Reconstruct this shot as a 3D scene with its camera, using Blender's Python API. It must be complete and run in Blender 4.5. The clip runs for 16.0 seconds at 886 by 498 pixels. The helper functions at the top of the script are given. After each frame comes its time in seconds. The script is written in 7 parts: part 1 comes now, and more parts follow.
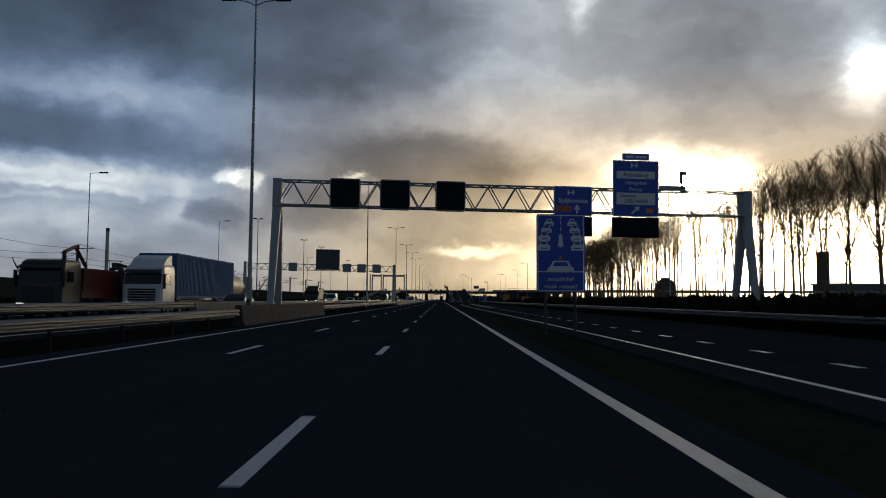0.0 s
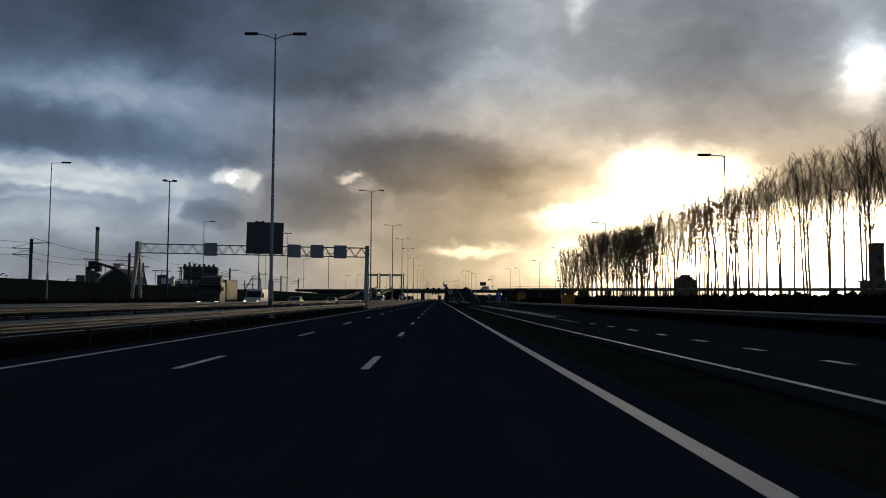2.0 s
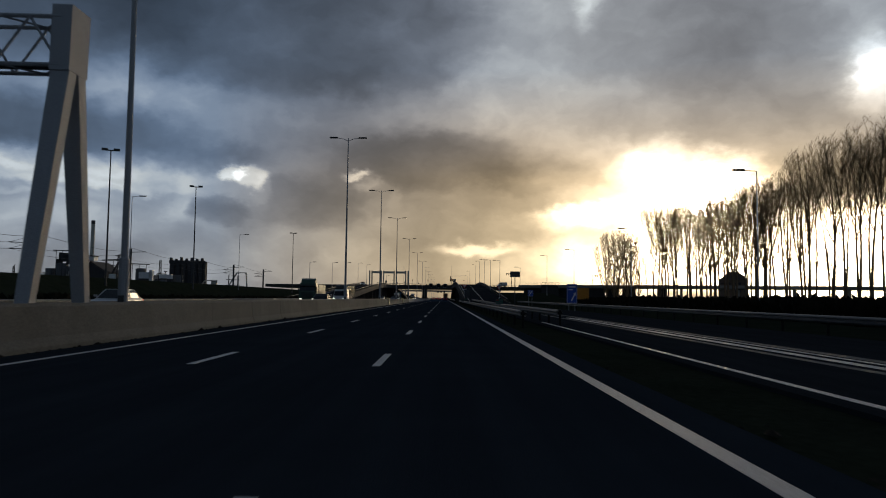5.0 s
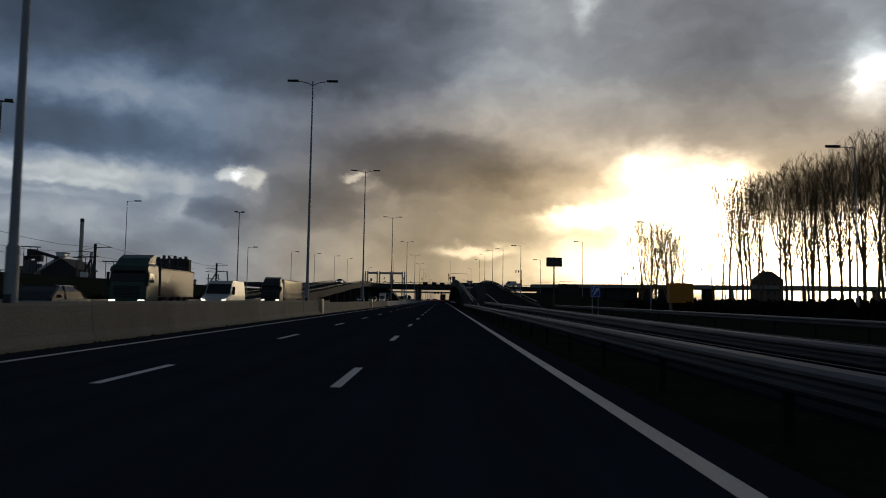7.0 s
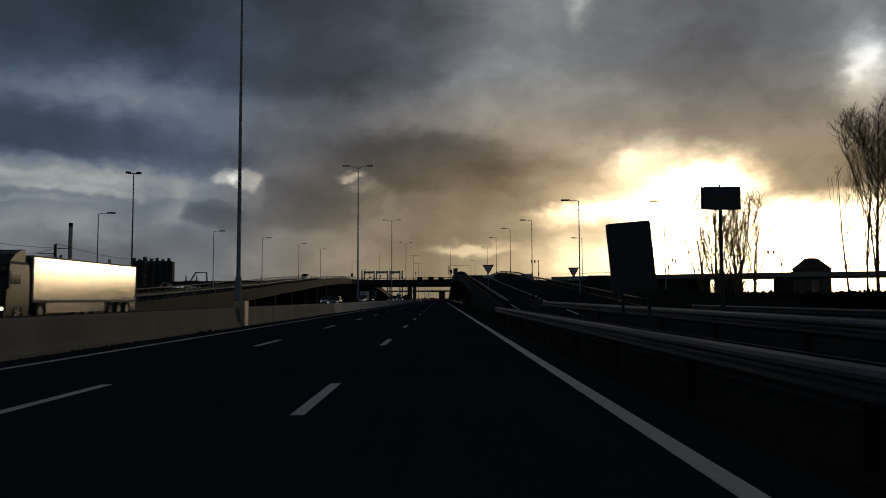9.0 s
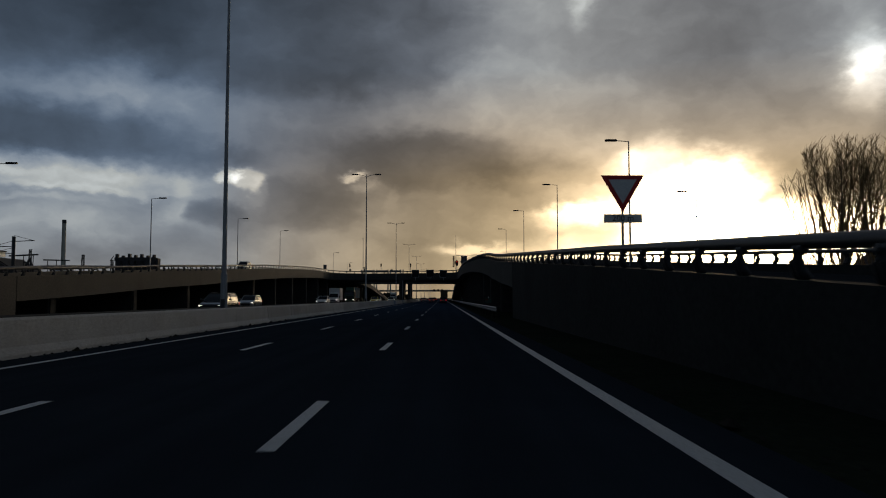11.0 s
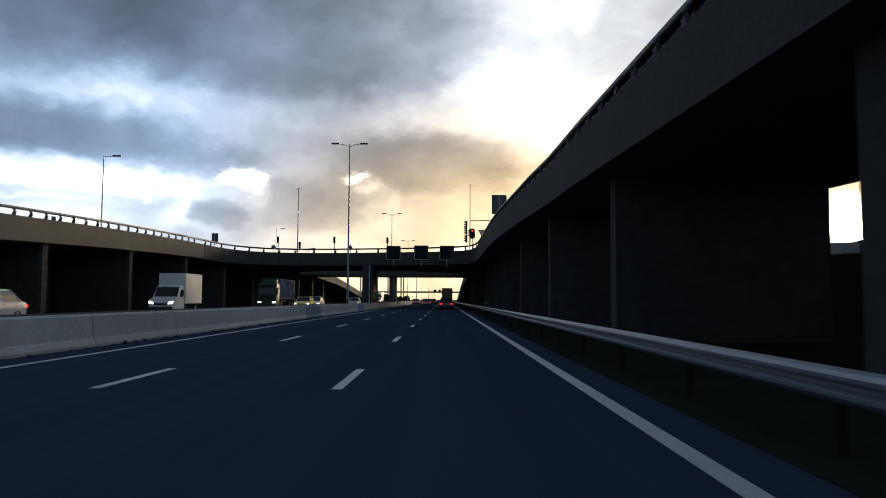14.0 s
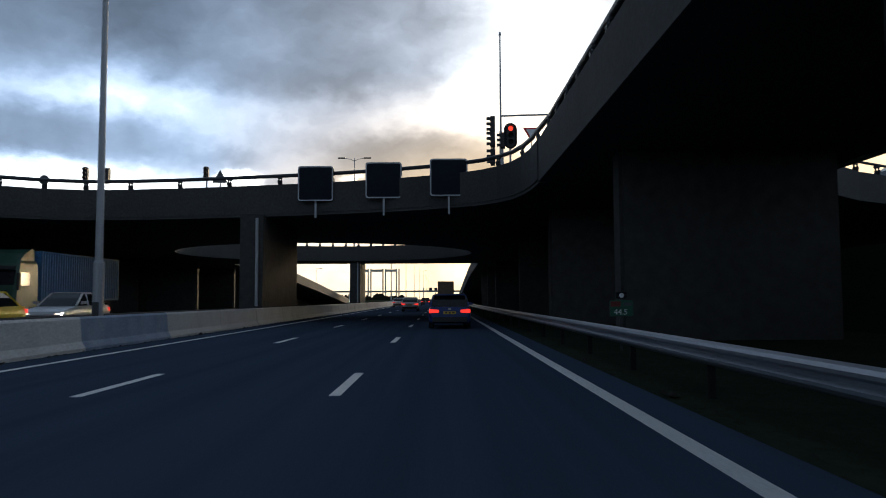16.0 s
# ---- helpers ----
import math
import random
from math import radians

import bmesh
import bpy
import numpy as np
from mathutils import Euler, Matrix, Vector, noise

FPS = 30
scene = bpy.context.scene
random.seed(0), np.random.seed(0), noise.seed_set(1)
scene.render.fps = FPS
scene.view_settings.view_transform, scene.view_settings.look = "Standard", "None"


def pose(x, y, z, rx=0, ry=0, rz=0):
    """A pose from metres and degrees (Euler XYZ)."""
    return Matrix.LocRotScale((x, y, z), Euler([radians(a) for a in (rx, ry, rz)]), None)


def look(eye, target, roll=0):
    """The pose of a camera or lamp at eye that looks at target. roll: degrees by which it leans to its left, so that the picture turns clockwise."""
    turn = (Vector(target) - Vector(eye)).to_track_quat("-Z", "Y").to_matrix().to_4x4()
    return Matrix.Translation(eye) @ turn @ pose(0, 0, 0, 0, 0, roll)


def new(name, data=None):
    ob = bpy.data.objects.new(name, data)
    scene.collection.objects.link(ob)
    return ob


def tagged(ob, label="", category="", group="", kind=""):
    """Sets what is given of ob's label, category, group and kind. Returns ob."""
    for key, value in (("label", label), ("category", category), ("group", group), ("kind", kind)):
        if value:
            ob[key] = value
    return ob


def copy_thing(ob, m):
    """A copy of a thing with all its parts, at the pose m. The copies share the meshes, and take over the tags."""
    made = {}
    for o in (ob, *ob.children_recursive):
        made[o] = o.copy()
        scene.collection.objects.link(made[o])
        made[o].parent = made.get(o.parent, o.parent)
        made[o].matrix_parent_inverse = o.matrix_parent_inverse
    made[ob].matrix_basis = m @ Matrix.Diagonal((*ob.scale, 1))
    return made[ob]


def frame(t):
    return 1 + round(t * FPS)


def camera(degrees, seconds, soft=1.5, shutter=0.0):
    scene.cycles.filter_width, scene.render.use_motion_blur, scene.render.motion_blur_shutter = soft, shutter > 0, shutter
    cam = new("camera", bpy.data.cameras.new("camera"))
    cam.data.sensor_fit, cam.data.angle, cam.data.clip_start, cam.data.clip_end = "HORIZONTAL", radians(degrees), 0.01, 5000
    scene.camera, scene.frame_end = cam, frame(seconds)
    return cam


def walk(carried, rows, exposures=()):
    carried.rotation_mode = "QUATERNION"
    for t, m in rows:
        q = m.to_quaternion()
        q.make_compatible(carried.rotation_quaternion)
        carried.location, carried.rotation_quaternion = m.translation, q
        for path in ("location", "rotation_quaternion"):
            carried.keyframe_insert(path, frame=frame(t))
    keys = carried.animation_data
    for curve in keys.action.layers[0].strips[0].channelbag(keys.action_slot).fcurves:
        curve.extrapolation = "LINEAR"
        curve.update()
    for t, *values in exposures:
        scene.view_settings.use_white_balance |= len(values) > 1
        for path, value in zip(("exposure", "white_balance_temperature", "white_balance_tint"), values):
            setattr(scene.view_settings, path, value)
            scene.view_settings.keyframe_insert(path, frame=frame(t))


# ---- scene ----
import itertools

# ------------------------------------------------------------------ camera
cam = camera(60.84, 16.0, soft=1.0, shutter=0.1)
EYE = 1.248
# seconds, x, y, yaw, pitch, roll
PATH = (
    (0.0, -0.013, -5.11, -0.18, 3.83, 0.38),
    (0.5, -0.119, 10.98, -0.51, 3.67, 0.36),
    (1.0, -0.043, 26.65, -0.31, 3.75, 0.28),
    (1.5, -0.051, 42.58, -0.26, 4.08, 0.44),
    (2.0, -0.095, 58.44, -0.35, 3.81, 0.23),
    (2.5, -0.114, 74.50, -0.11, 3.83, 0.27),
    (3.0, -0.148, 90.47, 0.06, 3.72, 0.39),
    (3.5, -0.208, 106.70, 0.21, 3.65, 0.50),
    (4.0, -0.237, 122.55, 0.25, 3.60, 0.48),
    (6.5, -0.011, 201.75, -0.17, 3.90, 1.09),
    (7.0, 0.060, 217.35, -0.07, 3.83, 0.95),
    (7.5, 0.118, 232.90, 0.00, 3.68, 0.75),
    (8.0, 0.079, 248.57, -0.04, 3.75, 0.68),
    (8.5, 0.115, 264.15, -0.27, 3.57, 0.44),
    (9.0, 0.146, 279.78, -0.22, 3.73, -0.24),
    (11.5, 0.027, 357.10, 0.05, 3.72, 0.17),
    (12.0, 0.029, 372.41, 0.03, 3.87, 0.50),
    (12.5, 0.039, 387.68, -0.12, 3.77, 0.08),
    (13.0, 0.065, 402.92, -0.19, 3.71, -0.22),
    (13.5, 0.082, 418.30, -0.08, 3.77, 0.11),
    (14.0, 0.086, 433.42, 0.10, 3.85, 0.28),
    (14.5, 0.036, 448.60, -0.12, 3.71, -0.11),
    (15.0, 0.010, 463.78, -0.04, 3.80, 0.00),
    (15.5, -0.006, 478.90, -0.27, 3.86, -0.05),
    (16.0, -0.018, 494.10, -0.20, 3.79, -0.25),
)


def cam_pose(x, y, yaw, pitch, roll):
    return pose(x, y, EYE, 90 + pitch, 0, yaw) @ pose(0, 0, 0, 0, 0, roll)


walk(cam, [(t, cam_pose(*row)) for t, *row in PATH],
     exposures=((0.0, 0.36, 6500, 10), (0.8, 0.38, 6500, 10), (2.0, 0.2, 6550, 10), (3.5, 0.12, 6600, 10), (6.5, 0.0, 6600, 10), (8.0, -0.48, 6800, 10), (9.0, -0.7, 6900, 10), (10.5, -0.4, 6950, 10),
                (11.5, 0.1, 7000, 10), (12.0, 0.5, 7000, 10), (12.5, 0.8, 6850, 10), (13.0, 1.15, 6750, 10), (14.0, 1.6, 6850, 10), (16.0, 1.95, 6950, 10)))

# ------------------------------------------------------------------ world and sun
SUN_AZ, SUN_EL = 17.0, 8.5      # degrees to the right of the road, and above the horizon
world = bpy.data.worlds.new("evening_sky")
scene.world = world
world.use_nodes = True
wn, wl = world.node_tree.nodes, world.node_tree.links
wn.clear()


def wmath(op, a, b=None, c=None, clamp=False):
    n = wn.new("ShaderNodeMath")
    n.operation, n.use_clamp = op, clamp
    for i, v in enumerate((a, b, c)):
        if v is None:
            continue
        if isinstance(v, (int, float)):
            n.inputs[i].default_value = v
        else:
            wl.new(v, n.inputs[i])
    return n.outputs[0]


def wvec(op, a, b=None):
    n = wn.new("ShaderNodeVectorMath")
    n.operation = op
    for i, v in enumerate((a, b)):
        if v is None:
            continue
        if isinstance(v, tuple):
            n.inputs[i].default_value = v
        else:
            wl.new(v, n.inputs[i])
    return n.outputs["Value"] if op in ("DOT_PRODUCT", "LENGTH") else n.outputs["Vector"]


def wmix(fac, a, b):
    n = wn.new("ShaderNodeMix")
    n.data_type = "RGBA"
    for socket, v in ((n.inputs[0], fac), (n.inputs[6], a), (n.inputs[7], b)):
        if isinstance(v, (int, float)):
            socket.default_value = v
        elif isinstance(v, tuple):
            socket.default_value = (*v, 1.0)
        else:
            wl.new(v, socket)
    return n.outputs[2]


def wnoise(vector, scale, detail, rough, out="Fac"):
    n = wn.new("ShaderNodeTexNoise")
    n.inputs["Scale"].default_value, n.inputs["Detail"].default_value, n.inputs["Roughness"].default_value = scale, detail, rough
    wl.new(vector, n.inputs["Vector"])
    return n.outputs[out]


ways = wn.new("ShaderNodeTexCoord").outputs["Generated"]
split = wn.new("ShaderNodeSeparateXYZ")
wl.new(ways, split.inputs[0])
DEG = 57.29578
azim = wmath("MULTIPLY", wmath("ARCTAN2", split.outputs[0], split.outputs[1]), DEG)
elev = wmath("MULTIPLY", wmath("ARCSINE", split.outputs[2]), DEG)
comb = wn.new("ShaderNodeCombineXYZ")
wl.new(azim, comb.inputs[0]), wl.new(elev, comb.inputs[1])
flat = comb.outputs[0]
# cloud edges: the angles are stirred by noise
squash = wvec("MULTIPLY", flat, (0.055, 0.085, 1.0))
stir = wvec("SUBTRACT", wnoise(squash, 4.2, 6.0, 0.52, "Color"), (0.5, 0.5, 0.5))
fray = wvec("SUBTRACT", wnoise(squash, 14.0, 6.0, 0.6, "Color"), (0.5, 0.5, 0.5))
spot = wvec("ADD", wvec("ADD", flat, wvec("MULTIPLY", stir, (4.0, 3.0, 0.0))), wvec("MULTIPLY", fray, (1.1, 0.85, 0.0)))
# azimuth, elevation, half widths (degrees), stops
CLOUDS_LEFT = (
    (-11.2, 20.0, 14.3, 5.3, -1.5, 4.0),
    (-1.5, 20.0, 5.5, 4.72, 0.40, 2.0),
    (-19.7, 23.3, 7.73, 3.00, -0.30, 1.0),
    (-11.5, 15.0, 7.30, 1.72, -0.35, 2.0),
    (-31.0, 19.8, 10.5, 5.0, -1.6, 2.0),
    (-22.3, 14.1, 7.30, 1.46, 0.35, 1.0),
    (-28.7, 13.8, 5.15, 0.86, 0.25, 1.0),
    (-28.6, 11.4, 8.6, 1.9, -1.2, 1.8),
    (-21.0, 11.7, 2.58, 1.29, -0.25, 1.5),
    (-17.1, 10.2, 5.15, 1.20, -0.55, 1.6),
    (-15.9, 8.9, 1.03, 0.64, 1.35, 3.0),
    (-14.6, 8.5, 1.20, 0.86, 1.15, 3.0),
    (-13.8, 7.9, 0.69, 0.8, 0.35, 2.0),
    (-16.7, 6.3, 2.06, 1.12, -0.50, 4.0),
)
CLOUDS_MIDDLE = (
    (-18.9, 7.7, 0.9, 1.2, 0.35, 1.5),
    (-30.0, 8.6, 10.30, 1.29, 0.95, 2.2),
    (-25.3, 7.6, 6.44, 0.30, 0.40, 1.5),
    (-31.3, 6.8, 6.87, 0.26, 0.40, 1.5),
    (-31.3, 8.5, 5.15, 0.34, 0.50, 1.0),
    (-26.6, 5.2, 9.01, 1.12, 0.70, 1.0),
    (-19.7, 6.1, 1.55, 0.86, 0.60, 1.5),
    (-15.4, 5.8, 3.00, 1.20, -0.55, 2.0),
    (-9.8, 7.2, 4.29, 2.15, -0.75, 2.4),
    (-9.8, 12.9, 5.5, 1.9, -0.5, 1.5),
    (-11.0, 5.0, 9.0, 2.6, 0.35, 1.5),
    (-5.7, 8.6, 1.20, 0.5, 0.8, 1.5),
    (-6.4, 9.4, 0.94, 0.26, 2.00, 1.5),
    (-3.6, 7.8, 0.52, 1.0, 0.35, 1.5),
    (-1.2, 10.4, 9.44, 1.97, -1.05, 2.4),
    (6.9, 9.3, 4.29, 1.46, -0.55, 2.0),
)
CLOUDS_SUNWARD = (
    (1.8, 7.5, 7.30, 1.37, -0.35, 1.6),
    (-6.4, 12.1, 6.44, 1.12, -0.40, 1.4),
    (6.1, 17.5, 3.86, 7.30, 0.55, 1.6),
    (2.2, 13.4, 5.15, 1.12, 0.10, 1.2),
    (18.1, 18.7, 8.16, 4.51, -0.22, 2.5),
    (26.2, 20.7, 7.30, 3.86, -0.05, 2.0),
    (23.2, 13.6, 9.44, 2.15, -0.15, 1.6),
    (10.8, 21.6, 1.0, 2.0, 1.1, 1.2),
    (15.9, 7.2, 4.51, 1.80, 1.10, 1.2),
    (11.0, 6.2, 3.86, 0.94, 1.70, 1.5),
    (19.6, 8.8, 1.72, 1.72, 1.50, 1.6),
    (14.2, 9.9, 1.93, 1.12, 1.30, 1.4),
    (16.8, 10.8, 1.03, 1.29, 0.90, 1.2),
    (8.4, 6.7, 1.72, 0.43, 0.90, 1.0),
)
CLOUDS_LOW = (
    (28.4, 3.2, 14.59, 3.9, 4.60, 4.0),
    (15.5, 2.9, 7.30, 3.22, 1.45, 2.0),
    (9.5, 2.5, 4.72, 2.36, 0.80, 1.2),
    (29.8, 15.0, 1.45, 1.7, 2.0, 1.0),
    (30.5, 12.8, 1.29, 1.12, 0.90, 1.0),
    (30.1, 16.5, 3.00, 4.29, 0.60, 1.0),
    (15.9, 7.7, 9.44, 3.95, 1.30, 1.0),
    (15.1, 9.5, 15.45, 7.30, 0.60, 1.0),
    (9.1, 7.9, 3.00, 2.15, 0.55, 1.0),
    (2.2, 3.6, 3.00, 0.60, 1.50, 1.6),
    (6.9, 1.7, 6.44, 1.93, 0.90, 1.0),
    (-0.4, 2.0, 8.58, 2.15, 0.30, 1.0),
    (-9.8, 4.1, 11.16, 1.29, -0.25, 1.0),
    (-23.1, 2.9, 12.88, 1.93, 0.00, 1.0),
)
total = None
for a, e, sa, se, amp, hard in CLOUDS_LEFT + CLOUDS_MIDDLE + CLOUDS_SUNWARD + CLOUDS_LOW:
    off = wvec("MULTIPLY", wvec("SUBTRACT", spot, (a, e, 0.0)), (1 / sa, 1 / se, 0.0))
    bump = wmath("POWER", 0.3679, wmath("POWER", wvec("DOT_PRODUCT", off, off), hard))
    total = wmath("MULTIPLY_ADD", bump, amp, total if total is not None else -2.0)
billow = wmath("SUBTRACT", wnoise(wvec("MULTIPLY", spot, (0.06, 0.1, 1.0)), 2.0, 5.0, 0.42), 0.5)
wisps = wmath("SUBTRACT", wnoise(wvec("MULTIPLY", spot, (0.07, 0.1, 1.0)), 5.0, 5.0, 0.55), 0.5)
total = wmath("MULTIPLY_ADD", billow, 2.0, total)
total = wmath("MULTIPLY_ADD", wisps, 0.8, total)
# sky overhead and behind, mostly unseen, is darkened to dim the ground
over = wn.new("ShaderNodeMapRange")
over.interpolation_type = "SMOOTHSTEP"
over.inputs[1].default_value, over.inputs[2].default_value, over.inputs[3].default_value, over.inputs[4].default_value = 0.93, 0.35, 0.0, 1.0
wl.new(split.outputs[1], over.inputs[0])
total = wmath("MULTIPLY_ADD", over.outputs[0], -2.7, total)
# its low unseen part behind is brightened, as fill on faces looking back
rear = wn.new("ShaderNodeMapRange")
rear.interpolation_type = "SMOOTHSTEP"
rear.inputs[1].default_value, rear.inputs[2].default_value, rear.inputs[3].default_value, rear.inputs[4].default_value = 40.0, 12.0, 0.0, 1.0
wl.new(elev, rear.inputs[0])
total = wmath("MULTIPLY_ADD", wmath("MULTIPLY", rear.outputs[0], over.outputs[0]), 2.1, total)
# unseen sky far left is darkened, to take light off left-facing walls
port = wn.new("ShaderNodeMapRange")
port.interpolation_type = "SMOOTHSTEP"
port.inputs[1].default_value, port.inputs[2].default_value, port.inputs[3].default_value, port.inputs[4].default_value = -0.52, -0.85, 0.0, 1.0
wl.new(split.outputs[0], port.inputs[0])
total = wmath("MULTIPLY_ADD", port.outputs[0], -1.5, total)
light = wmath("POWER", 2.0, wmath("MINIMUM", total, 3.0))
# the sun itself, veiled by thin cloud
off = wvec("MULTIPLY", wvec("SUBTRACT", spot, (19.3, 6.6, 0.0)), (1 / 2.3, 1 / 1.7, 0.0))
light = wmath("MULTIPLY_ADD", wmath("POWER", 0.3679, wvec("DOT_PRODUCT", off, off)), 26.0, light)
# warm towards the sun, cool away from it
sun_way = Vector((math.sin(radians(SUN_AZ)) * math.cos(radians(SUN_EL)), math.cos(radians(SUN_AZ)) * math.cos(radians(SUN_EL)), math.sin(radians(SUN_EL))))
near_sun = wvec("DOT_PRODUCT", ways, tuple(sun_way))
warm = wn.new("ShaderNodeMapRange")
warm.inputs[1].default_value, warm.inputs[2].default_value = 0.83, 0.98
wl.new(near_sun, warm.inputs[0])
low = wn.new("ShaderNodeMapRange")
low.inputs[1].default_value, low.inputs[2].default_value, low.inputs[3].default_value, low.inputs[4].default_value = 11.0, 3.0, 0.0, 1.0
wl.new(elev, low.inputs[0])
leftward = wn.new("ShaderNodeMapRange")
leftward.inputs[1].default_value, leftward.inputs[2].default_value = 10.0, -20.0
wl.new(azim, leftward.inputs[0])
bright = wn.new("ShaderNodeMapRange")
bright.inputs[1].default_value, bright.inputs[2].default_value = 0.15, 0.5
wl.new(light, bright.inputs[0])
high = wn.new("ShaderNodeMapRange")
high.inputs[1].default_value, high.inputs[2].default_value = 2.0, 10.0
wl.new(elev, high.inputs[0])
cool = wmix(wmath("MULTIPLY", leftward.outputs[0], high.outputs[0]), (0.88, 0.97, 1.13), (0.63, 0.93, 1.44))
cool = wmix(bright.outputs[0], cool, (0.9, 1.0, 1.07))
# unseen sky overhead and behind is tinted bluer, for blue fill
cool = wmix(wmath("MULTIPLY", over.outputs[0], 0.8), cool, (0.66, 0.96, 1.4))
upper = wn.new("ShaderNodeMapRange")
upper.inputs[1].default_value, upper.inputs[2].default_value, upper.inputs[3].default_value, upper.inputs[4].default_value = 17.0, 9.0, 0.05, 1.0
wl.new(elev, upper.inputs[0])
tint = wmix(wmath("MULTIPLY", warm.outputs[0], upper.outputs[0]), cool, (1.31, 1.0, 0.65))
tint = wmix(wmath("MULTIPLY", wmath("MULTIPLY", low.outputs[0], warm.outputs[0]), 0.8), tint, (1.24, 0.99, 0.62))
air = wn.new("ShaderNodeTexSky")
air.sky_type, air.sun_disc = "NISHITA", False
air.sun_elevation, air.sun_rotation = radians(SUN_EL), radians(SUN_AZ)
clouds = wvec("SCALE", tint)
wl.new(light, clouds.node.inputs["Scale"])
blue = wvec("SCALE", air.outputs[0])
blue.node.inputs["Scale"].default_value = 0.06
back = wn.new("ShaderNodeBackground")
wl.new(wmix(0.025, clouds, blue), back.inputs["Color"])
back.inputs["Strength"].default_value = 1.0
wl.new(back.outputs[0], wn.new("ShaderNodeOutputWorld").inputs[0])

sun = new("sun", bpy.data.lights.new("sun", "SUN"))
sun.data.energy, sun.data.angle, sun.data.color = 0.05, radians(2.0), (1.0, 0.82, 0.58)
sun.matrix_world = look(sun_way * 100, (0, 0, 0))

# ------------------------------------------------------------------ materials
def material(name, colour, rough=0.6, metal=0.0, vary=0.25, scale=3.0, fine=0.0, bump=0.0, spec=0.5, stain=None, stain_scale=0.3, space="Object", emit=None, glow=0.0, each=0.0, streak=0.0, onward=None):
    """A painted or raw surface: colour varied by two noises, stains, and a fine relief."""
    m = bpy.data.materials.new(name)
    m.use_nodes = True
    n, l = m.node_tree.nodes, m.node_tree.links
    b = n["Principled BSDF"]
    b.inputs["Roughness"].default_value, b.inputs["Metallic"].default_value = rough, metal
    b.inputs["Specular IOR Level"].default_value = spec
    if space == "World":
        at = n.new("ShaderNodeNewGeometry").outputs["Position"]
    else:
        at = n.new("ShaderNodeTexCoord").outputs["Object"]

    def tex(s, detail):
        t = n.new("ShaderNodeTexNoise")
        t.inputs["Scale"].default_value, t.inputs["Detail"].default_value, t.inputs["Roughness"].default_value = s, detail, 0.6
        l.new(at, t.inputs["Vector"])
        return t.outputs["Fac"]

    def blend(fac, a, c, kind="MIX"):
        x = n.new("ShaderNodeMix")
        x.data_type, x.blend_type = "RGBA", kind
        for socket, v in ((x.inputs[0], fac), (x.inputs[6], a), (x.inputs[7], c)):
            if isinstance(v, (int, float)):
                socket.default_value = v
            elif isinstance(v, tuple):
                socket.default_value = (*v[:3], 1.0)
            else:
                l.new(v, socket)
        return x.outputs[2]

    def spread(v, lo, hi):
        r = n.new("ShaderNodeMapRange")
        r.inputs[1].default_value, r.inputs[2].default_value = lo, hi
        l.new(v, r.inputs[0])
        return r.outputs[0]

    dark = tuple(c * (1 - vary) for c in colour)
    bright = tuple(min(1.0, c * (1 + vary)) for c in colour)
    col = blend(spread(tex(scale, 5.0), 0.3, 0.7), dark, bright)
    if stain:
        col = blend(spread(tex(stain_scale, 6.0), 0.52, 0.75), col, stain)
    if fine:
        grain = spread(tex(fine, 2.0), 0.25, 0.75)
        col = blend(0.55, col, blend(grain, tuple(c * 0.6 for c in colour), tuple(min(1.0, c * 1.4) for c in colour)))
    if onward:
        # brighter light put into the colour slowly along the road, in ragged patches
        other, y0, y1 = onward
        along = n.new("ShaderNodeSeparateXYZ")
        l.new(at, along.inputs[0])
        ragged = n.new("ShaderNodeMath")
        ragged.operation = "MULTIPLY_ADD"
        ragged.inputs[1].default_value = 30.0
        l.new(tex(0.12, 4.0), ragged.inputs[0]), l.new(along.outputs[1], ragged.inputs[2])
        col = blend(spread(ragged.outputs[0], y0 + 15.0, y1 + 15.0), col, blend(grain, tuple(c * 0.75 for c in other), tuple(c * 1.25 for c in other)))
    if streak:
        # wear along the way of the wheels, and darker oil between them
        long = n.new("ShaderNodeVectorMath")
        long.operation = "MULTIPLY"
        long.inputs[1].default_value = (1.1, 0.022, 1.0)
        l.new(at, long.inputs[0])
        t = n.new("ShaderNodeTexNoise")
        t.inputs["Scale"].default_value, t.inputs["Detail"].default_value = 1.6, 4.0
        l.new(long.outputs[0], t.inputs["Vector"])
        col = blend(spread(t.outputs["Fac"], 0.35, 0.65), blend(1.0, col, (1 - streak,) * 3, "MULTIPLY"), col)
    if each:
        info = n.new("ShaderNodeObjectInfo").outputs["Random"]
        col = blend(spread(info, -0.2, 1.2), blend(1.0, col, (1 - each,) * 3, "MULTIPLY"), col)
    l.new(col, b.inputs["Base Color"])
    if bump:
        k = n.new("ShaderNodeBump")
        k.inputs["Strength"].default_value, k.inputs["Distance"].default_value = bump, 0.02
        l.new(tex(fine or scale * 6, 3.0), k.inputs["Height"])
        l.new(k.outputs[0], b.inputs["Normal"])
    if emit:
        b.inputs["Emission Color"].default_value, b.inputs["Emission Strength"].default_value = (*emit, 1.0), glow
    return m


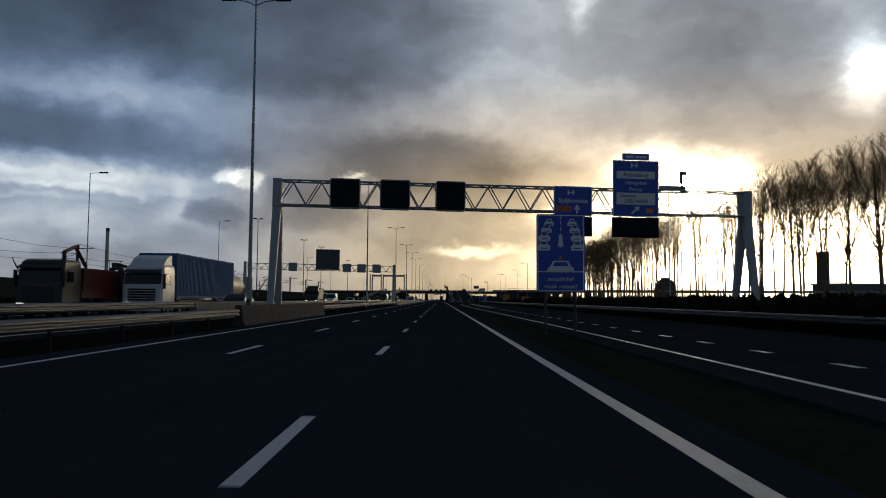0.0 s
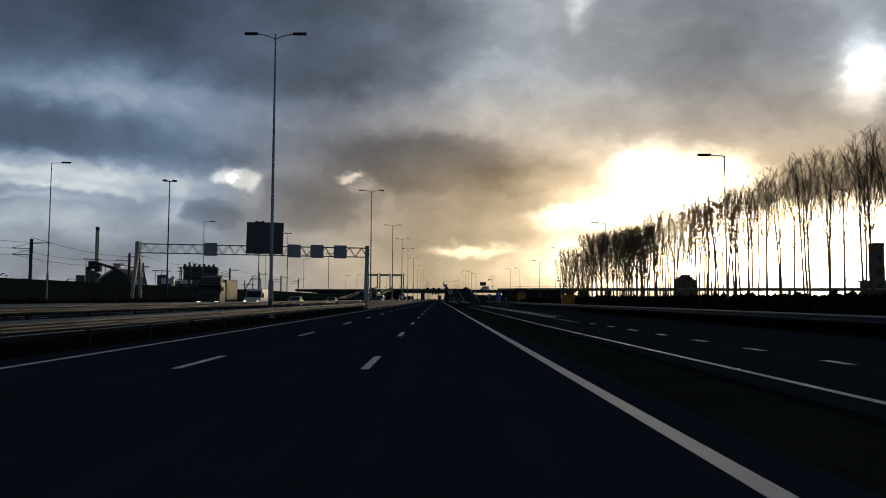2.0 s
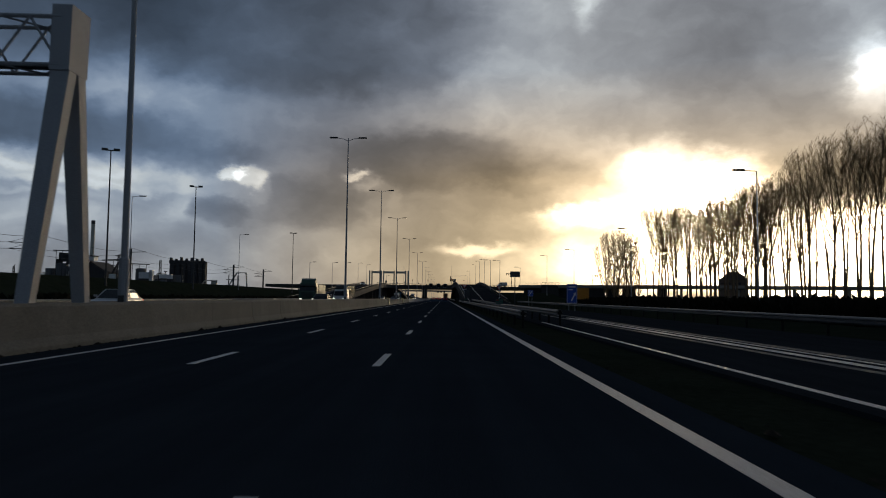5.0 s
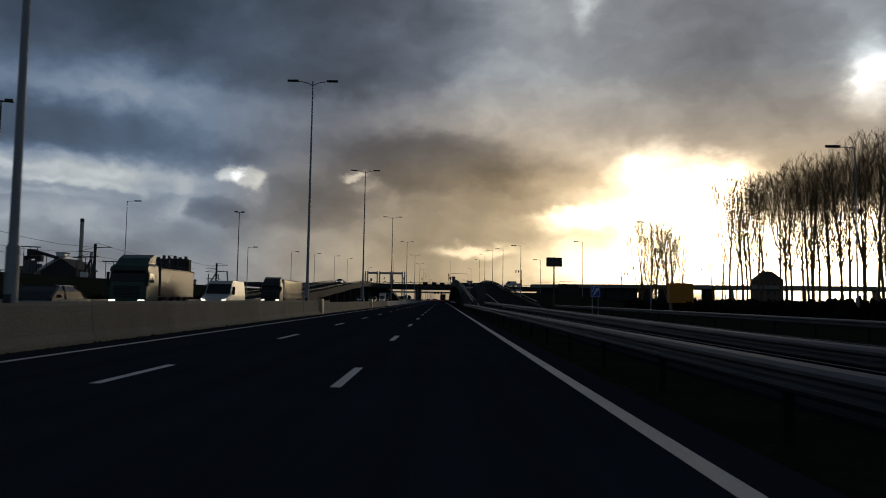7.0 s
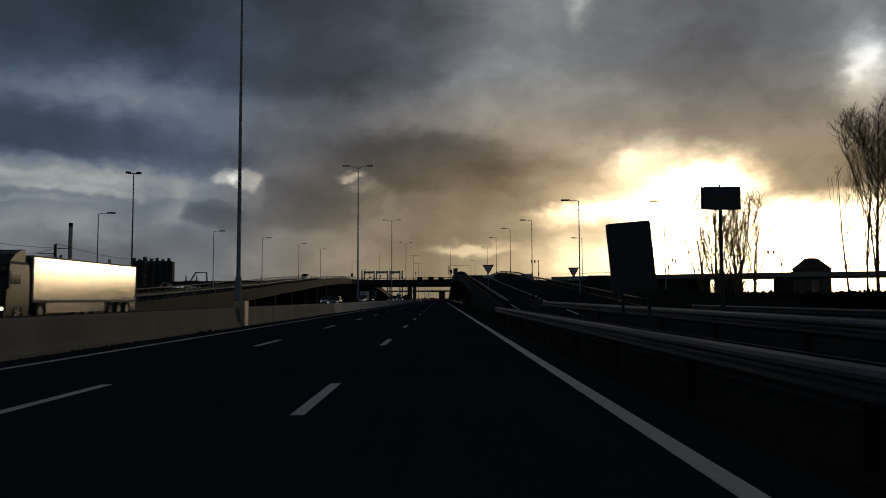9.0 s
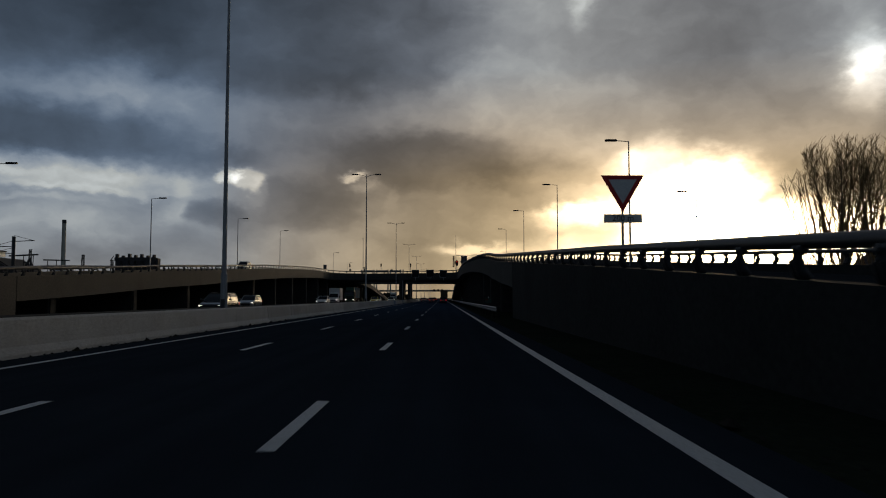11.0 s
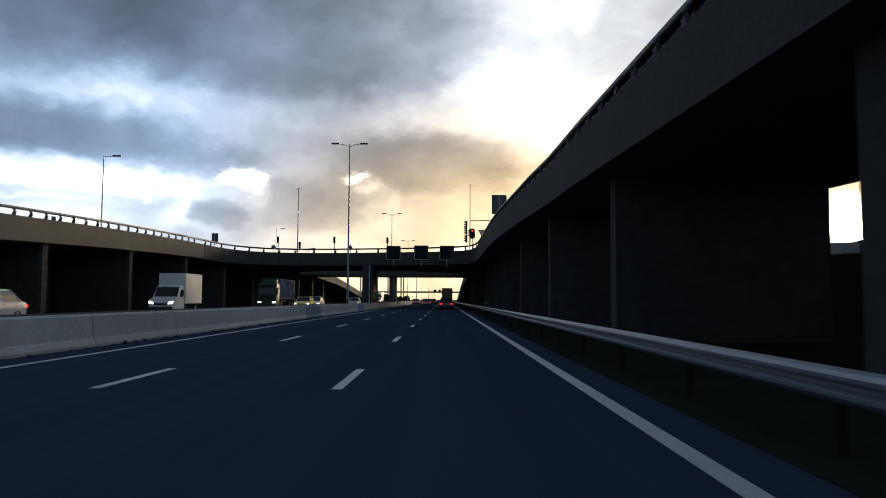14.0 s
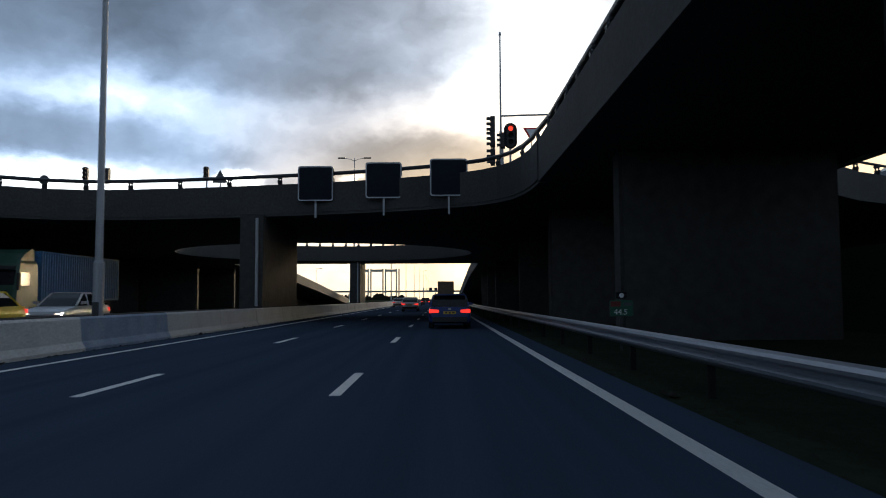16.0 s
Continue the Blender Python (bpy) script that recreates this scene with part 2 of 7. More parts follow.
# onward: lighter, bluer asphalt in place of stronger light from y 372
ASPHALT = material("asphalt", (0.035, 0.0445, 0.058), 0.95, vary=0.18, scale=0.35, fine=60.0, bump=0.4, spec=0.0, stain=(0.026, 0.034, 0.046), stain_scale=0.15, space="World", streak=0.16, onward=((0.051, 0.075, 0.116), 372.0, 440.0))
ASPHALT_OLD = material("older_asphalt", (0.038, 0.043, 0.05), 0.95, vary=0.2, scale=0.3, fine=50.0, bump=0.4, spec=0.0, stain=(0.027, 0.03, 0.034), stain_scale=0.2, space="World", streak=0.16)
PAINT_ROAD = material("road_paint", (0.64, 0.65, 0.66), 0.6, vary=0.08, scale=2.0, fine=25.0, bump=0.2, stain=(0.38, 0.38, 0.38), stain_scale=0.8, space="World")
GRASS = material("verge_grass", (0.027, 0.034, 0.024), 0.95, vary=0.4, scale=0.5, fine=9.0, bump=0.6, spec=0.0, stain=(0.04, 0.039, 0.029), stain_scale=0.12, space="World")
CONCRETE = material("barrier_concrete", (0.25, 0.24, 0.215), 0.85, vary=0.18, scale=0.8, fine=18.0, bump=0.25, spec=0.25, stain=(0.15, 0.142, 0.125), stain_scale=0.5, space="World", each=0.22)
# darkened: shade of the exit side and ring put into the colour
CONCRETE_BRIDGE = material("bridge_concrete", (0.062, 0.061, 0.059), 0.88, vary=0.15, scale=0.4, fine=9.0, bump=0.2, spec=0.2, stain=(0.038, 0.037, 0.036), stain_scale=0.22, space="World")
# piers darkened further, the shade under the bridges put into their colour
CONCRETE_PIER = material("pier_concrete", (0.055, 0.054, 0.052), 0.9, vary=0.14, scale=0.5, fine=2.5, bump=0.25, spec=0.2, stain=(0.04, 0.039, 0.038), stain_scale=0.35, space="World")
GALV = material("galvanised_steel", (0.055, 0.062, 0.068), 0.6, 0.3, vary=0.2, scale=1.2, fine=22.0, bump=0.05, stain=(0.04, 0.042, 0.044), stain_scale=0.5)
GALV_RAIL = material("weathered_rail_steel", (0.058, 0.068, 0.08), 0.5, 0.4, vary=0.2, scale=1.2, fine=22.0, bump=0.05, stain=(0.2, 0.2, 0.2), stain_scale=0.5)
# near-black posts carry the shade under the beam in their colour
POST_DARK = material("shaded_post_steel", (0.02, 0.019, 0.018), 0.8, vary=0.3, scale=3.0, fine=22.0, spec=0.1)
GALV_POLE = material("grey_pole_steel", (0.36, 0.37, 0.385), 0.6, 0.25, vary=0.06, scale=0.5, fine=40.0, stain=(0.29, 0.295, 0.3), stain_scale=0.25)
DARK_STEEL = material("dark_steel", (0.05, 0.052, 0.055), 0.5, 0.3, vary=0.2, scale=1.5, fine=20.0)
RAIL_PAINT = material("blue_grey_rail_paint", (0.03, 0.034, 0.04), 0.5, 0.2, vary=0.15, scale=1.0, fine=20.0)
BOARD_BLACK = material("black_board", (0.012, 0.013, 0.015), 0.7, vary=0.3, scale=1.5, fine=40.0, spec=0.15)
BOARD_FACE = material("matrix_face", (0.012, 0.015, 0.022), 0.75, vary=0.25, scale=4.0, fine=55.0, spec=0.08)
SIGN_BLUE = material("sign_blue", (0.012, 0.07, 0.42), 0.45, vary=0.1, scale=1.5, fine=30.0, stain=(0.012, 0.055, 0.32), stain_scale=0.9)
SIGN_WHITE = material("sign_white", (0.8, 0.8, 0.79), 0.5, vary=0.06, scale=2.0, fine=30.0)
SIGN_GREY = material("sign_back_grey", (0.085, 0.09, 0.1), 0.6, 0.3, vary=0.15, scale=1.2, fine=18.0)
SIGN_ORANGE = material("sign_orange", (0.75, 0.2, 0.02), 0.5, vary=0.1, scale=2.0, fine=30.0)
SIGN_RED = material("sign_red", (0.6, 0.02, 0.02), 0.5, vary=0.1, scale=2.0, fine=30.0)
SIGN_GREEN = material("sign_green", (0.006, 0.1, 0.06), 0.5, vary=0.1, scale=2.0, fine=30.0)
BARK = material("poplar_bark", (0.24, 0.17, 0.105), 0.95, vary=0.3, scale=0.8, fine=12.0, spec=0.1)
TWIG = material("poplar_twigs", (0.3, 0.2, 0.1), 0.95, vary=0.3, scale=0.5, spec=0.1)
BUSH = material("winter_scrub", (0.022, 0.02, 0.013), 0.98, vary=0.4, scale=0.7, fine=6.0, spec=0.05, space="World")
TYRE = material("tyre_rubber", (0.012, 0.012, 0.013), 0.85, vary=0.2, scale=8.0, fine=60.0)
RIM = material("wheel_alloy", (0.35, 0.36, 0.37), 0.4, 0.8, vary=0.15, scale=6.0)
GLASS_DARK = material("dark_window_glass", (0.012, 0.014, 0.017), 0.08, vary=0.15, scale=1.5, spec=0.5)
LAMP_RED = material("tail_light_red", (0.5, 0.01, 0.01), 0.3, vary=0.1, scale=8.0, emit=(1.0, 0.04, 0.03), glow=0.3)
LAMP_BRAKE = material("high_brake_light", (0.3, 0.01, 0.01), 0.3, vary=0.1, scale=8.0)
LAMP_WHITE = material("headlight_lit", (0.8, 0.8, 0.8), 0.2, vary=0.05, scale=8.0, emit=(1.0, 0.95, 0.85), glow=1.5)
LAMP_OFF = material("lamp_lens", (0.4, 0.4, 0.38), 0.25, vary=0.1, scale=6.0)
LIGHT_RED = material("signal_red_lit", (0.6, 0.01, 0.01), 0.3, vary=0.05, scale=8.0, emit=(1.0, 0.04, 0.02), glow=0.5)
YELLOW_PLATE = material("yellow_plate", (0.65, 0.42, 0.03), 0.5, vary=0.05, scale=8.0)
BLACK_PLASTIC = material("black_plastic", (0.015, 0.015, 0.016), 0.6, vary=0.2, scale=6.0, fine=60.0)
PAINTS = {
    "white": material("white_paint", (0.7, 0.7, 0.68), 0.35, vary=0.06, scale=1.0, stain=(0.5, 0.49, 0.46), stain_scale=0.7),
    "black": material("black_car_paint", (0.01, 0.011, 0.013), 0.25, vary=0.1, scale=1.0),
    "navy": material("dark_blue_car_paint", (0.016, 0.045, 0.17), 0.3, vary=0.1, scale=1.0, spec=0.4),
    "silver": material("silver_paint", (0.4, 0.41, 0.42), 0.3, 0.4, vary=0.06, scale=1.0),
    "blue": material("blue_container_paint", (0.045, 0.15, 0.3), 0.75, vary=0.15, scale=0.8, fine=10.0, spec=0.2, stain=(0.05, 0.12, 0.18), stain_scale=0.5),
    "cream": material("cream_tank_paint", (0.72, 0.58, 0.36), 0.45, vary=0.1, scale=0.7, stain=(0.4, 0.33, 0.22), stain_scale=0.6),
    "orange": material("orange_paint", (0.62, 0.24, 0.015), 0.6, vary=0.12, scale=1.2, fine=20.0, stain=(0.4, 0.17, 0.03), stain_scale=0.8),
    "dark": material("dark_truck_paint", (0.02, 0.02, 0.018), 0.4, vary=0.2, scale=1.0),
    "green": material("dark_green_truck_paint", (0.02, 0.07, 0.045), 0.4, vary=0.15, scale=1.0, stain=(0.06, 0.1, 0.08), stain_scale=0.9),
    "red": material("dark_red_paint", (0.16, 0.015, 0.012), 0.5, vary=0.15, scale=1.0),
    "yellow": material("yellow_car_paint", (0.6, 0.42, 0.02), 0.35, vary=0.08, scale=1.0),
}
BOX_WHITE = material("ribbed_box_white", (0.78, 0.76, 0.7), 0.16, 0.85, vary=0.07, scale=0.6, fine=12.0, stain=(0.5, 0.47, 0.4), stain_scale=0.5)
BRICK_WALL = material("far_wall_brown", (0.16, 0.11, 0.075), 0.9, vary=0.2, scale=0.2, fine=2.0, space="World")
FAR_GREY = material("far_plant_grey", (0.14, 0.145, 0.155), 0.8, vary=0.2, scale=0.05, fine=0.8, space="World")
FAR_DARK = material("far_plant_dark", (0.05, 0.048, 0.05), 0.85, vary=0.25, scale=0.05, fine=0.8, space="World")
FAR_PALE = material("far_plant_pale", (0.5, 0.47, 0.4), 0.7, vary=0.12, scale=0.08, fine=0.8, space="World")
ROOF_FAR = material("far_roof_tile", (0.09, 0.06, 0.045), 0.85, vary=0.2, scale=0.2, fine=2.0, space="World")
# paler than the other bridge concrete, in place of distant haze
VIADUCT_CONCRETE = material("viaduct_concrete", (0.34, 0.32, 0.28), 0.88, vary=0.15, scale=0.3, fine=6.0, bump=0.2, spec=0.2, stain=(0.22, 0.2, 0.18), stain_scale=0.2, space="World")
# wall concrete darkened, its shaded side put into the colour
WALL_DARK = material("shaded_retaining_wall", (0.05, 0.051, 0.05), 0.92, vary=0.2, scale=0.4, fine=9.0, bump=0.25, spec=0.05, stain=(0.028, 0.029, 0.028), stain_scale=0.25, space="World")
# paler copy of the barrier concrete, in place of stronger light from y 345
CONCRETE_PALE = material("pale_barrier_concrete", (0.6, 0.61, 0.61), 0.85, vary=0.15, scale=0.8, fine=18.0, bump=0.25, spec=0.25, stain=(0.36, 0.36, 0.35), stain_scale=0.6, space="World", each=0.25)
# lighter copy: the side towards the sun put into its tone
CONCRETE_ENTRY = material("brownish_bridge_concrete", (0.15, 0.135, 0.115), 0.88, vary=0.15, scale=0.4, fine=9.0, bump=0.2, spec=0.2, stain=(0.09, 0.081, 0.07), stain_scale=0.22, space="World")
CONCRETE_DARK = material("dark_barrier_concrete", (0.06, 0.06, 0.06), 0.9, vary=0.2, scale=0.8, fine=18.0, bump=0.25, spec=0.1, stain=(0.035, 0.035, 0.035), stain_scale=0.5, space="World")
# lighter, bluer copy of the rail steel, stronger light put into its colour
GALV_BRIGHT = material("lightened_rail_steel", (0.2, 0.225, 0.26), 0.45, 0.5, vary=0.15, scale=1.2, fine=22.0, bump=0.05, stain=(0.2, 0.21, 0.22), stain_scale=0.5)
CONCRETE_BLUE = material("blue_stained_concrete", (0.22, 0.29, 0.4), 0.85, vary=0.3, scale=1.5, fine=18.0, bump=0.25, spec=0.2, stain=(0.4, 0.42, 0.43), stain_scale=1.2)
# near-black base puts the shade under the rails into the paving
MEDIAN_DARK = material("shaded_median_paving", (0.014, 0.014, 0.013), 0.95, vary=0.3, scale=0.6, fine=20.0, bump=0.4, spec=0.0, space="World")
DEBRIS = material("roadside_debris", (0.02, 0.018, 0.015), 0.95, vary=0.5, scale=3.0, fine=30.0, spec=0.1, space="World")
# pale grey stands for the sky mirrored in the wet strips
WET = material("wet_asphalt", (0.14, 0.148, 0.16), 0.7, vary=0.3, scale=0.8, fine=40.0, bump=0.15, spec=0.05, space="World")
CABINET = material("roadside_cabinet_grey", (0.33, 0.34, 0.33), 0.6, vary=0.1, scale=2.0, fine=20.0)


# ------------------------------------------------------------------ mesh helpers
def box(bm, x0, x1, y0, y1, z0, z1):
    v = [bm.verts.new((x, y, z)) for x in (x0, x1) for y in (y0, y1) for z in (z0, z1)]
    for f in ((0, 1, 3, 2), (4, 6, 7, 5), (0, 4, 5, 1), (2, 3, 7, 6), (0, 2, 6, 4), (1, 5, 7, 3)):
        bm.faces.new([v[i] for i in f])
    return v


def tube(bm, p, q, r0, r1=None, seg=8, caps=True):
    """A tapered round bar from p to q."""
    p, q = Vector(p), Vector(q)
    r1 = r0 if r1 is None else r1
    way = (q - p).normalized()
    side = way.cross(Vector((0, 0, 1)) if abs(way.z) < 0.9 else Vector((1, 0, 0))).normalized()
    up = side.cross(way)
    rings = []
    for c, r in ((p, r0), (q, r1)):
        rings.append([bm.verts.new(c + (side * math.cos(a) + up * math.sin(a)) * r) for a in [2 * math.pi * i / seg for i in range(seg)]])
    for i in range(seg):
        j = (i + 1) % seg
        bm.faces.new((rings[0][i], rings[0][j], rings[1][j], rings[1][i]))
    if caps:
        bm.faces.new(rings[0][::-1]), bm.faces.new(rings[1])


def pipe(bm, points, r, seg=8):
    """A round bar along several points."""
    pts = [Vector(p) for p in points]
    rings = []
    for i, c in enumerate(pts):
        way = (pts[min(i + 1, len(pts) - 1)] - pts[max(i - 1, 0)]).normalized()
        side = way.cross(Vector((0, 0, 1)) if abs(way.z) < 0.95 else Vector((1, 0, 0))).normalized()
        up = side.cross(way)
        rings.append([bm.verts.new(c + (side * math.cos(a) + up * math.sin(a)) * r) for a in [2 * math.pi * k / seg for k in range(seg)]])
    for a, b in zip(rings, rings[1:]):
        for i in range(seg):
            j = (i + 1) % seg
            bm.faces.new((a[i], a[j], b[j], b[i]))
    bm.faces.new(rings[0][::-1]), bm.faces.new(rings[-1])


def sweep(bm, path, profile, caps=True):
    """Carries a closed profile of (across, up) along a path of (x, y, z); across points to the right of the way."""
    pts = [Vector(p) for p in path]
    rings = []
    for i, c in enumerate(pts):
        way = pts[min(i + 1, len(pts) - 1)] - pts[max(i - 1, 0)]
        way.z = 0
        way.normalize()
        right = Vector((way.y, -way.x, 0))
        rings.append([bm.verts.new(c + right * u + Vector((0, 0, w))) for u, w in profile])
    n = len(profile)
    for a, b in zip(rings, rings[1:]):
        for i in range(n):
            j = (i + 1) % n
            bm.faces.new((a[i], a[j], b[j], b[i]))
    if caps:
        bm.faces.new(rings[0][::-1]), bm.faces.new(rings[-1])


def prism(bm, outline, y0, y1):
    """An outline of (x, z) given thickness from y0 to y1."""
    a = [bm.verts.new((x, y0, z)) for x, z in outline]
    b = [bm.verts.new((x, y1, z)) for x, z in outline]
    n = len(outline)
    for i in range(n):
        j = (i + 1) % n
        bm.faces.new((a[i], a[j], b[j], b[i]))
    bm.faces.new(a[::-1]), bm.faces.new(b)


def loft(bm, rings, caps=True):
    made = [[bm.verts.new(p) for p in ring] for ring in rings]
    n = len(made[0])
    for a, b in zip(made, made[1:]):
        for i in range(n):
            j = (i + 1) % n
            bm.faces.new((a[i], a[j], b[j], b[i]))
    if caps:
        bm.faces.new(made[0][::-1]), bm.faces.new(made[-1])


def rounded(w, h, r, steps=3, cx=0.0, cz=0.0):
    """A rectangle of width w and height h with round corners."""
    out = []
    for sx, sz, a0 in ((1, 1, 0), (-1, 1, 90), (-1, -1, 180), (1, -1, 270)):
        for k in range(steps + 1):
            a = radians(a0 + 90 * k / steps)
            out.append((cx + sx * (w / 2 - r) + r * math.cos(a), cz + sz * (h / 2 - r) + r * math.sin(a)))
    return out


def mesh_of(name, bm, mat, smooth=False, bevel=0.0):
    if bevel:
        bmesh.ops.bevel(bm, geom=list(bm.edges), offset=bevel, segments=1, affect="EDGES", clamp_overlap=True)
    bmesh.ops.recalc_face_normals(bm, faces=bm.faces)
    me = bpy.data.meshes.new(name)
    if smooth:
        for f in bm.faces:
            f.smooth = True
    bm.to_mesh(me)
    bm.free()
    me.materials.append(mat)
    return me


def part(name, bm, mat, parent, label="", smooth=False, bevel=0.0):
    ob = new(name, mesh_of(name, bm, mat, smooth, bevel))
    ob.parent = parent
    return tagged(ob, label)


def piece(name, mesh, parent, m=None):
    ob = new(name, mesh)
    ob.parent = parent
    if m is not None:
        ob.matrix_basis = m
    return ob


def thing(name, m, label, category, group="", kind=""):
    ob = new(name)
    ob.empty_display_size = 0.2
    ob.matrix_basis = m
    return tagged(ob, label, category, group, kind)


def solid(name, bm, mat, label, category, kind="structure", smooth=False):
    return tagged(new(name, mesh_of(name, bm, mat, smooth)), label, category, "", kind)


def lettering(text, size, mat, parent, m, name="lettering", bold=0.0):
    cu = bpy.data.curves.new(name, "FONT")
    cu.body, cu.size, cu.extrude, cu.align_x, cu.align_y, cu.offset, cu.resolution_u = text, size, 0.004, "CENTER", "CENTER", bold, 2
    tmp = bpy.data.objects.new("tmp", cu)
    me = bpy.data.meshes.new_from_object(tmp)
    bpy.data.objects.remove(tmp)
    me.materials.append(mat)
    ob = new(name, me)
    ob.parent, ob.matrix_basis = parent, m
    return ob


def slab(x0, x1, y0, y1, z0, z1):
    bm = bmesh.new()
    box(bm, x0, x1, y0, y1, z0, z1)
    return bm


def lerp_table(rows, t):
    if t <= rows[0][0]:
        return rows[0][1]
    for (a, u), (b, v) in zip(rows, rows[1:]):
        if t <= b:
            return u + (v - u) * (t - a) / (b - a)
    return rows[-1][1]

# ------------------------------------------------------------------ ground and roads
bm = bmesh.new()
box(bm, -3500, 3500, -300, 4800, -1.0, -0.06)
solid("ground", bm, GRASS, "dark winter grass and soil beside the motorway", "ground")

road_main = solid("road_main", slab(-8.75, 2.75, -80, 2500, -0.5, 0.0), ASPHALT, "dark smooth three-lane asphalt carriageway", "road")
road_opposite = solid("road_opposite", slab(-26.3, -12.3, -80, 2500, -0.5, 0.1), ASPHALT_OLD, "older grey asphalt of the opposite carriageway", "road")
road_parallel = solid("road_parallel", slab(4.6, 14.2, -80, 345, -0.5, 0.01), ASPHALT_OLD, "grey asphalt of the parallel exit carriageway", "road")
solid("pavement_median", slab(-12.28, -8.77, -80, 2500, -0.5, -0.02), MEDIAN_DARK, "paved strip under the median barriers, shade in its dark colour", "pavement")

# markings: 3 m dashes every 12 m, solid edge lines
dash = mesh_of("lane_dash", slab(-0.075, 0.075, 0, 3, 0.0, 0.004), PAINT_ROAD)
for x in (-1.4, -4.76):
    for k in range(-2, 60):
        piece("lane_dash", dash, road_main, pose(x, 12 * k, 0.0))
for name, x, half in (("edge_line", 2.1, 0.1), ("edge_line", -7.8, 0.075)):
    part(name, slab(x - half, x + half, -80, 1500, 0.0, 0.004), PAINT_ROAD, road_main)
short_dash = mesh_of("lane_dash", slab(-0.11, 0.11, 0, 1.0, 0.0, 0.004), PAINT_ROAD)
for k in range(-8, 25):
    piece("lane_dash", short_dash, road_parallel, pose(7.95, 4 * k + 1.2, 0.01))
bm = bmesh.new()
sweep(bm, [(5.7, -80, 0.01), (5.62, 30, 0.01), (5.36, 66, 0.01), (4.98, 96, 0.01), (4.95, 130, 0.01), (5.1, 195, 0.01)], [(-0.075, 0), (0.075, 0), (0.075, 0.004), (-0.075, 0.004)])
part("edge_line", bm, PAINT_ROAD, road_parallel)
part("gore_line", slab(8.0, 8.3, 112, 205, 0.01, 0.014), PAINT_ROAD, road_parallel)
part("worn_strip", slab(7.45, 7.7, 100, 215, 0.01, 0.013), WET, road_parallel, "wet strip of asphalt, sky reflection in its pale colour")
part("worn_strip", slab(8.9, 9.25, 115, 215, 0.01, 0.013), WET, road_parallel, "wet strip of asphalt, sky reflection in its pale colour")
part("gore_line", slab(8.6, 8.75, 125, 205, 0.01, 0.014), PAINT_ROAD, road_parallel)
for x in (-15.9, -19.4, -22.9):
    for k in range(-2, 60):
        piece("lane_dash", dash, road_opposite, pose(x, 12 * k + 4, 0.1))
part("edge_line", slab(-25.6, -25.45, -80, 1500, 0.1, 0.104), PAINT_ROAD, road_opposite)
part("edge_line", slab(-12.75, -12.6, -80, 1500, 0.1, 0.104), PAINT_ROAD, road_opposite)

# ------------------------------------------------------------------ median barriers
STEP = [(-0.3, 0.0), (0.3, 0.0), (0.3, 0.09), (0.2, 0.27), (0.15, 0.9), (0.11, 0.96), (-0.11, 0.96), (-0.15, 0.9), (-0.2, 0.27), (-0.3, 0.09)]


def barrier(x, y0, y1, label, z=0.0, tall=1.0, step=6.0, stuff=CONCRETE):
    """A row of cast concrete step-barrier segments with open joints."""
    top = thing("concrete_barrier", pose(x, y0, z), label, "barrier", "", "structure")
    bm = bmesh.new()
    sweep(bm, [(0, 0.012, 0), (0, step - 0.012, 0)], [(u, w * tall) for u, w in STEP])
    me = mesh_of("segment", bm, stuff)
    blue_segment = me.copy()
    blue_segment.materials[0] = CONCRETE_BLUE
    for k in range(int((y1 - y0) / step)):
        lean = 0.4 * math.sin(k * 12.9)
        stained = stuff is CONCRETE_PALE and k in (23, 28)
        piece("segment", blue_segment if stained else me, top, pose(0.012 * math.sin(k * 7.3), k * step, -0.01, 0, lean, 0))
    return top


barrier(-9.15, 29.2, 53.3, "dark concrete barrier beside the gantry foot", tall=0.98, stuff=CONCRETE_DARK)
barrier(-12.45, 33, 57.1, "pale concrete barrier on the opposite side of the median", 0.1, 1.0)
barrier(-9.15, 153, 279, "long grey concrete step barrier with damp stains", tall=1.07)
barrier(-9.15, 279, 345, "lower grey concrete step barrier with damp stains", tall=0.9)
barrier(-9.15, 345, 651, "long pale concrete barrier with dark joints and stains", tall=0.88, stuff=CONCRETE_PALE)
barrier(-12.35, 150, 270, "weathered concrete barrier along the opposite carriageway", 0.08, 0.95)
barrier(-12.35, 270, 540, "low dark concrete barrier along the opposite carriageway", 0.08, 0.72, stuff=CONCRETE_DARK)

# W-beam guard rails
BEAM = [(0.0, -0.155), (0.05, -0.13), (0.08, -0.09), (0.08, -0.055), (0.02, -0.02), (0.02, 0.02), (0.08, 0.055), (0.08, 0.09), (0.05, 0.13), (0.0, 0.155),
        (-0.006, 0.15), (0.043, 0.125), (0.072, 0.088), (0.072, 0.058), (0.012, 0.02), (0.012, -0.02), (0.072, -0.058), (0.072, -0.088), (0.043, -0.125), (-0.006, -0.15)]


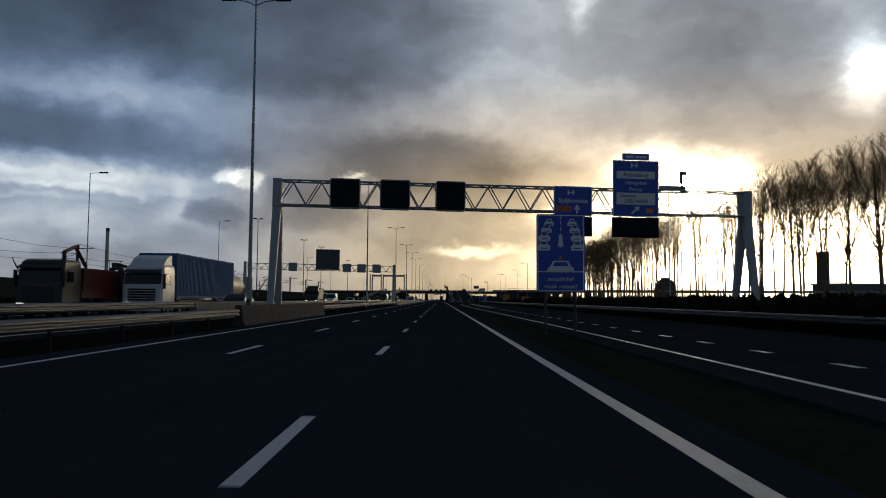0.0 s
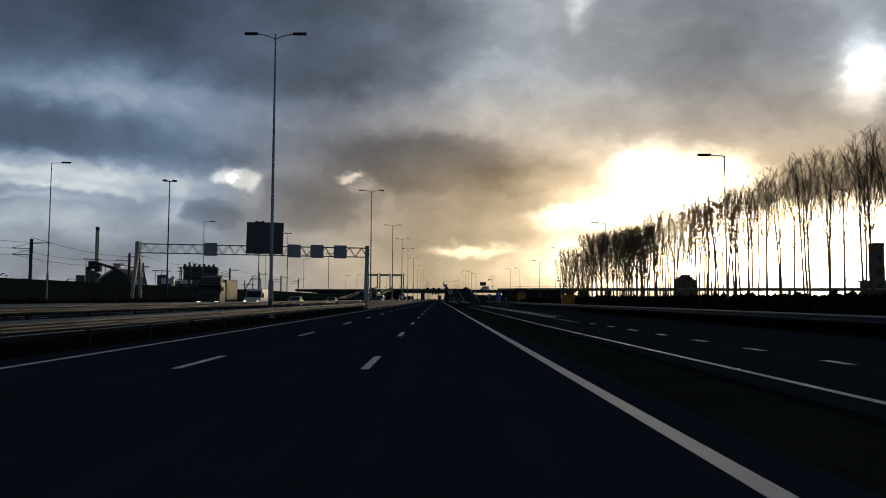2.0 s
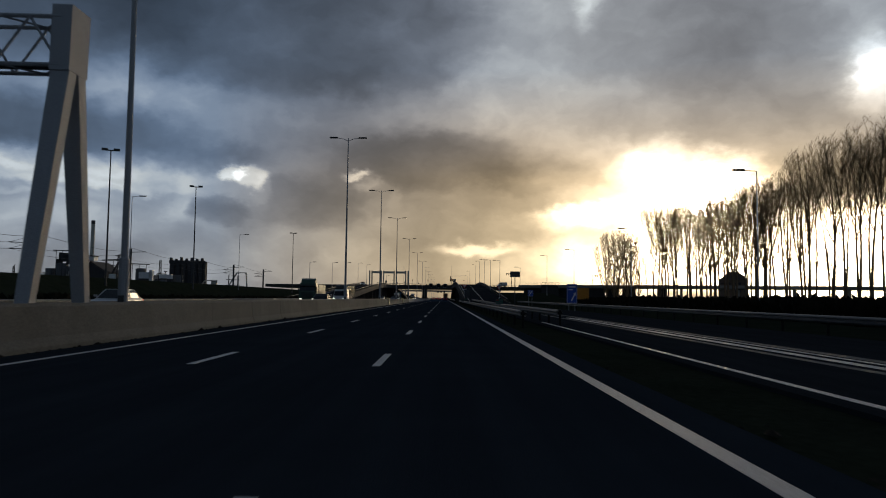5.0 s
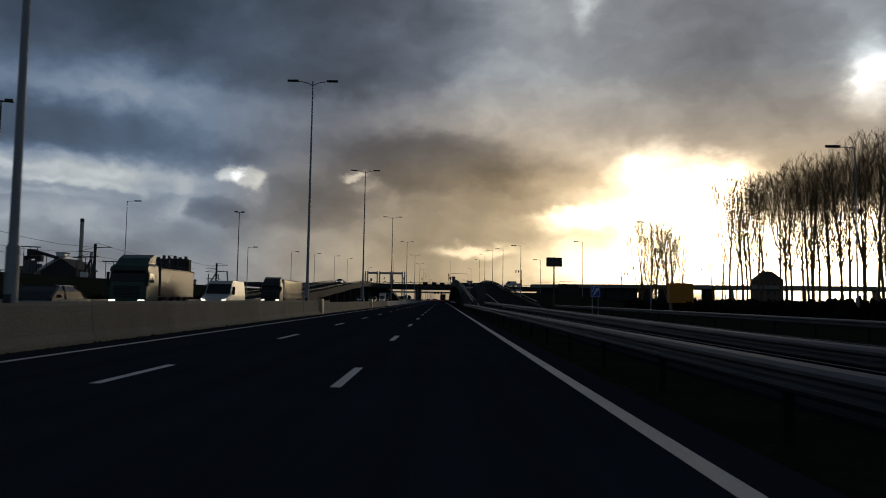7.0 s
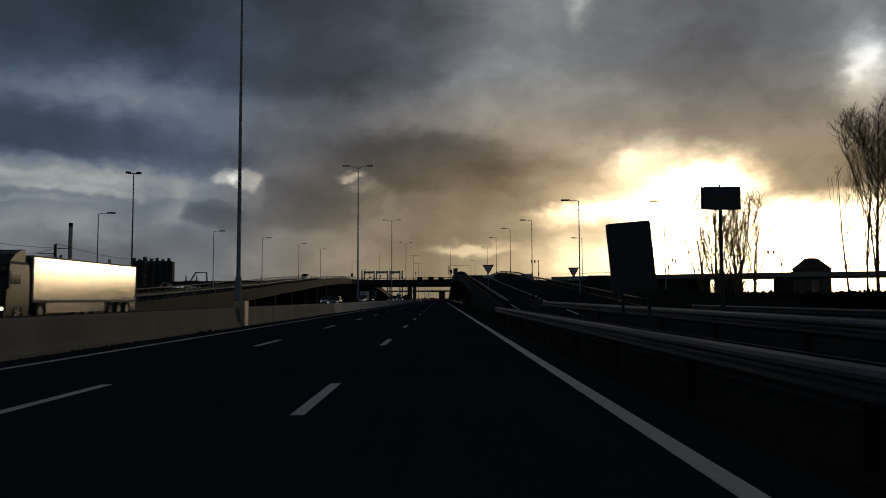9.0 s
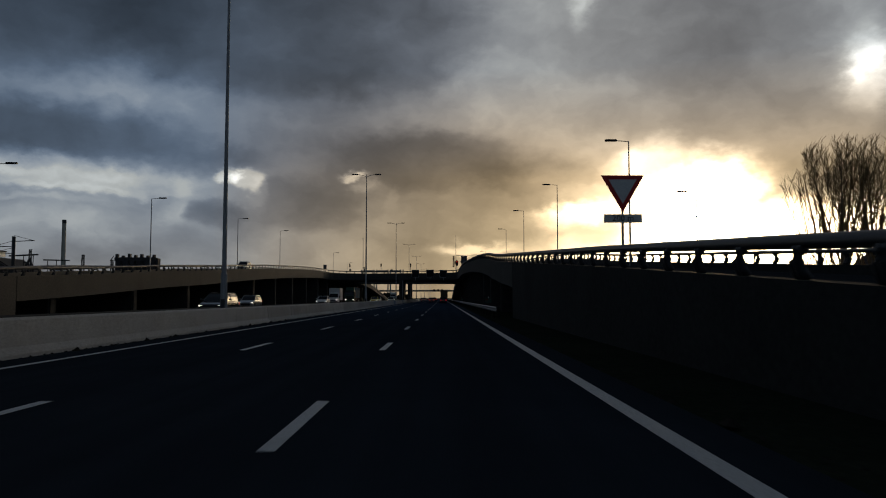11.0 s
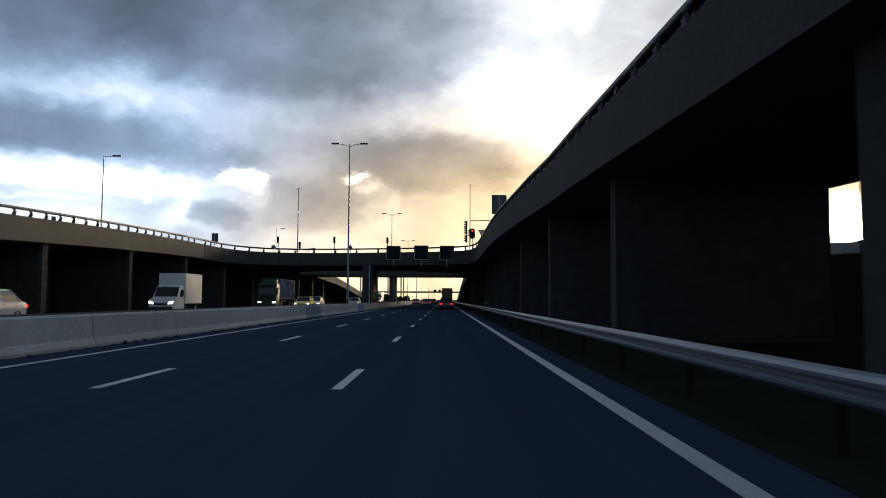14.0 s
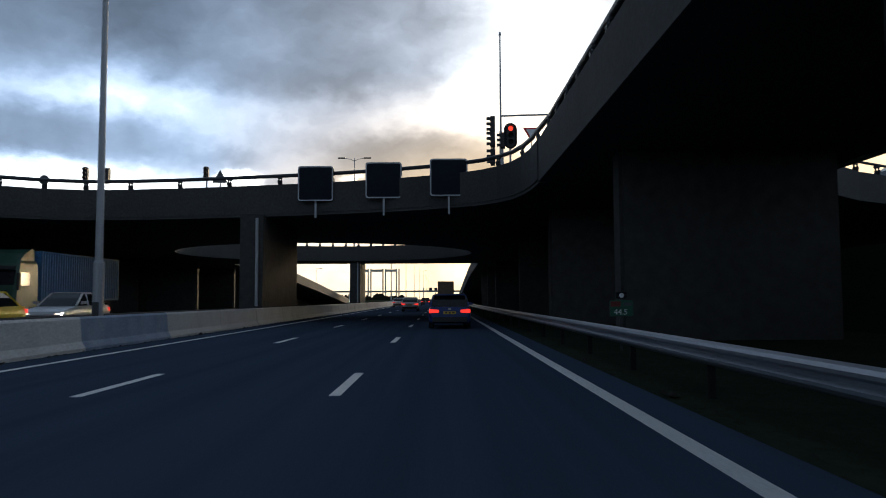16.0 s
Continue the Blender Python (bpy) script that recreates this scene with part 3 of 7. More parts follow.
def guard_rail(path, label, side=1, top=0.75, spacing=4.0, double=False, steel=GALV_RAIL):
    """A galvanised beam on posts along a path of (x, y, z); side +1 faces the right of the way."""
    rail = thing("guard_rail", Matrix(), label, "guard rail", "", "structure")
    bm = bmesh.new()
    sweep(bm, [(x, y, z + top - 0.155) for x, y, z in path], [(u * side + 0.09 * side, w) for u, w in BEAM])
    part("beam", bm, steel, rail, "ribbed galvanised steel beam")
    if double:
        bm = bmesh.new()
        sweep(bm, [(x, y, z + top - 0.155) for x, y, z in path], [(-u * side - 0.09 * side, w) for u, w in BEAM])
        part("beam", bm, steel, rail, "ribbed galvanised steel beam")
    bm = bmesh.new()
    box(bm, -0.05, 0.05, -0.03, 0.03, -0.1, top - 0.02)
    box(bm, -0.1, 0.1, -0.06, 0.06, top - 0.22, top - 0.09)
    post = mesh_of("post", bm, POST_DARK)
    for (ax, ay, az), (bx, by, bz) in zip(path, path[1:]):
        n = max(1, int(math.hypot(bx - ax, by - ay) / spacing))
        for k in range(n):
            f = k / n
            piece("post", post, rail, pose(ax + (bx - ax) * f, ay + (by - ay) * f, az + (bz - az) * f))
    return rail


guard_rail([(-9.2, -40, 0), (-9.2, 29.0, 0)], "galvanised guard rail along the median, dull grey", double=True)
guard_rail([(-9.2, 53.4, 0), (-9.25, 153, 0)], "long galvanised guard rail along the median, dull grey", double=True)
guard_rail([(-12.6, -40, 0.3), (-12.5, 33, 0.3)], "galvanised guard rail of the opposite carriageway", -1, double=True)
guard_rail([(-12.5, 57.2, 0.3), (-12.45, 150, 0.3)], "long galvanised guard rail of the opposite carriageway", -1, double=True)
guard_rail([(14.9, -60, 0), (14.9, 200, 0), (16.5, 290, 0), (17.0, 330, 0)], "galvanised guard rail at the foot of the scrub bank", -1)
guard_rail([(3.35, 188, 0), (3.35, 322, 0)], "galvanised guard rail between motorway and exit lane", -1, double=True)
guard_rail([(5.3, 190, 0), (5.6, 230, 0), (6.3, 325, 0.3)], "second galvanised guard rail beside the exit lane", -1, double=True)
guard_rail([(3.5, 388, 0), (3.5, 560, 0), (3.5, 700, 0)], "galvanised guard rail under the flyover, bluish sheen put into its colour", -1, 0.7, steel=GALV_BRIGHT)
guard_rail([(-26.6, 60, 0.1), (-26.6, 340, 0.1)], "galvanised guard rail on the far edge of the opposite carriageway", 1, spacing=6.0)

# ------------------------------------------------------------------ flyover ramps and ring bridges
TOP_R = ((326, 0.1), (345, 1.1), (365, 2.23), (377, 2.85), (386, 3.32), (396, 3.85), (403, 4.2), (412, 4.75), (417, 5.12), (422, 5.42), (431, 5.9), (438, 6.2), (447, 6.55), (460, 7.05), (475, 7.45), (490, 7.6))
EDGE_R = ((300, 4.75), (468, 4.7), (480, 4.4), (490, 4.08), (500, 3.95), (515, 3.95), (524, 3.92))
TOP_L = ((330, 0.2), (350, 1.0), (375, 2.0), (403, 3.2), (418, 4.0), (431, 4.5), (447, 5.3), (465, 6.1), (480, 6.6), (495, 7.1), (507, 7.4), (518, 7.6))
OUT_R, OUT_L, EDGE_L, DECK = 15.4, -38.6, -28.2, 7.6


def soffit_ring(xa, xb, y, top, deep_a=1.68, deep_b=1.68):
    """The section of a deck between its two edges, at y; the edge beams are deep_a and deep_b high."""
    return [(xa, y, top), (xa + 0.45, y, top), (xa + 0.45, y, top - 0.35), (xb - 0.45, y, top - 0.35), (xb - 0.45, y, top), (xb, y, top),
            (xb, y, top - deep_b), (xb - 1.6, y, top - 1.75), (xa + 1.6, y, top - 1.75), (xa, y, top - deep_a)]


def ramp(ys, inner, outer, tops):
    bm = bmesh.new()
    rings = []
    for y in ys:
        a, b = lerp_table(inner, y), outer
        rings.append(soffit_ring(min(a, b), max(a, b), y, lerp_table(tops, y), 1.68 if a < b else 1.4, 1.4 if a < b else 1.68))
    loft(bm, rings)
    return bm


ys_r = [392 + 4 * k for k in range(33)] + [524]
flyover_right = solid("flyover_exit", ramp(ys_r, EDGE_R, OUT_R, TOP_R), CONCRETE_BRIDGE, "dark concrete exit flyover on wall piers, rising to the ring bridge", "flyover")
ys_l = [392 + 4 * k for k in range(33)] + [522]
flyover_left = solid("flyover_entry", ramp(ys_l, ((0, EDGE_L), (900, EDGE_L)), OUT_L, TOP_L), CONCRETE_ENTRY, "brownish concrete flyover beyond the opposite carriageway", "flyover")


def bank_wall(ys, inner, outer, tops):
    """The solid lower part of a ramp between retaining walls."""
    bm = bmesh.new()
    rings = []
    for y in ys:
        a, b = sorted((lerp_table(inner, y), outer))
        t = max(lerp_table(tops, y), 0.1)
        rings.append([(a, y, -0.3), (b, y, -0.3), (b, y, t), (b - 0.45, y, t), (b - 0.45, y, t - 0.35), (a + 0.45, y, t - 0.35), (a + 0.45, y, t), (a, y, t)])
    loft(bm, rings)
    return bm


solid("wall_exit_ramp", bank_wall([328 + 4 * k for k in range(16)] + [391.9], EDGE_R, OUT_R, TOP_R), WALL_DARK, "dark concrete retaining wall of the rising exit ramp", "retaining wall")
solid("wall_entry_ramp", bank_wall([330 + 4 * k for k in range(15)] + [391.9], ((0, EDGE_L), (900, EDGE_L)), OUT_L, TOP_L), CONCRETE_ENTRY, "concrete retaining wall of the entry ramp", "retaining wall")

# asphalt on the ramps
for name, ys, inner, outer, tops, owner in (("deck_asphalt", [330 + 4 * k for k in range(49)], EDGE_R, OUT_R, TOP_R, flyover_right), ("deck_asphalt", [332 + 4 * k for k in range(48)], ((0, EDGE_L), (900, EDGE_L)), OUT_L, TOP_L, flyover_left)):
    bm = bmesh.new()
    rings = []
    for y in ys:
        a, b = sorted((lerp_table(inner, y), outer))
        z = max(lerp_table(tops, y), 0.1) - 0.345
        rings.append([(a + 0.5, y, z - 0.2), (b - 0.5, y, z - 0.2), (b - 0.5, y, z), (a + 0.5, y, z)])
    loft(bm, rings)
    part(name, bm, ASPHALT_OLD, owner, "grey asphalt surface")
    for off in (1.4, 5.0):
        bm = bmesh.new()
        sweep(bm, [(min(lerp_table(inner, y), outer) + off, y, max(lerp_table(tops, y), 0.1) - 0.343) for y in ys], [(-0.06, 0), (0.06, 0), (0.06, 0.004), (-0.06, 0.004)])
        part("edge_line", bm, PAINT_ROAD, owner)

# the near ring bridge over both carriageways, with curved corners
CORNER_R = [(3.92, 524.0), (3.85, 525.8), (3.65, 527.4), (3.3, 528.9), (2.75, 530.0), (2.0, 531.0), (1.0, 531.8), (-0.6, 532.7), (-3.0, 533.8), (-6.0, 534.8), (-9.0, 535.6), (-12.0, 536.3), (-15.0, 536.9), (-18.0, 537.3)]
CORNER_L = [(-20.5, 537.3), (-22.6, 536.7), (-24.5, 535.5), (-26.0, 533.7), (-27.2, 531.0), (-27.9, 527.5), (-28.15, 524.0), (-28.2, 522.0)]


def plate(outline, z0, z1):
    bm = bmesh.new()
    a = [bm.verts.new((x, y, z0)) for x, y in outline]
    b = [bm.verts.new((x, y, z1)) for x, y in outline]
    n = len(outline)
    for i in range(n):
        j = (i + 1) % n
        bm.faces.new((a[i], a[j], b[j], b[i]))
    bm.faces.new(a[::-1]), bm.faces.new(b)
    return bm


OUTER = [(90, 552), (55, 544), (36, 538), (25, 533), (20, 529.8), (17, 527), (OUT_R, 524.05)]
# the hole of the ring is round
HOLE_X, HOLE_Y, HOLE_R = -11.4, 570.0, 14.5


def hole(a0, a1, step, r=HOLE_R):
    return [(HOLE_X + r * math.cos(radians(a)), HOLE_Y + r * math.sin(radians(a))) for a in range(a0, a1, step)]


outline = CORNER_R + CORNER_L + [(OUT_L, 522.05), (-90, 534), (-90, HOLE_Y - 0.01)] + hole(180, 361, 6) + [(90, HOLE_Y - 0.01)] + OUTER
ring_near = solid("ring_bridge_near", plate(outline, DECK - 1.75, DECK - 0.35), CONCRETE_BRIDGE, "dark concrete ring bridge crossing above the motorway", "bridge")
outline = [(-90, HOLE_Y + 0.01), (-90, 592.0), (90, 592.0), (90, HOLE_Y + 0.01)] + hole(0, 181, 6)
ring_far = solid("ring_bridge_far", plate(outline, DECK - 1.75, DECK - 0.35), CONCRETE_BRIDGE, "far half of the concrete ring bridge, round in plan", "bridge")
for owner, a0, a1 in ((ring_near, 180, 361), (ring_far, 0, 181)):
    bm = bmesh.new()
    sweep(bm, [(x, y, DECK) for x, y in hole(a0, a1, 4, HOLE_R - 0.05)], [(0.0, -1.6), (0.45, -1.6), (0.45, 0.0), (0.0, 0.0)])
    part("parapet", bm, CONCRETE_BRIDGE, owner, "smooth grey concrete edge beam")
edge_path = [(x, y, DECK) for x, y in CORNER_R + CORNER_L]
bm = bmesh.new()
sweep(bm, edge_path, [(-0.05, -1.6), (0.4, -1.6), (0.4, 0.0), (-0.05, 0.0)])
part("parapet", bm, CONCRETE_BRIDGE, ring_near, "smooth grey concrete edge beam")
# ramps beyond the ring
bm = bmesh.new()
loft(bm, [soffit_ring(-37.6, -27.0, y, z) for y, z in ((592.05, 7.6), (625, 6.7), (660, 4.8), (700, 2.4), (730, 0.7))])
solid("flyover_beyond_entry", bm, CONCRETE_BRIDGE, "pale concrete ramp descending beyond the ring", "flyover")
bm = bmesh.new()
loft(bm, [soffit_ring(4.9, 15.4, y, z) for y, z in ((592.05, 7.6), (625, 6.7), (660, 4.8), (700, 2.4), (730, 0.7))])
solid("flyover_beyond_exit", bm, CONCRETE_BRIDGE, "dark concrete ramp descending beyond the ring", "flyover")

# wall piers every 15 m under both flyovers
bm = bmesh.new()
prism(bm, [(-3.45, -0.3), (3.45, -0.3), (3.45, 6.2), (-3.45, 6.2)], -0.5, 0.5)
bmesh.ops.bevel(bm, geom=[e for e in bm.edges if abs(e.verts[0].co.z - e.verts[1].co.z) > 1], offset=0.12, segments=2, affect="EDGES")
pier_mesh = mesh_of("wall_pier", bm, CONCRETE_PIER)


def pier(x, y, top, label):
    ob = tagged(new("wall_pier", pier_mesh), label, "bridge pier", "wall piers under the flyovers", "structure")
    ob.matrix_basis = pose(x, y, 0) @ Matrix.Diagonal((1, 1, (top + 0.3) / 6.5, 1))
    return ob


for k in range(9):
    y = 398 + 15 * k
    pier(9.05, y, lerp_table(TOP_R, y) - 1.7, "dark bare concrete wall pier under the exit flyover")
    pier(-32.3, y, lerp_table(TOP_L, y) - 1.7, "bare concrete wall pier under the entry flyover")
for y in (533, 548):
    pier(9.05, y, DECK - 1.8, "dark bare concrete wall pier under the ring bridge")
    pier(-32.3, y, DECK - 1.8, "bare concrete wall pier under the ring bridge")
for y in (584, 600, 615):
    pier(10.0, y, 5.7, "dark bare concrete wall pier beyond the ring bridge")
    pier(-32.3, y, 5.7, "bare concrete wall pier beyond the ring bridge")
for y0, y1 in ((535.2, 545.0), (585.2, 591.5)):
    bm = bmesh.new()
    box(bm, -10.95, -9.7, y0, y1, 0.0, DECK - 1.7)
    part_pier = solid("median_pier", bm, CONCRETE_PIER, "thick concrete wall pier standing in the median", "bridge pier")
    bm = bmesh.new()
    pipe(bm, [(-10.0, y0 - 0.12, 0.9), (-10.0, y0 - 0.12, 5.7)], 0.09)
    part("downpipe", bm, GALV_POLE, part_pier, "grey drain pipe")
# what closes the underside of the ramps at the back
bm = bmesh.new()
loft(bm, [[(15.6, y, -0.3), (40, y, -0.3), (34, y, h), (17.5, y, h)] for y, h in ((332, 0.1), (372, 1.6), (400, 3.2), (560, 3.4), (700, 3.0), (740, 0.2))])
solid("ground_bank_exit", bm, GRASS, "dark grassy bank behind the exit flyover", "bank")
bm = bmesh.new()
loft(bm, [[(-36.6, y, -0.3), (-36.0, y, -0.3), (-36.0, y, h), (-36.6, y, h)] for y, h in [(y, lerp_table(TOP_L, y) - 1.72) for y in range(396, 522, 6)] + [(522, 5.8), (592, 5.8), (640, 4.0), (700, 0.4)]])
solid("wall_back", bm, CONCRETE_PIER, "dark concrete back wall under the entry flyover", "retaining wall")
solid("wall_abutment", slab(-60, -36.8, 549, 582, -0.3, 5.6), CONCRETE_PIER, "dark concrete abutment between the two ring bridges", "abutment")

# tubular railing along the inner edges of ramps and ring
RAIL_PATH = ([(lerp_table(EDGE_R, y) + 0.22, y, lerp_table(TOP_R, y)) for y in range(332, 523, 2)] + [(x + 0.1, y + 0.2, DECK) for x, y in CORNER_R]
             + [(x, y + 0.2, DECK) for x, y in CORNER_L] + [(EDGE_L - 0.22, y, lerp_table(TOP_L, y)) for y in range(519, 317, -2)])
railing = thing("bridge_railing", Matrix(), "blue-grey painted tubular railing on curved brackets", "railing", "", "structure")
bm = bmesh.new()
pipe(bm, [(x, y, z + 0.52) for x, y, z in RAIL_PATH], 0.105, 8)
part("handrail", bm, RAIL_PAINT, railing, smooth=True)
bm = bmesh.new()
sweep(bm, [(lerp_table(EDGE_R, y) + 0.34, y, lerp_table(TOP_R, y)) for y in range(434, 523, 4)], [(-0.025, 0.0), (0.025, 0.0), (0.025, 0.5), (-0.025, 0.5)])
part("guard_plate", bm, RAIL_PAINT, railing, "dark steel guard plate behind the handrail")
bm = bmesh.new()
for off in (-0.07, 0.07):
    pipe(bm, [(0.02, off, 0.0), (-0.05, off, 0.1), (-0.09, off, 0.24), (-0.05, off, 0.4), (0.03, off, 0.52)], 0.08, 6)
bracket = mesh_of("bracket", bm, RAIL_PAINT, True)
walked, last = 0.0, Vector(RAIL_PATH[0])
for p, q in zip(RAIL_PATH, RAIL_PATH[1:]):
    a, b = Vector(p), Vector(q)
    if (a - last).length >= 1.95 or a == last:
        way = b - a
        piece("bracket", bracket, railing, pose(*a, 0, 0, math.degrees(math.atan2(-way.x, way.y))))
        last = a
bm = bmesh.new()
pipe(bm, [(x, y, DECK + 0.52) for x, y in hole(0, 181, 6, HOLE_R + 0.2)], 0.07, 6)
part("handrail", bm, RAIL_PAINT, railing)
for k, (x, y) in enumerate(hole(0, 181, 6, HOLE_R + 0.2)):
    piece("bracket", bracket, railing, pose(x, y, DECK, 0, 0, 6 * k + 180))
bm = bmesh.new()
pipe(bm, [(x, y + 0.3, 7.8) for x, y in OUTER], 0.07, 6)
part("handrail", bm, RAIL_PAINT, railing)
for (ax, ay), (bx, by) in zip(OUTER, OUTER[1:]):
    n = max(1, round(math.hypot(bx - ax, by - ay) / 2))
    for k in range(n):
        piece("bracket", bracket, railing, pose(ax + (bx - ax) * k / n, ay + (by - ay) * k / n + 0.3, DECK - 0.36, 0, 0, 80))

# the outer edges of the ramps carry the same railing
for edge, tops, y0, y1, turn, label in ((OUT_L + 0.22, TOP_L, 336, 520, 0, "painted tubular railing on the outer edge of the entry ramp"), (OUT_R - 0.22, TOP_R, 334, 522, 180, "painted tubular railing on the outer edge of the exit ramp")):
    outer_rail = thing("bridge_railing", Matrix(), label, "railing", "", "structure")
    bm = bmesh.new()
    pipe(bm, [(edge, y, lerp_table(tops, y) + 0.52) for y in range(y0, y1, 4)], 0.085, 6)
    part("handrail", bm, RAIL_PAINT, outer_rail, smooth=True)
    for y in range(y0, y1, 2):
        piece("bracket", bracket, outer_rail, pose(edge, y, lerp_table(tops, y), 0, 0, turn))

# grit and litter swept against the barrier and the road edges
r = random.Random(8)
vs, fs = [], []
for _ in range(3400):
    side = r.random()
    y = r.uniform(30, 560)
    x, z = (r.gauss(-8.72, 0.05), 0.0) if side < 0.75 else (r.gauss(2.9, 0.12), -0.02)
    if side < 0.75 and 53 < y < 152:
        continue
    s = r.uniform(0.015, 0.05) * (2.2 if r.random() < 0.06 else 1.0)
    b = len(vs)
    for k in range(5):
        a = k * 1.257 + r.uniform(-0.4, 0.4)
        vs.append((x + math.cos(a) * s * r.uniform(0.6, 1.2), y + math.sin(a) * s * 1.8, z))
    vs.append((x + r.uniform(-0.3, 0.3) * s, y, z + s * r.uniform(0.4, 1.1)))
    fs += [(b + k, b + (k + 1) % 5, b + 5) for k in range(5)]
me = bpy.data.meshes.new("debris")
me.from_pydata(vs, [], fs)
me.materials.append(DEBRIS)
tagged(new("debris", me), "dark grit and litter swept against the barrier foot", "debris", "", "stuff")

# ------------------------------------------------------------------ viaduct to the right, dyke to the left
VIA = [(40, 532), (60, 515), (95, 497), (140, 481), (200, 463), (300, 440), (480, 410)]
bm = bmesh.new()
sweep(bm, [(x, y, 8.1) for x, y in VIA], [(-5, 0), (5, 0), (5, -1.3), (3.5, -1.7), (-3.5, -1.7), (-5, -1.3)])
viaduct = solid("viaduct", bm, VIADUCT_CONCRETE, "long low concrete viaduct on piers, dark against the glow", "viaduct")
bm = bmesh.new()
pipe(bm, [(x, y - 4.8, 9.0) for x, y in VIA], 0.06, 6)
part("handrail", bm, RAIL_PAINT, viaduct)
bm = bmesh.new()
box(bm, -2.6, 2.6, -0.5, 0.5, -0.3, 6.5)
vp = mesh_of("viaduct_pier", bm, VIADUCT_CONCRETE)
for (ax, ay), (bx, by) in zip(VIA, VIA[1:]):
    n = max(1, round(math.hypot(bx - ax, by - ay) / 22))
    for k in range(n):
        f = (k + 0.5) / n
        piece("viaduct_pier", vp, viaduct, pose(ax + (bx - ax) * f, ay + (by - ay) * f, 0, 0, 0, math.degrees(math.atan2(by - ay, bx - ax)) + 90))


def via_y(x):
    return lerp_table(VIA, x)


for k, (xa, xb) in enumerate(((40, 52), (52.02, 63.5), (64.0, 74.5), (76.2, 79.6), (82.8, 87.0), (97, 99.5))):
    bm = bmesh.new()
    loft(bm, [[(x, via_y(x) - 3.4, -0.3), (x, via_y(x) + 2.6, -0.3), (x, via_y(x) + 2.6, 6.38), (x, via_y(x) - 3.4, 6.38)] for x in (xa, (xa + xb) / 2, xb)])
    solid("wall_under_viaduct", bm, CONCRETE_PIER, "dark concrete wall closing the space under the viaduct", "abutment")
for x, h, w in ((50.5, 9.4, 8.0),):
    ob = thing("site_building", pose(x, via_y(x) - 9.5, 0), "low dark flat-roofed building with a roof rail before the viaduct", "building")
    part("wall", slab(-w / 2, w / 2, 0, 4, -0.1, h - 1.6), CONCRETE_PIER, ob)
    part("roof", slab(-w / 2 - 0.2, w / 2 + 0.2, -0.2, 4.2, h - 1.59, h - 1.3), FAR_DARK, ob)
    bm = bmesh.new()
    pipe(bm, [(-w / 2, 0, h - 0.3), (w / 2, 0, h - 0.3)], 0.05, 5)
    for k in range(6):
        tube(bm, (-w / 2 + k * w / 5, 0, h - 1.35), (-w / 2 + k * w / 5, 0, h - 0.3), 0.04, seg=5)
    part("roof_rail", bm, DARK_STEEL, ob)


def bank(name, path, half, high, label):
    bm = bmesh.new()
    sweep(bm, path, [(-half, -0.3), (half, -0.3), (half * 0.45, high), (-half * 0.45, high)])
    return solid(name, bm, GRASS, label, "bank")


bank("ground_dyke", [(-62, -60, 0), (-60, 100, 0), (-58, 300, 0), (-62, 470, 0), (-110, 620, 0)], 16, 3.6, "dark grassy dyke carrying a service road")
bank("ground_far_dyke", [(-1500, 900, 0), (-400, 760, 0), (-60, 700, 0)], 20, 3.4, "far grassy embankment")

# ------------------------------------------------------------------ lighting masts
def mast_double(h=18.75):
    top = thing("street_lamp", pose(0, 0, 0), "tall grey steel median mast with two lamp arms", "street lamp", "double lamps along the median")
    bm = bmesh.new()
    tube(bm, (0, 0, 0), (0, 0, 2.4), 0.17, 0.165, 12)
    tube(bm, (0, 0, 2.4), (0, 0, 2.5), 0.165, 0.12, 12)
    tube(bm, (0, 0, 2.5), (0, 0, h), 0.12, 0.05, 12)
    box(bm, -0.26, 0.26, -0.26, 0.26, 0.0, 0.05)
    part("pole", bm, GALV_POLE, top, smooth=False)
    for s in (-1, 1):
        bm = bmesh.new()
        pipe(bm, [(0, 0, h - 0.35), (0.5 * s, 0, h - 0.12), (1.25 * s, 0, h + 0.02)], 0.035, 6)
        arm = part("arm", bm, GALV_POLE, top)
        bm = bmesh.new()
        loft(bm, [[(s * x, y * w, h + z) for y, z in ((-0.16, 0.0), (-0.1, 0.1), (0.1, 0.1), (0.16, 0.0), (0.1, -0.05), (-0.1, -0.05))] for x, w in ((1.15, 0.5), (1.35, 1.0), (1.95, 0.9), (2.05, 0.5))])
        head = part("lamp_head", bm, DARK_STEEL, top, "flat dark lamp head")
    bm = bmesh.new()
    box(bm, -0.1, 0.1, -0.18, -0.15, 0.7, 1.2)
    part("hatch", bm, DARK_STEEL, top)
    return top


MASTS_Y = (38.2, 107.5, 179.6, 236.7, 277.6, 320.2, 378.8, 448.0, 517.6, 587, 657, 727, 800, 880, 960, 1050, 1150, 1260, 1400)
first = mast_double()
first.matrix_basis = pose(-10.95, MASTS_Y[0], 0.0)
for y in MASTS_Y[1:]:
    copy_thing(first, pose(-10.95 if y < 270 else -10.65, y, 0.0))


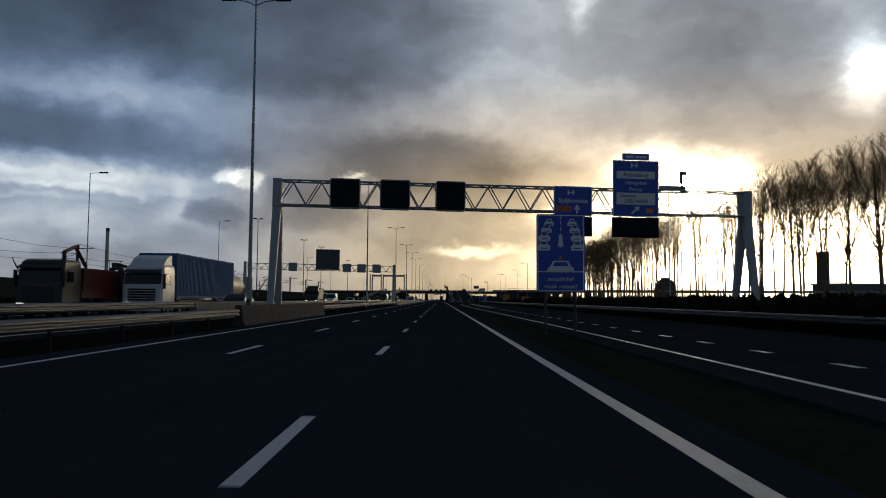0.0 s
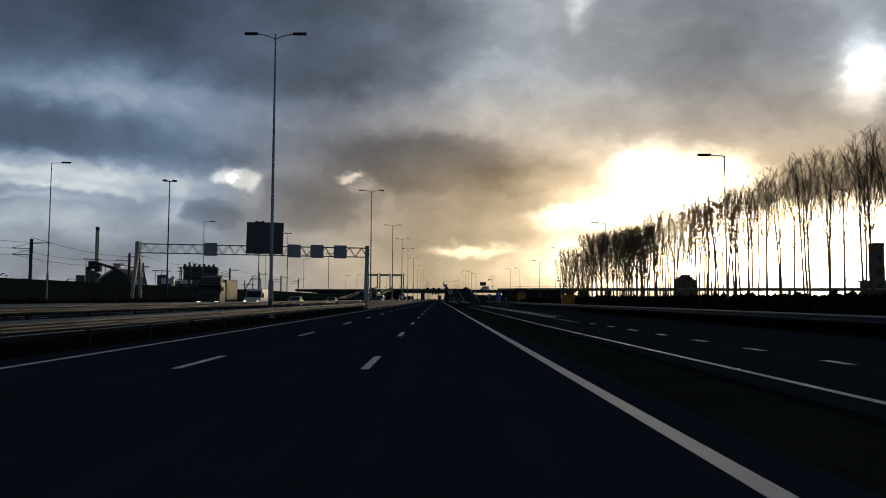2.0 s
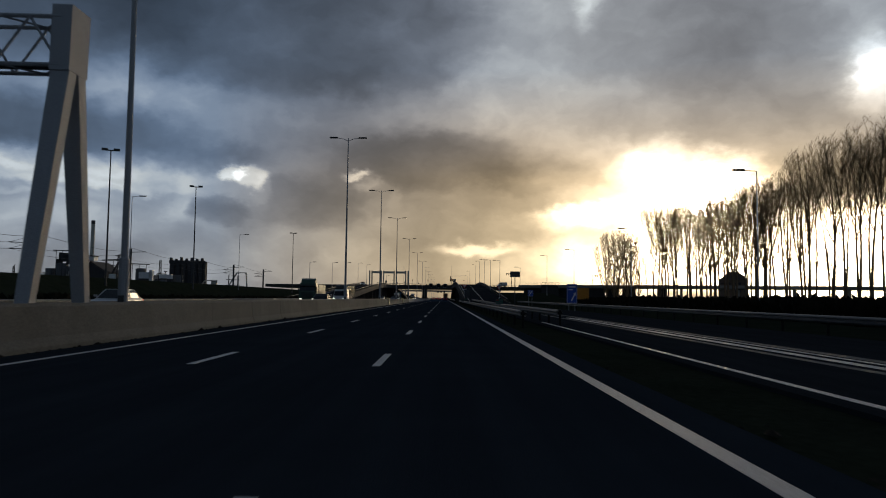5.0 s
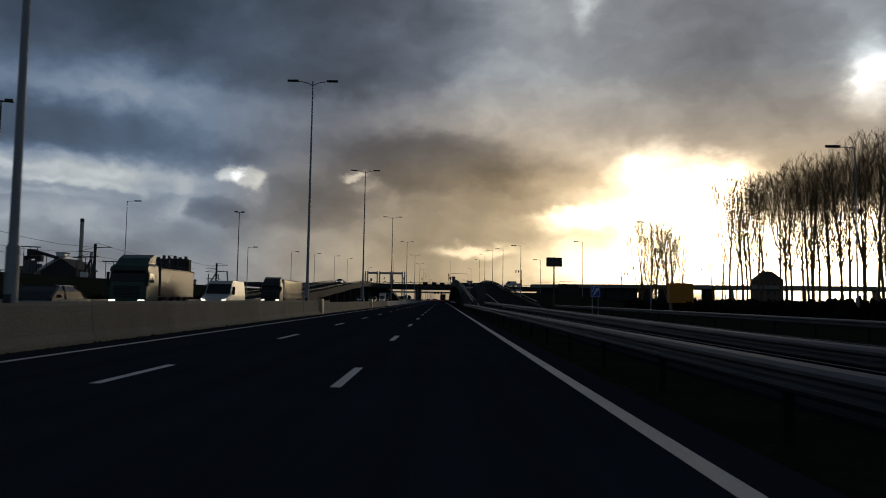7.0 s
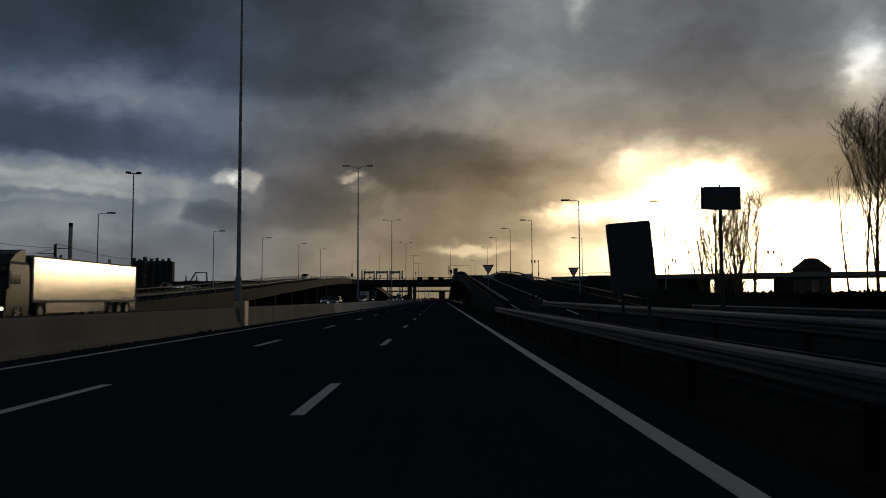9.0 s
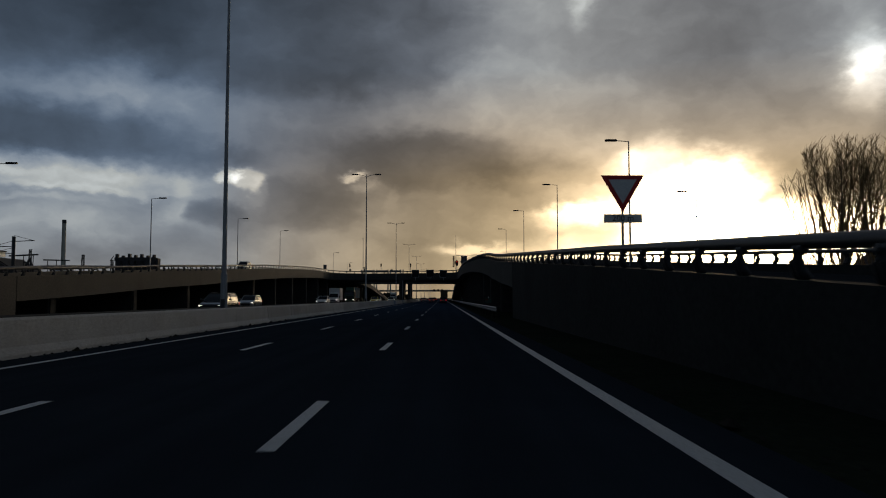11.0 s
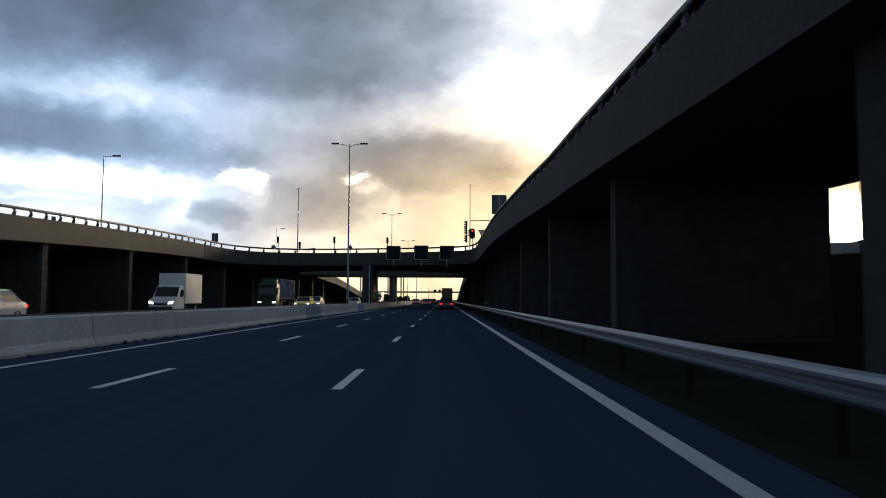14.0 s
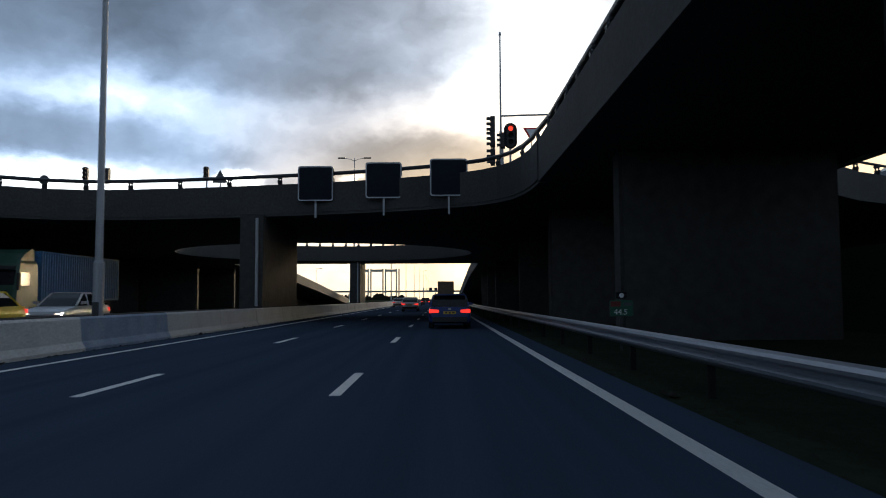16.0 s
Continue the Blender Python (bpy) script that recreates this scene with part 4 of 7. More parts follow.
def lamp_single(h, reach, label, group):
    """A pole with one arm to its -x side."""
    top = thing("street_lamp", pose(0, 0, 0), label, "street lamp", group)
    bm = bmesh.new()
    tube(bm, (0, 0, 0), (0, 0, 1.6), 0.11, 0.1, 10)
    tube(bm, (0, 0, 1.6), (0, 0, h), 0.075, 0.045, 10)
    part("pole", bm, GALV_POLE, top)
    bm = bmesh.new()
    pipe(bm, [(0, 0, h - 0.05), (-0.15, 0, h + 0.0), (-reach * 0.6, 0, h + 0.05)], 0.035, 6)
    part("arm", bm, GALV_POLE, top)
    bm = bmesh.new()
    loft(bm, [[(-x, y * w, h + 0.05 + z) for y, z in ((-0.17, 0.0), (-0.1, 0.1), (0.1, 0.1), (0.17, 0.0), (0.1, -0.06), (-0.1, -0.06))] for x, w in ((reach * 0.5, 0.5), (reach * 0.6, 1.0), (reach * 0.95, 0.9), (reach, 0.5))])
    part("lamp_head", bm, DARK_STEEL, top, "flat dark lamp head")
    return top


def row_of(maker, places):
    x, y, z, turn = places[0]
    a = maker
    a.matrix_basis = pose(x, y, z, 0, 0, turn)
    for x, y, z, turn in places[1:]:
        copy_thing(a, pose(x, y, z, 0, 0, turn))


row_of(lamp_single(12.0, 2.0, "slim grey street lamp with one arm beside the exit lane", "lamps beside the exit carriageway"),
       [(20.8, 14, 0, 0), (21.0, 64, 0, 0), (21.2, 114, 0, 0), (23.4, 164, 0, 0), (25.5, 216, 0, 0), (28.0, 268, 0, 0), (28.0, 318, 0, 0), (31.0, 383, 2.4, 0), (26.6, 420, 0.3, 0)])
row_of(lamp_single(10.0, 1.9, "slim grey street lamp on the edge of the exit ramp", "lamps on the exit ramp"),
       [(15.0, y, lerp_table(TOP_R, y) - 0.35, 0) for y in (360, 401.5, 439, 479, 517)] + [(15.0, y, z, 0) for y, z in ((600, 7.2), (640, 5.6), (680, 3.4), (720, 1.0), (760, 0), (800, 0))])
row_of(lamp_single(15.8, 2.2, "tall slim street lamp beyond the opposite carriageway", "lamps beyond the opposite carriageway"),
       [(-42.7, 86, 0.5, 180), (-43.5, 142.5, 0.5, 180), (-46.3, 206.8, 0.5, 180), (-48.5, 270, 0.5, 180), (-49.4, 335, 0, 180)])
row_of(lamp_single(9.5, 1.9, "slim street lamp on the edge of the entry ramp", "lamps on the entry ramp"),
       [(-37.2, y, lerp_table(TOP_L, y) - 0.35, 180) for y in (362, 404, 438, 479, 515)] + [(-37.2, y, z, 180) for y, z in ((600, 7.2), (640, 5.6), (680, 3.4), (720, 1.0))])


def flood_mast(h, label):
    top = thing("flood_mast", pose(0, 0, 0), label, "lighting mast", "tall masts with twin floodlights")
    bm = bmesh.new()
    tube(bm, (0, 0, 0), (0, 0, 3), 0.22, 0.2, 10)
    tube(bm, (0, 0, 3), (0, 0, h), 0.15, 0.08, 10)
    part("pole", bm, DARK_STEEL, top)
    bm = bmesh.new()
    box(bm, -0.9, 0.9, -0.06, 0.06, h - 0.15, h)
    part("crossbar", bm, DARK_STEEL, top)
    for s in (-1, 1):
        bm = bmesh.new()
        box(bm, s * 0.8 - 0.4, s * 0.8 + 0.4, -0.5, 0.3, h - 0.1, h + 0.15)
        part("floodlight", bm, DARK_STEEL, top)
    return top


row_of(flood_mast(22.0, "tall dark mast with twin floodlights"), [(-48.0, 298.0, 0, 20), (-47.8, 191.5, 0, 20), (-48.5, 262, 0, 20), (-50.2, 403, 0, 20)])


# ------------------------------------------------------------------ gantries
def truss(bm, x0, x1, y0, y1, z0, z1, bays, r=0.042):
    """A box truss: four chords with zigzag webs on its faces."""
    for y in (y0, y1):
        for z in (z0, z1):
            tube(bm, (x0, y, z), (x1, y, z), r * 1.5, seg=6)
    step = (x1 - x0) / bays
    for k in range(bays):
        xa, xm, xb = x0 + k * step, x0 + (k + 0.5) * step, x0 + (k + 1) * step
        for y in (y0, y1):
            tube(bm, (xa, y, z0), (xm, y, z1), r, seg=5)
            tube(bm, (xm, y, z1), (xb, y, z0), r, seg=5)
        for z in (z0, z1):
            tube(bm, (xa, y0, z), (xm, y1, z), r * 0.8, seg=5)
            tube(bm, (xm, y1, z), (xb, y0, z), r * 0.8, seg=5)


def gantry_leg(bm, x, y, z, spread, w=0.24):
    """Two box legs that meet at the head of an upside-down V."""
    for s in (-1, 1):
        base, head = Vector((x, y + s * spread, -0.35)), Vector((x, y + s * 0.25, z))
        loft(bm, [[c + Vector((u * k, v * k, 0)) for u, v in ((-w, -w * 0.8), (w, -w * 0.8), (w, w * 0.8), (-w, w * 0.8))] for c, k in ((base, 0.75), ((base + head) / 2, 1.0), (head, 1.15))])
    box(bm, x - w * 1.2, x + w * 1.2, y - 0.55, y + 0.55, z - 0.1, z + 1.8)


def matrix_board(x, y, z, size, label, parent, facing=-1, post=False):
    """A square signal board: dark face, a paler rounded rim, a hood and a mounting."""
    board = part("matrix_board", slab(0, 0.001, 0, 0.001, 0, 0.001), BOARD_BLACK, parent, label)
    bm = bmesh.new()
    prism(bm, rounded(size, size, 0.14, 3), -0.02 * facing, 0.32 * -facing)
    old = board.data
    board.data = mesh_of("matrix_board", bm, BOARD_BLACK if facing < 0 else CABINET)
    bpy.data.meshes.remove(old)
    board.matrix_basis = pose(x, y, z)
    bm = bmesh.new()
    outer, inner = rounded(size, size, 0.14, 3), rounded(size - 0.14, size - 0.14, 0.1, 3)
    a, b = [[bm.verts.new((u, 0.03 * facing, w)) for u, w in o] for o in (outer, inner)]
    c, d = [[bm.verts.new((u, 0.06 * facing, w)) for u, w in o] for o in (outer, inner)]
    n = len(outer)
    for i in range(n):
        j = (i + 1) % n
        bm.faces.new((c[i], c[j], d[j], d[i])), bm.faces.new((a[i], a[j], c[j], c[i])), bm.faces.new((b[j], b[i], d[i], d[j]))
    part("rim", bm, GALV_POLE, board, "thin pale rim")
    bm = bmesh.new()
    prism(bm, rounded(size - 0.2, size - 0.2, 0.08, 3), 0.025 * facing, 0.045 * facing)
    part("face", bm, BOARD_FACE if facing < 0 else CABINET, board)
    for u in (-0.3, 0.3):
        bm = bmesh.new()
        box(bm, u * size - 0.04, u * size + 0.04, 0.3 * -facing, 0.42 * -facing, -size * 0.45, size * 0.45)
        part("bracket", bm, GALV_POLE, board)
    if post:
        bm = bmesh.new()
        box(bm, -0.05, 0.05, 0.0, 0.1, -size / 2 - 0.9, -size / 2)
        part("post", bm, GALV_POLE, board)
    return board


def gantry(y, x0, x1, z0, z1, bays, spread, label, z=0.0, tilt=0.0, turn=0.0):
    top = thing("sign_gantry", pose(0, y, z, 0, tilt, turn), label, "gantry")
    bm = bmesh.new()
    truss(bm, x0, x1, -0.5, 0.5, z0, z1, bays)
    part("truss", bm, GALV_POLE, top, "pale grey steel lattice beam")
    for x in (x0, x1):
        bm = bmesh.new()
        gantry_leg(bm, x, 0, z0 - 0.05, spread)
        part("leg", bm, GALV_POLE, top, "forked grey steel leg")
    bm = bmesh.new()
    box(bm, x0, x1, -0.16, 0.16, z0 + 0.02, z0 + 0.06)
    part("walkway", bm, GALV, top)
    return top


def blue_panel(name, x0, x1, y, z0, z1, parent=None, label="", border=True):
    """A blue road sign with a white rim, facing the traffic (-y)."""
    bm = bmesh.new()
    prism(bm, rounded(x1 - x0, z1 - z0, 0.07, 2, (x0 + x1) / 2, (z0 + z1) / 2), y, y + 0.06)
    if parent is None:
        ob = new(name, mesh_of(name, bm, SIGN_BLUE))
    else:
        ob = part(name, bm, SIGN_BLUE, parent, label)
    if border:
        bm = bmesh.new()
        cx, cz, w, h = (x0 + x1) / 2, (z0 + z1) / 2, x1 - x0 - 0.06, z1 - z0 - 0.06
        outer, inner = rounded(w, h, 0.06, 2, cx, cz), rounded(w - 0.07, h - 0.07, 0.04, 2, cx, cz)
        a, b = [[bm.verts.new((u, y - 0.005, v)) for u, v in o] for o in (outer, inner)]
        for i in range(len(a)):
            j = (i + 1) % len(a)
            bm.faces.new((a[i], a[j], b[j], b[i]))
        part("border", bm, SIGN_WHITE, ob)
    return ob


def flat_shape(name, outlines, y, mat, parent, label=""):
    bm = bmesh.new()
    for o in outlines:
        prism(bm, o, y - 0.008, y - 0.002)
    return part(name, bm, mat, parent, label)


def rect(x0, x1, z0, z1):
    return [(x0, z0), (x1, z0), (x1, z1), (x0, z1)]


FACE = pose(0, 0, 0, 90, 0, 0)
G1 = 46.3
g1 = gantry(G1, -11.15, 21.3, 7.35, 9.0, 17, 2.0, "grey lattice sign gantry spanning the carriageway on forked legs", 0.08, 0.65, 3.4)
for x in (-6.6, -3.25, 0.5):
    matrix_board(x, -0.75, 8.15, 2.03, "black unlit matrix signal board", g1)
s1 = blue_panel("direction_panel", 7.55, 10.2, -0.8, 7.0, 9.05, g1, "blue direction sign with an orange route number")
lettering("Spijkenisse", 0.47, SIGN_WHITE, s1, pose(8.88, -0.81, 8.06) @ FACE, bold=0.006)
flat_shape("route_plate", [rounded(1.0, 0.36, 0.05, 2, 8.25, 7.5)], -0.8, SIGN_ORANGE, s1, "orange plate")
lettering("N218", 0.34, BOARD_BLACK, s1, pose(8.25, -0.815, 7.5) @ FACE)
flat_shape("arrow", [[(u - 0.32, w) for u, w in ((9.42, 7.2), (9.54, 7.2), (9.54, 7.5), (9.72, 7.45), (9.48, 7.82), (9.24, 7.45), (9.42, 7.5))]], -0.8, SIGN_WHITE, s1)
flat_shape("route_symbol", [rect(8.5, 8.6, 8.45, 8.8), rect(8.85, 8.95, 8.45, 8.8), rect(8.6, 8.85, 8.58, 8.66)], -0.8, SIGN_WHITE, s1)
bm = bmesh.new()
box(bm, 7.6, 10.22, -0.78, -0.5, 5.65, 6.98)
part("lower_board", bm, BOARD_FACE, g1, "black unlit text board")
s2 = blue_panel("direction_panel", 11.65, 14.85, -0.8, 7.05, 10.95, g1, "tall blue direction sign with white destination fields")
flat_shape("field", [rounded(2.7, 0.52, 0.06, 2, 13.25, 9.95)], -0.8, SIGN_WHITE, s2)
lettering("Rozenburg", 0.4, BOARD_BLACK, s2, pose(13.25, -0.815, 9.95) @ FACE)
lettering("Hoogvliet", 0.38, SIGN_WHITE, s2, pose(13.25, -0.81, 9.4) @ FACE)
lettering("Pernis", 0.38, SIGN_WHITE, s2, pose(13.25, -0.81, 8.95) @ FACE)
flat_shape("field", [rounded(2.7, 0.82, 0.06, 2, 13.25, 8.3)], -0.8, SIGN_WHITE, s2)
lettering("Havens", 0.38, BOARD_BLACK, s2, pose(12.7, -0.815, 8.5) @ FACE)
lettering("2900-4000", 0.38, BOARD_BLACK, s2, pose(13.25, -0.815, 8.12) @ FACE)
flat_shape("arrow", [[(12.9, 7.3), (13.0, 7.22), (13.35, 7.55), (13.45, 7.42), (13.5, 7.78), (13.12, 7.74), (13.26, 7.64)]], -0.8, SIGN_WHITE, s2)
flat_shape("route_symbol", [rect(12.9, 13.0, 10.45, 10.8), rect(13.25, 13.35, 10.45, 10.8), rect(13.0, 13.25, 10.58, 10.66)], -0.8, SIGN_WHITE, s2)
flat_shape("route_plate", [rounded(0.5, 0.3, 0.04, 2, 14.2, 7.5)], -0.8, SIGN_ORANGE, s2)
s2top = blue_panel("top_panel", 12.3, 14.2, -0.8, 10.98, 11.45, g1, "small blue exit number plate")
flat_shape("unreadable_writing", [rect(12.5, 13.1, 11.12, 11.3), rect(13.2, 14.0, 11.12, 11.3)], -0.8, SIGN_WHITE, s2top)
bm = bmesh.new()
box(bm, 11.65, 14.85, -0.78, -0.5, 5.65, 7.02)
part("lower_board", bm, BOARD_FACE, g1, "black unlit text board")
bm = bmesh.new()
for x in (8.1, 9.7, 12.2, 14.3):
    box(bm, x - 0.05, x + 0.05, -0.74, -0.45, 6.8, 9.0 if x < 11 else 10.9)
part("sign_bracket", bm, GALV_POLE, g1)
bm = bmesh.new()
tube(bm, (16.8, 0, 9.0), (16.8, 0, 10.3), 0.05, seg=6)
box(bm, 16.65, 16.8, -0.1, 0.1, 9.6, 10.35), box(bm, 16.65, 17.1, -0.1, 0.1, 10.2, 10.4)
part("camera_mount", bm, DARK_STEEL, g1, "small camera on a stub pole")
bm = bmesh.new()
box(bm, 15.3, 17.2, 0.3, 0.45, 9.2, 9.45)
part("cable_box", bm, GALV_POLE, g1)

G2 = 175.8
g2 = gantry(G2, -46.9, -11.3, 7.75, 9.15, 19, 1.8, "grey lattice gantry over the opposite carriageway, seen from behind", -0.2, 0.9)
for x in (-35.4, -22.5, -19.0, -15.4):
    matrix_board(x, -0.65, 8.45, 2.0, "grey back of a matrix signal board", g2, 1)
bm = bmesh.new()
prism(bm, rounded(5.7, 4.9, 0.1, 2, -27.1, 10.35), -0.9, -0.8)
back = part("direction_panel_back", bm, SIGN_GREY, g2, "large dark back of a direction sign")
bm = bmesh.new()
for k in range(4):
    box(bm, -29.7, -24.5, -0.98, -0.9, 8.3 + k * 1.3, 8.38 + k * 1.3)
part("stiffener", bm, SIGN_GREY, back)
bm = bmesh.new()
for x in (-28.6, -25.6):
    box(bm, x - 0.06, x + 0.06, -0.8, -0.45, 7.7, 12.6)
part("sign_bracket", bm, GALV_POLE, g2)

# a far gantry beyond the ring
g3 = gantry(1000, -11.3, 4.6, 7.2, 8.4, 9, 1.5, "far grey lattice gantry beyond the bridges")
for x in (-6.7, -3.2, 0.2):
    matrix_board(x, -0.7, 7.9, 1.9, "black unlit matrix signal board", g3)

# three boards on the ring bridge's face
for x, y, z in ((-6.75, 534.6, 7.5), (-2.98, 533.4, 7.48), (0.42, 531.8, 7.36)):
    b = thing("signal_board", pose(x, y, z), "square black signal board with a pale rim on the bridge edge", "signal board", "three signal boards on the bridge")
    matrix_board(0, 0, 0, 1.9, "black face with a pale rim", b, post=True)
    bm = bmesh.new()
    box(bm, -0.09, 0.09, 0.2, 0.58, -0.5, -0.3)
    part("mount", bm, GALV_POLE, b)

# ------------------------------------------------------------------ roadside signs
rs = thing("roadside_sign", pose(4.47, 23.0, 0), "tall blue roadside sign about making way, on two posts", "road sign")
p3 = blue_panel("panel", -0.9, 0.9, 0, 1.55, 4.47, rs)
lettering("zwaailicht?", 0.23, SIGN_WHITE, p3, pose(0, -0.01, 2.03) @ FACE)
lettering("maak ruimte!", 0.23, SIGN_WHITE, p3, pose(0, -0.01, 1.76) @ FACE)
flat_shape("rule", [rect(-0.86, 0.86, 2.29, 2.33)], 0, SIGN_WHITE, p3)


def car_front(cx, cz, s):
    """The outline of a little white car on the sign."""
    return [[(cx - 0.2 * s, cz), (cx + 0.2 * s, cz), (cx + 0.22 * s, cz + 0.14 * s), (cx + 0.14 * s, cz + 0.2 * s), (cx + 0.1 * s, cz + 0.32 * s), (cx - 0.1 * s, cz + 0.32 * s), (cx - 0.14 * s, cz + 0.2 * s), (cx - 0.22 * s, cz + 0.14 * s)]]


for x, z, k in ((0.43, 4.02, 0.84), (0.53, 3.76, 0.94), (0.6, 3.46, 1.04), (0.63, 3.1, 1.14)):
    for side in (-1, 1):
        flat_shape("pictogram_car", car_front(side * x, z, k), 0, SIGN_WHITE, p3)
        flat_shape("pictogram_window", [rect(side * x - 0.085 * k, side * x + 0.085 * k, z + 0.2 * k, z + 0.28 * k)], -0.008, SIGN_BLUE, p3)
        flat_shape("pictogram_grille", [rect(side * x - 0.12 * k, side * x + 0.12 * k, z + 0.06 * k, z + 0.09 * k)], -0.008, SIGN_BLUE, p3)
flat_shape("pictogram_car", [[(-0.5, 2.34), (0.5, 2.34), (0.48, 2.45), (0.4, 2.5), (0.28, 2.72), (-0.28, 2.72), (-0.4, 2.5), (-0.48, 2.45)]], 0, SIGN_WHITE, p3)
flat_shape("pictogram_window", [[(-0.3, 2.52), (0.3, 2.52), (0.22, 2.67), (-0.22, 2.67)]], -0.008, SIGN_BLUE, p3)
flat_shape("pictogram_lamp", [rect(-0.05, 0.05, 2.74, 2.9)], 0, SIGN_ORANGE, p3)
flat_shape("arrow", [[(-0.11, 3.2), (-0.06, 3.28), (0.0, 3.2), (0.06, 3.28), (0.11, 3.2), (0.06, 3.62), (0.1, 3.6), (0.0, 3.75), (-0.1, 3.6), (-0.06, 3.62)]], 0, SIGN_WHITE, p3)
flat_shape("lane_dash", [rect(-0.015, 0.015, 3.85, 4.0), rect(-0.015, 0.015, 4.08, 4.2), rect(-0.015, 0.015, 4.28, 4.38)], 0, SIGN_WHITE, p3)
for x in (-0.55, 0.55):
    bm = bmesh.new()
    tube(bm, (x, 0.12, -0.1), (x, 0.12, 4.4), 0.055, seg=8)
    part("post", bm, DARK_STEEL, rs)

# ------------------------------------------------------------------ vehicles
def tyre_mesh(r, w):
    bm = bmesh.new()
    ring = [(-w / 2, r * 0.9), (-w * 0.4, r), (w * 0.4, r), (w / 2, r * 0.9), (w / 2, r * 0.62), (-w / 2, r * 0.62)]
    loft(bm, [[(u, v * math.cos(a), v * math.sin(a)) for u, v in ring] for a in [2 * math.pi * k / 20 for k in range(21)]], caps=False)
    return mesh_of("tyre", bm, TYRE)


def rim_mesh(r, w):
    bm = bmesh.new()
    tube(bm, (-w * 0.38, 0, 0), (w * 0.38, 0, 0), r * 0.62, seg=20)
    tube(bm, (-w * 0.45, 0, 0), (w * 0.45, 0, 0), r * 0.16, seg=8)
    for k in range(5):
        a = 2 * math.pi * k / 5
        for s in (-1, 1):
            tube(bm, (s * w * 0.42, 0, 0), (s * w * 0.42, r * 0.58 * math.cos(a), r * 0.58 * math.sin(a)), r * 0.07, seg=5)
    return mesh_of("rim", bm, RIM)


WHEELS = {}


def wheel(parent, x, y, r, w):
    if (r, w) not in WHEELS:
        WHEELS[r, w] = (tyre_mesh(r, w), rim_mesh(r, w))
    t = piece("wheel", WHEELS[r, w][0], parent, pose(x, y, r))
    piece("rim", WHEELS[r, w][1], t)
    return t


def ring_body(y, w, zb, zs, zt, tuck=0.93):
    """A car's section at y: sill, shoulder and belt."""
    half = [(w * 0.86, zb), (w * 0.97, zb + 0.1), (w, zs - 0.12), (w * 0.985, zs), (w * tuck, zt)]
    return [(x, y, z) for x, z in half] + [(-x, y, z) for x, z in half[::-1]]


def car(name, m, paint, label, length=4.4, width=1.8, height=1.48, estate=False, lit="front", group=""):
    """A passenger car; +y is ahead."""
    top = thing(name, m, label, "car", group)
    mat, w, h, f, r = PAINTS[paint], width / 2, height, length / 2, -length / 2
    belt = h * 0.63
    bm = bmesh.new()
    rows = [(r, 0.88, 0.42, belt * 0.8, belt * 0.86), (r + 0.08, 0.95, 0.3, belt * 0.84, belt * 0.99), (r + 0.4, 1.0, 0.22, belt * 0.86, belt * 1.02), (-0.3, 1.0, 0.2, belt * 0.86, belt),
            (f - 1.25, 1.0, 0.2, belt * 0.84, belt * 0.98), (f - 0.6, 0.99, 0.2, belt * 0.78, belt * 0.88), (f - 0.15, 0.93, 0.24, belt * 0.68, belt * 0.76), (f, 0.82, 0.32, belt * 0.6, belt * 0.64)]
    loft(bm, [ring_body(y, w * k, zb, zs, zt) for y, k, zb, zs, zt in rows])
    body = part("body", bm, mat, top)
    back = r + (0.12 if estate else 0.45)
    bm = bmesh.new()
    base = [(-w * 0.9, back, belt), (w * 0.9, back, belt), (w * 0.9, f - 1.15, belt * 0.98), (-w * 0.9, f - 1.15, belt * 0.98)]
    mid = [(-w * 0.83, back + (0.12 if estate else 0.3), belt + (h - belt) * 0.55), (w * 0.83, back + (0.12 if estate else 0.3), belt + (h - belt) * 0.55), (w * 0.83, f - 1.65, belt + (h - belt) * 0.55), (-w * 0.83, f - 1.65, belt + (h - belt) * 0.55)]
    crown = [(-w * 0.72, back + (0.3 if estate else 0.7), h - 0.05), (w * 0.72, back + (0.3 if estate else 0.7), h - 0.05), (w * 0.72, f - 2.0, h - 0.05), (-w * 0.72, f - 2.0, h - 0.05)]
    loft(bm, [base, mid, crown])
    part("glasshouse", bm, GLASS_DARK, top, "dark tinted glass")
    bm = bmesh.new()
    loft(bm, [[(x * 1.03, y, z - 0.03) for x, y, z in crown], [(x * 1.0, y, z + 0.03) for x, y, z in crown], [(x * 0.8, y * 0.92, z + 0.05) for x, y, z in crown]])
    part("roof", bm, mat, top)
    for s in (-1, 1):
        for a, b in ((base[1], crown[1]), (base[2], crown[2]), ((w * 0.9, -0.1, belt), (w * 0.725, -0.15, h - 0.05))):
            bm = bmesh.new()
            tube(bm, (s * a[0] * 1.005, a[1], a[2]), (s * b[0] * 1.02, b[1], b[2]), 0.045, seg=5)
            part("pillar", bm, mat, top)
    if estate:
        bm = bmesh.new()
        prism(bm, [(-w * 0.72, h - 0.06), (w * 0.72, h - 0.06), (w * 0.66, h + 0.0), (-w * 0.66, h + 0.0)], back + 0.05, back + 0.4)
        part("spoiler", bm, mat, top)
        for s in (-1, 1):
            bm = bmesh.new()
            pipe(bm, [(s * w * 0.66, back + 0.5, h - 0.02), (s * w * 0.66, back + 0.6, h + 0.05), (s * w * 0.66, f - 2.2, h + 0.05), (s * w * 0.66, f - 2.1, h - 0.02)], 0.018, 5)
            part("roof_bar", bm, GALV, top)
    for s in (-1, 1):
        bm = bmesh.new()
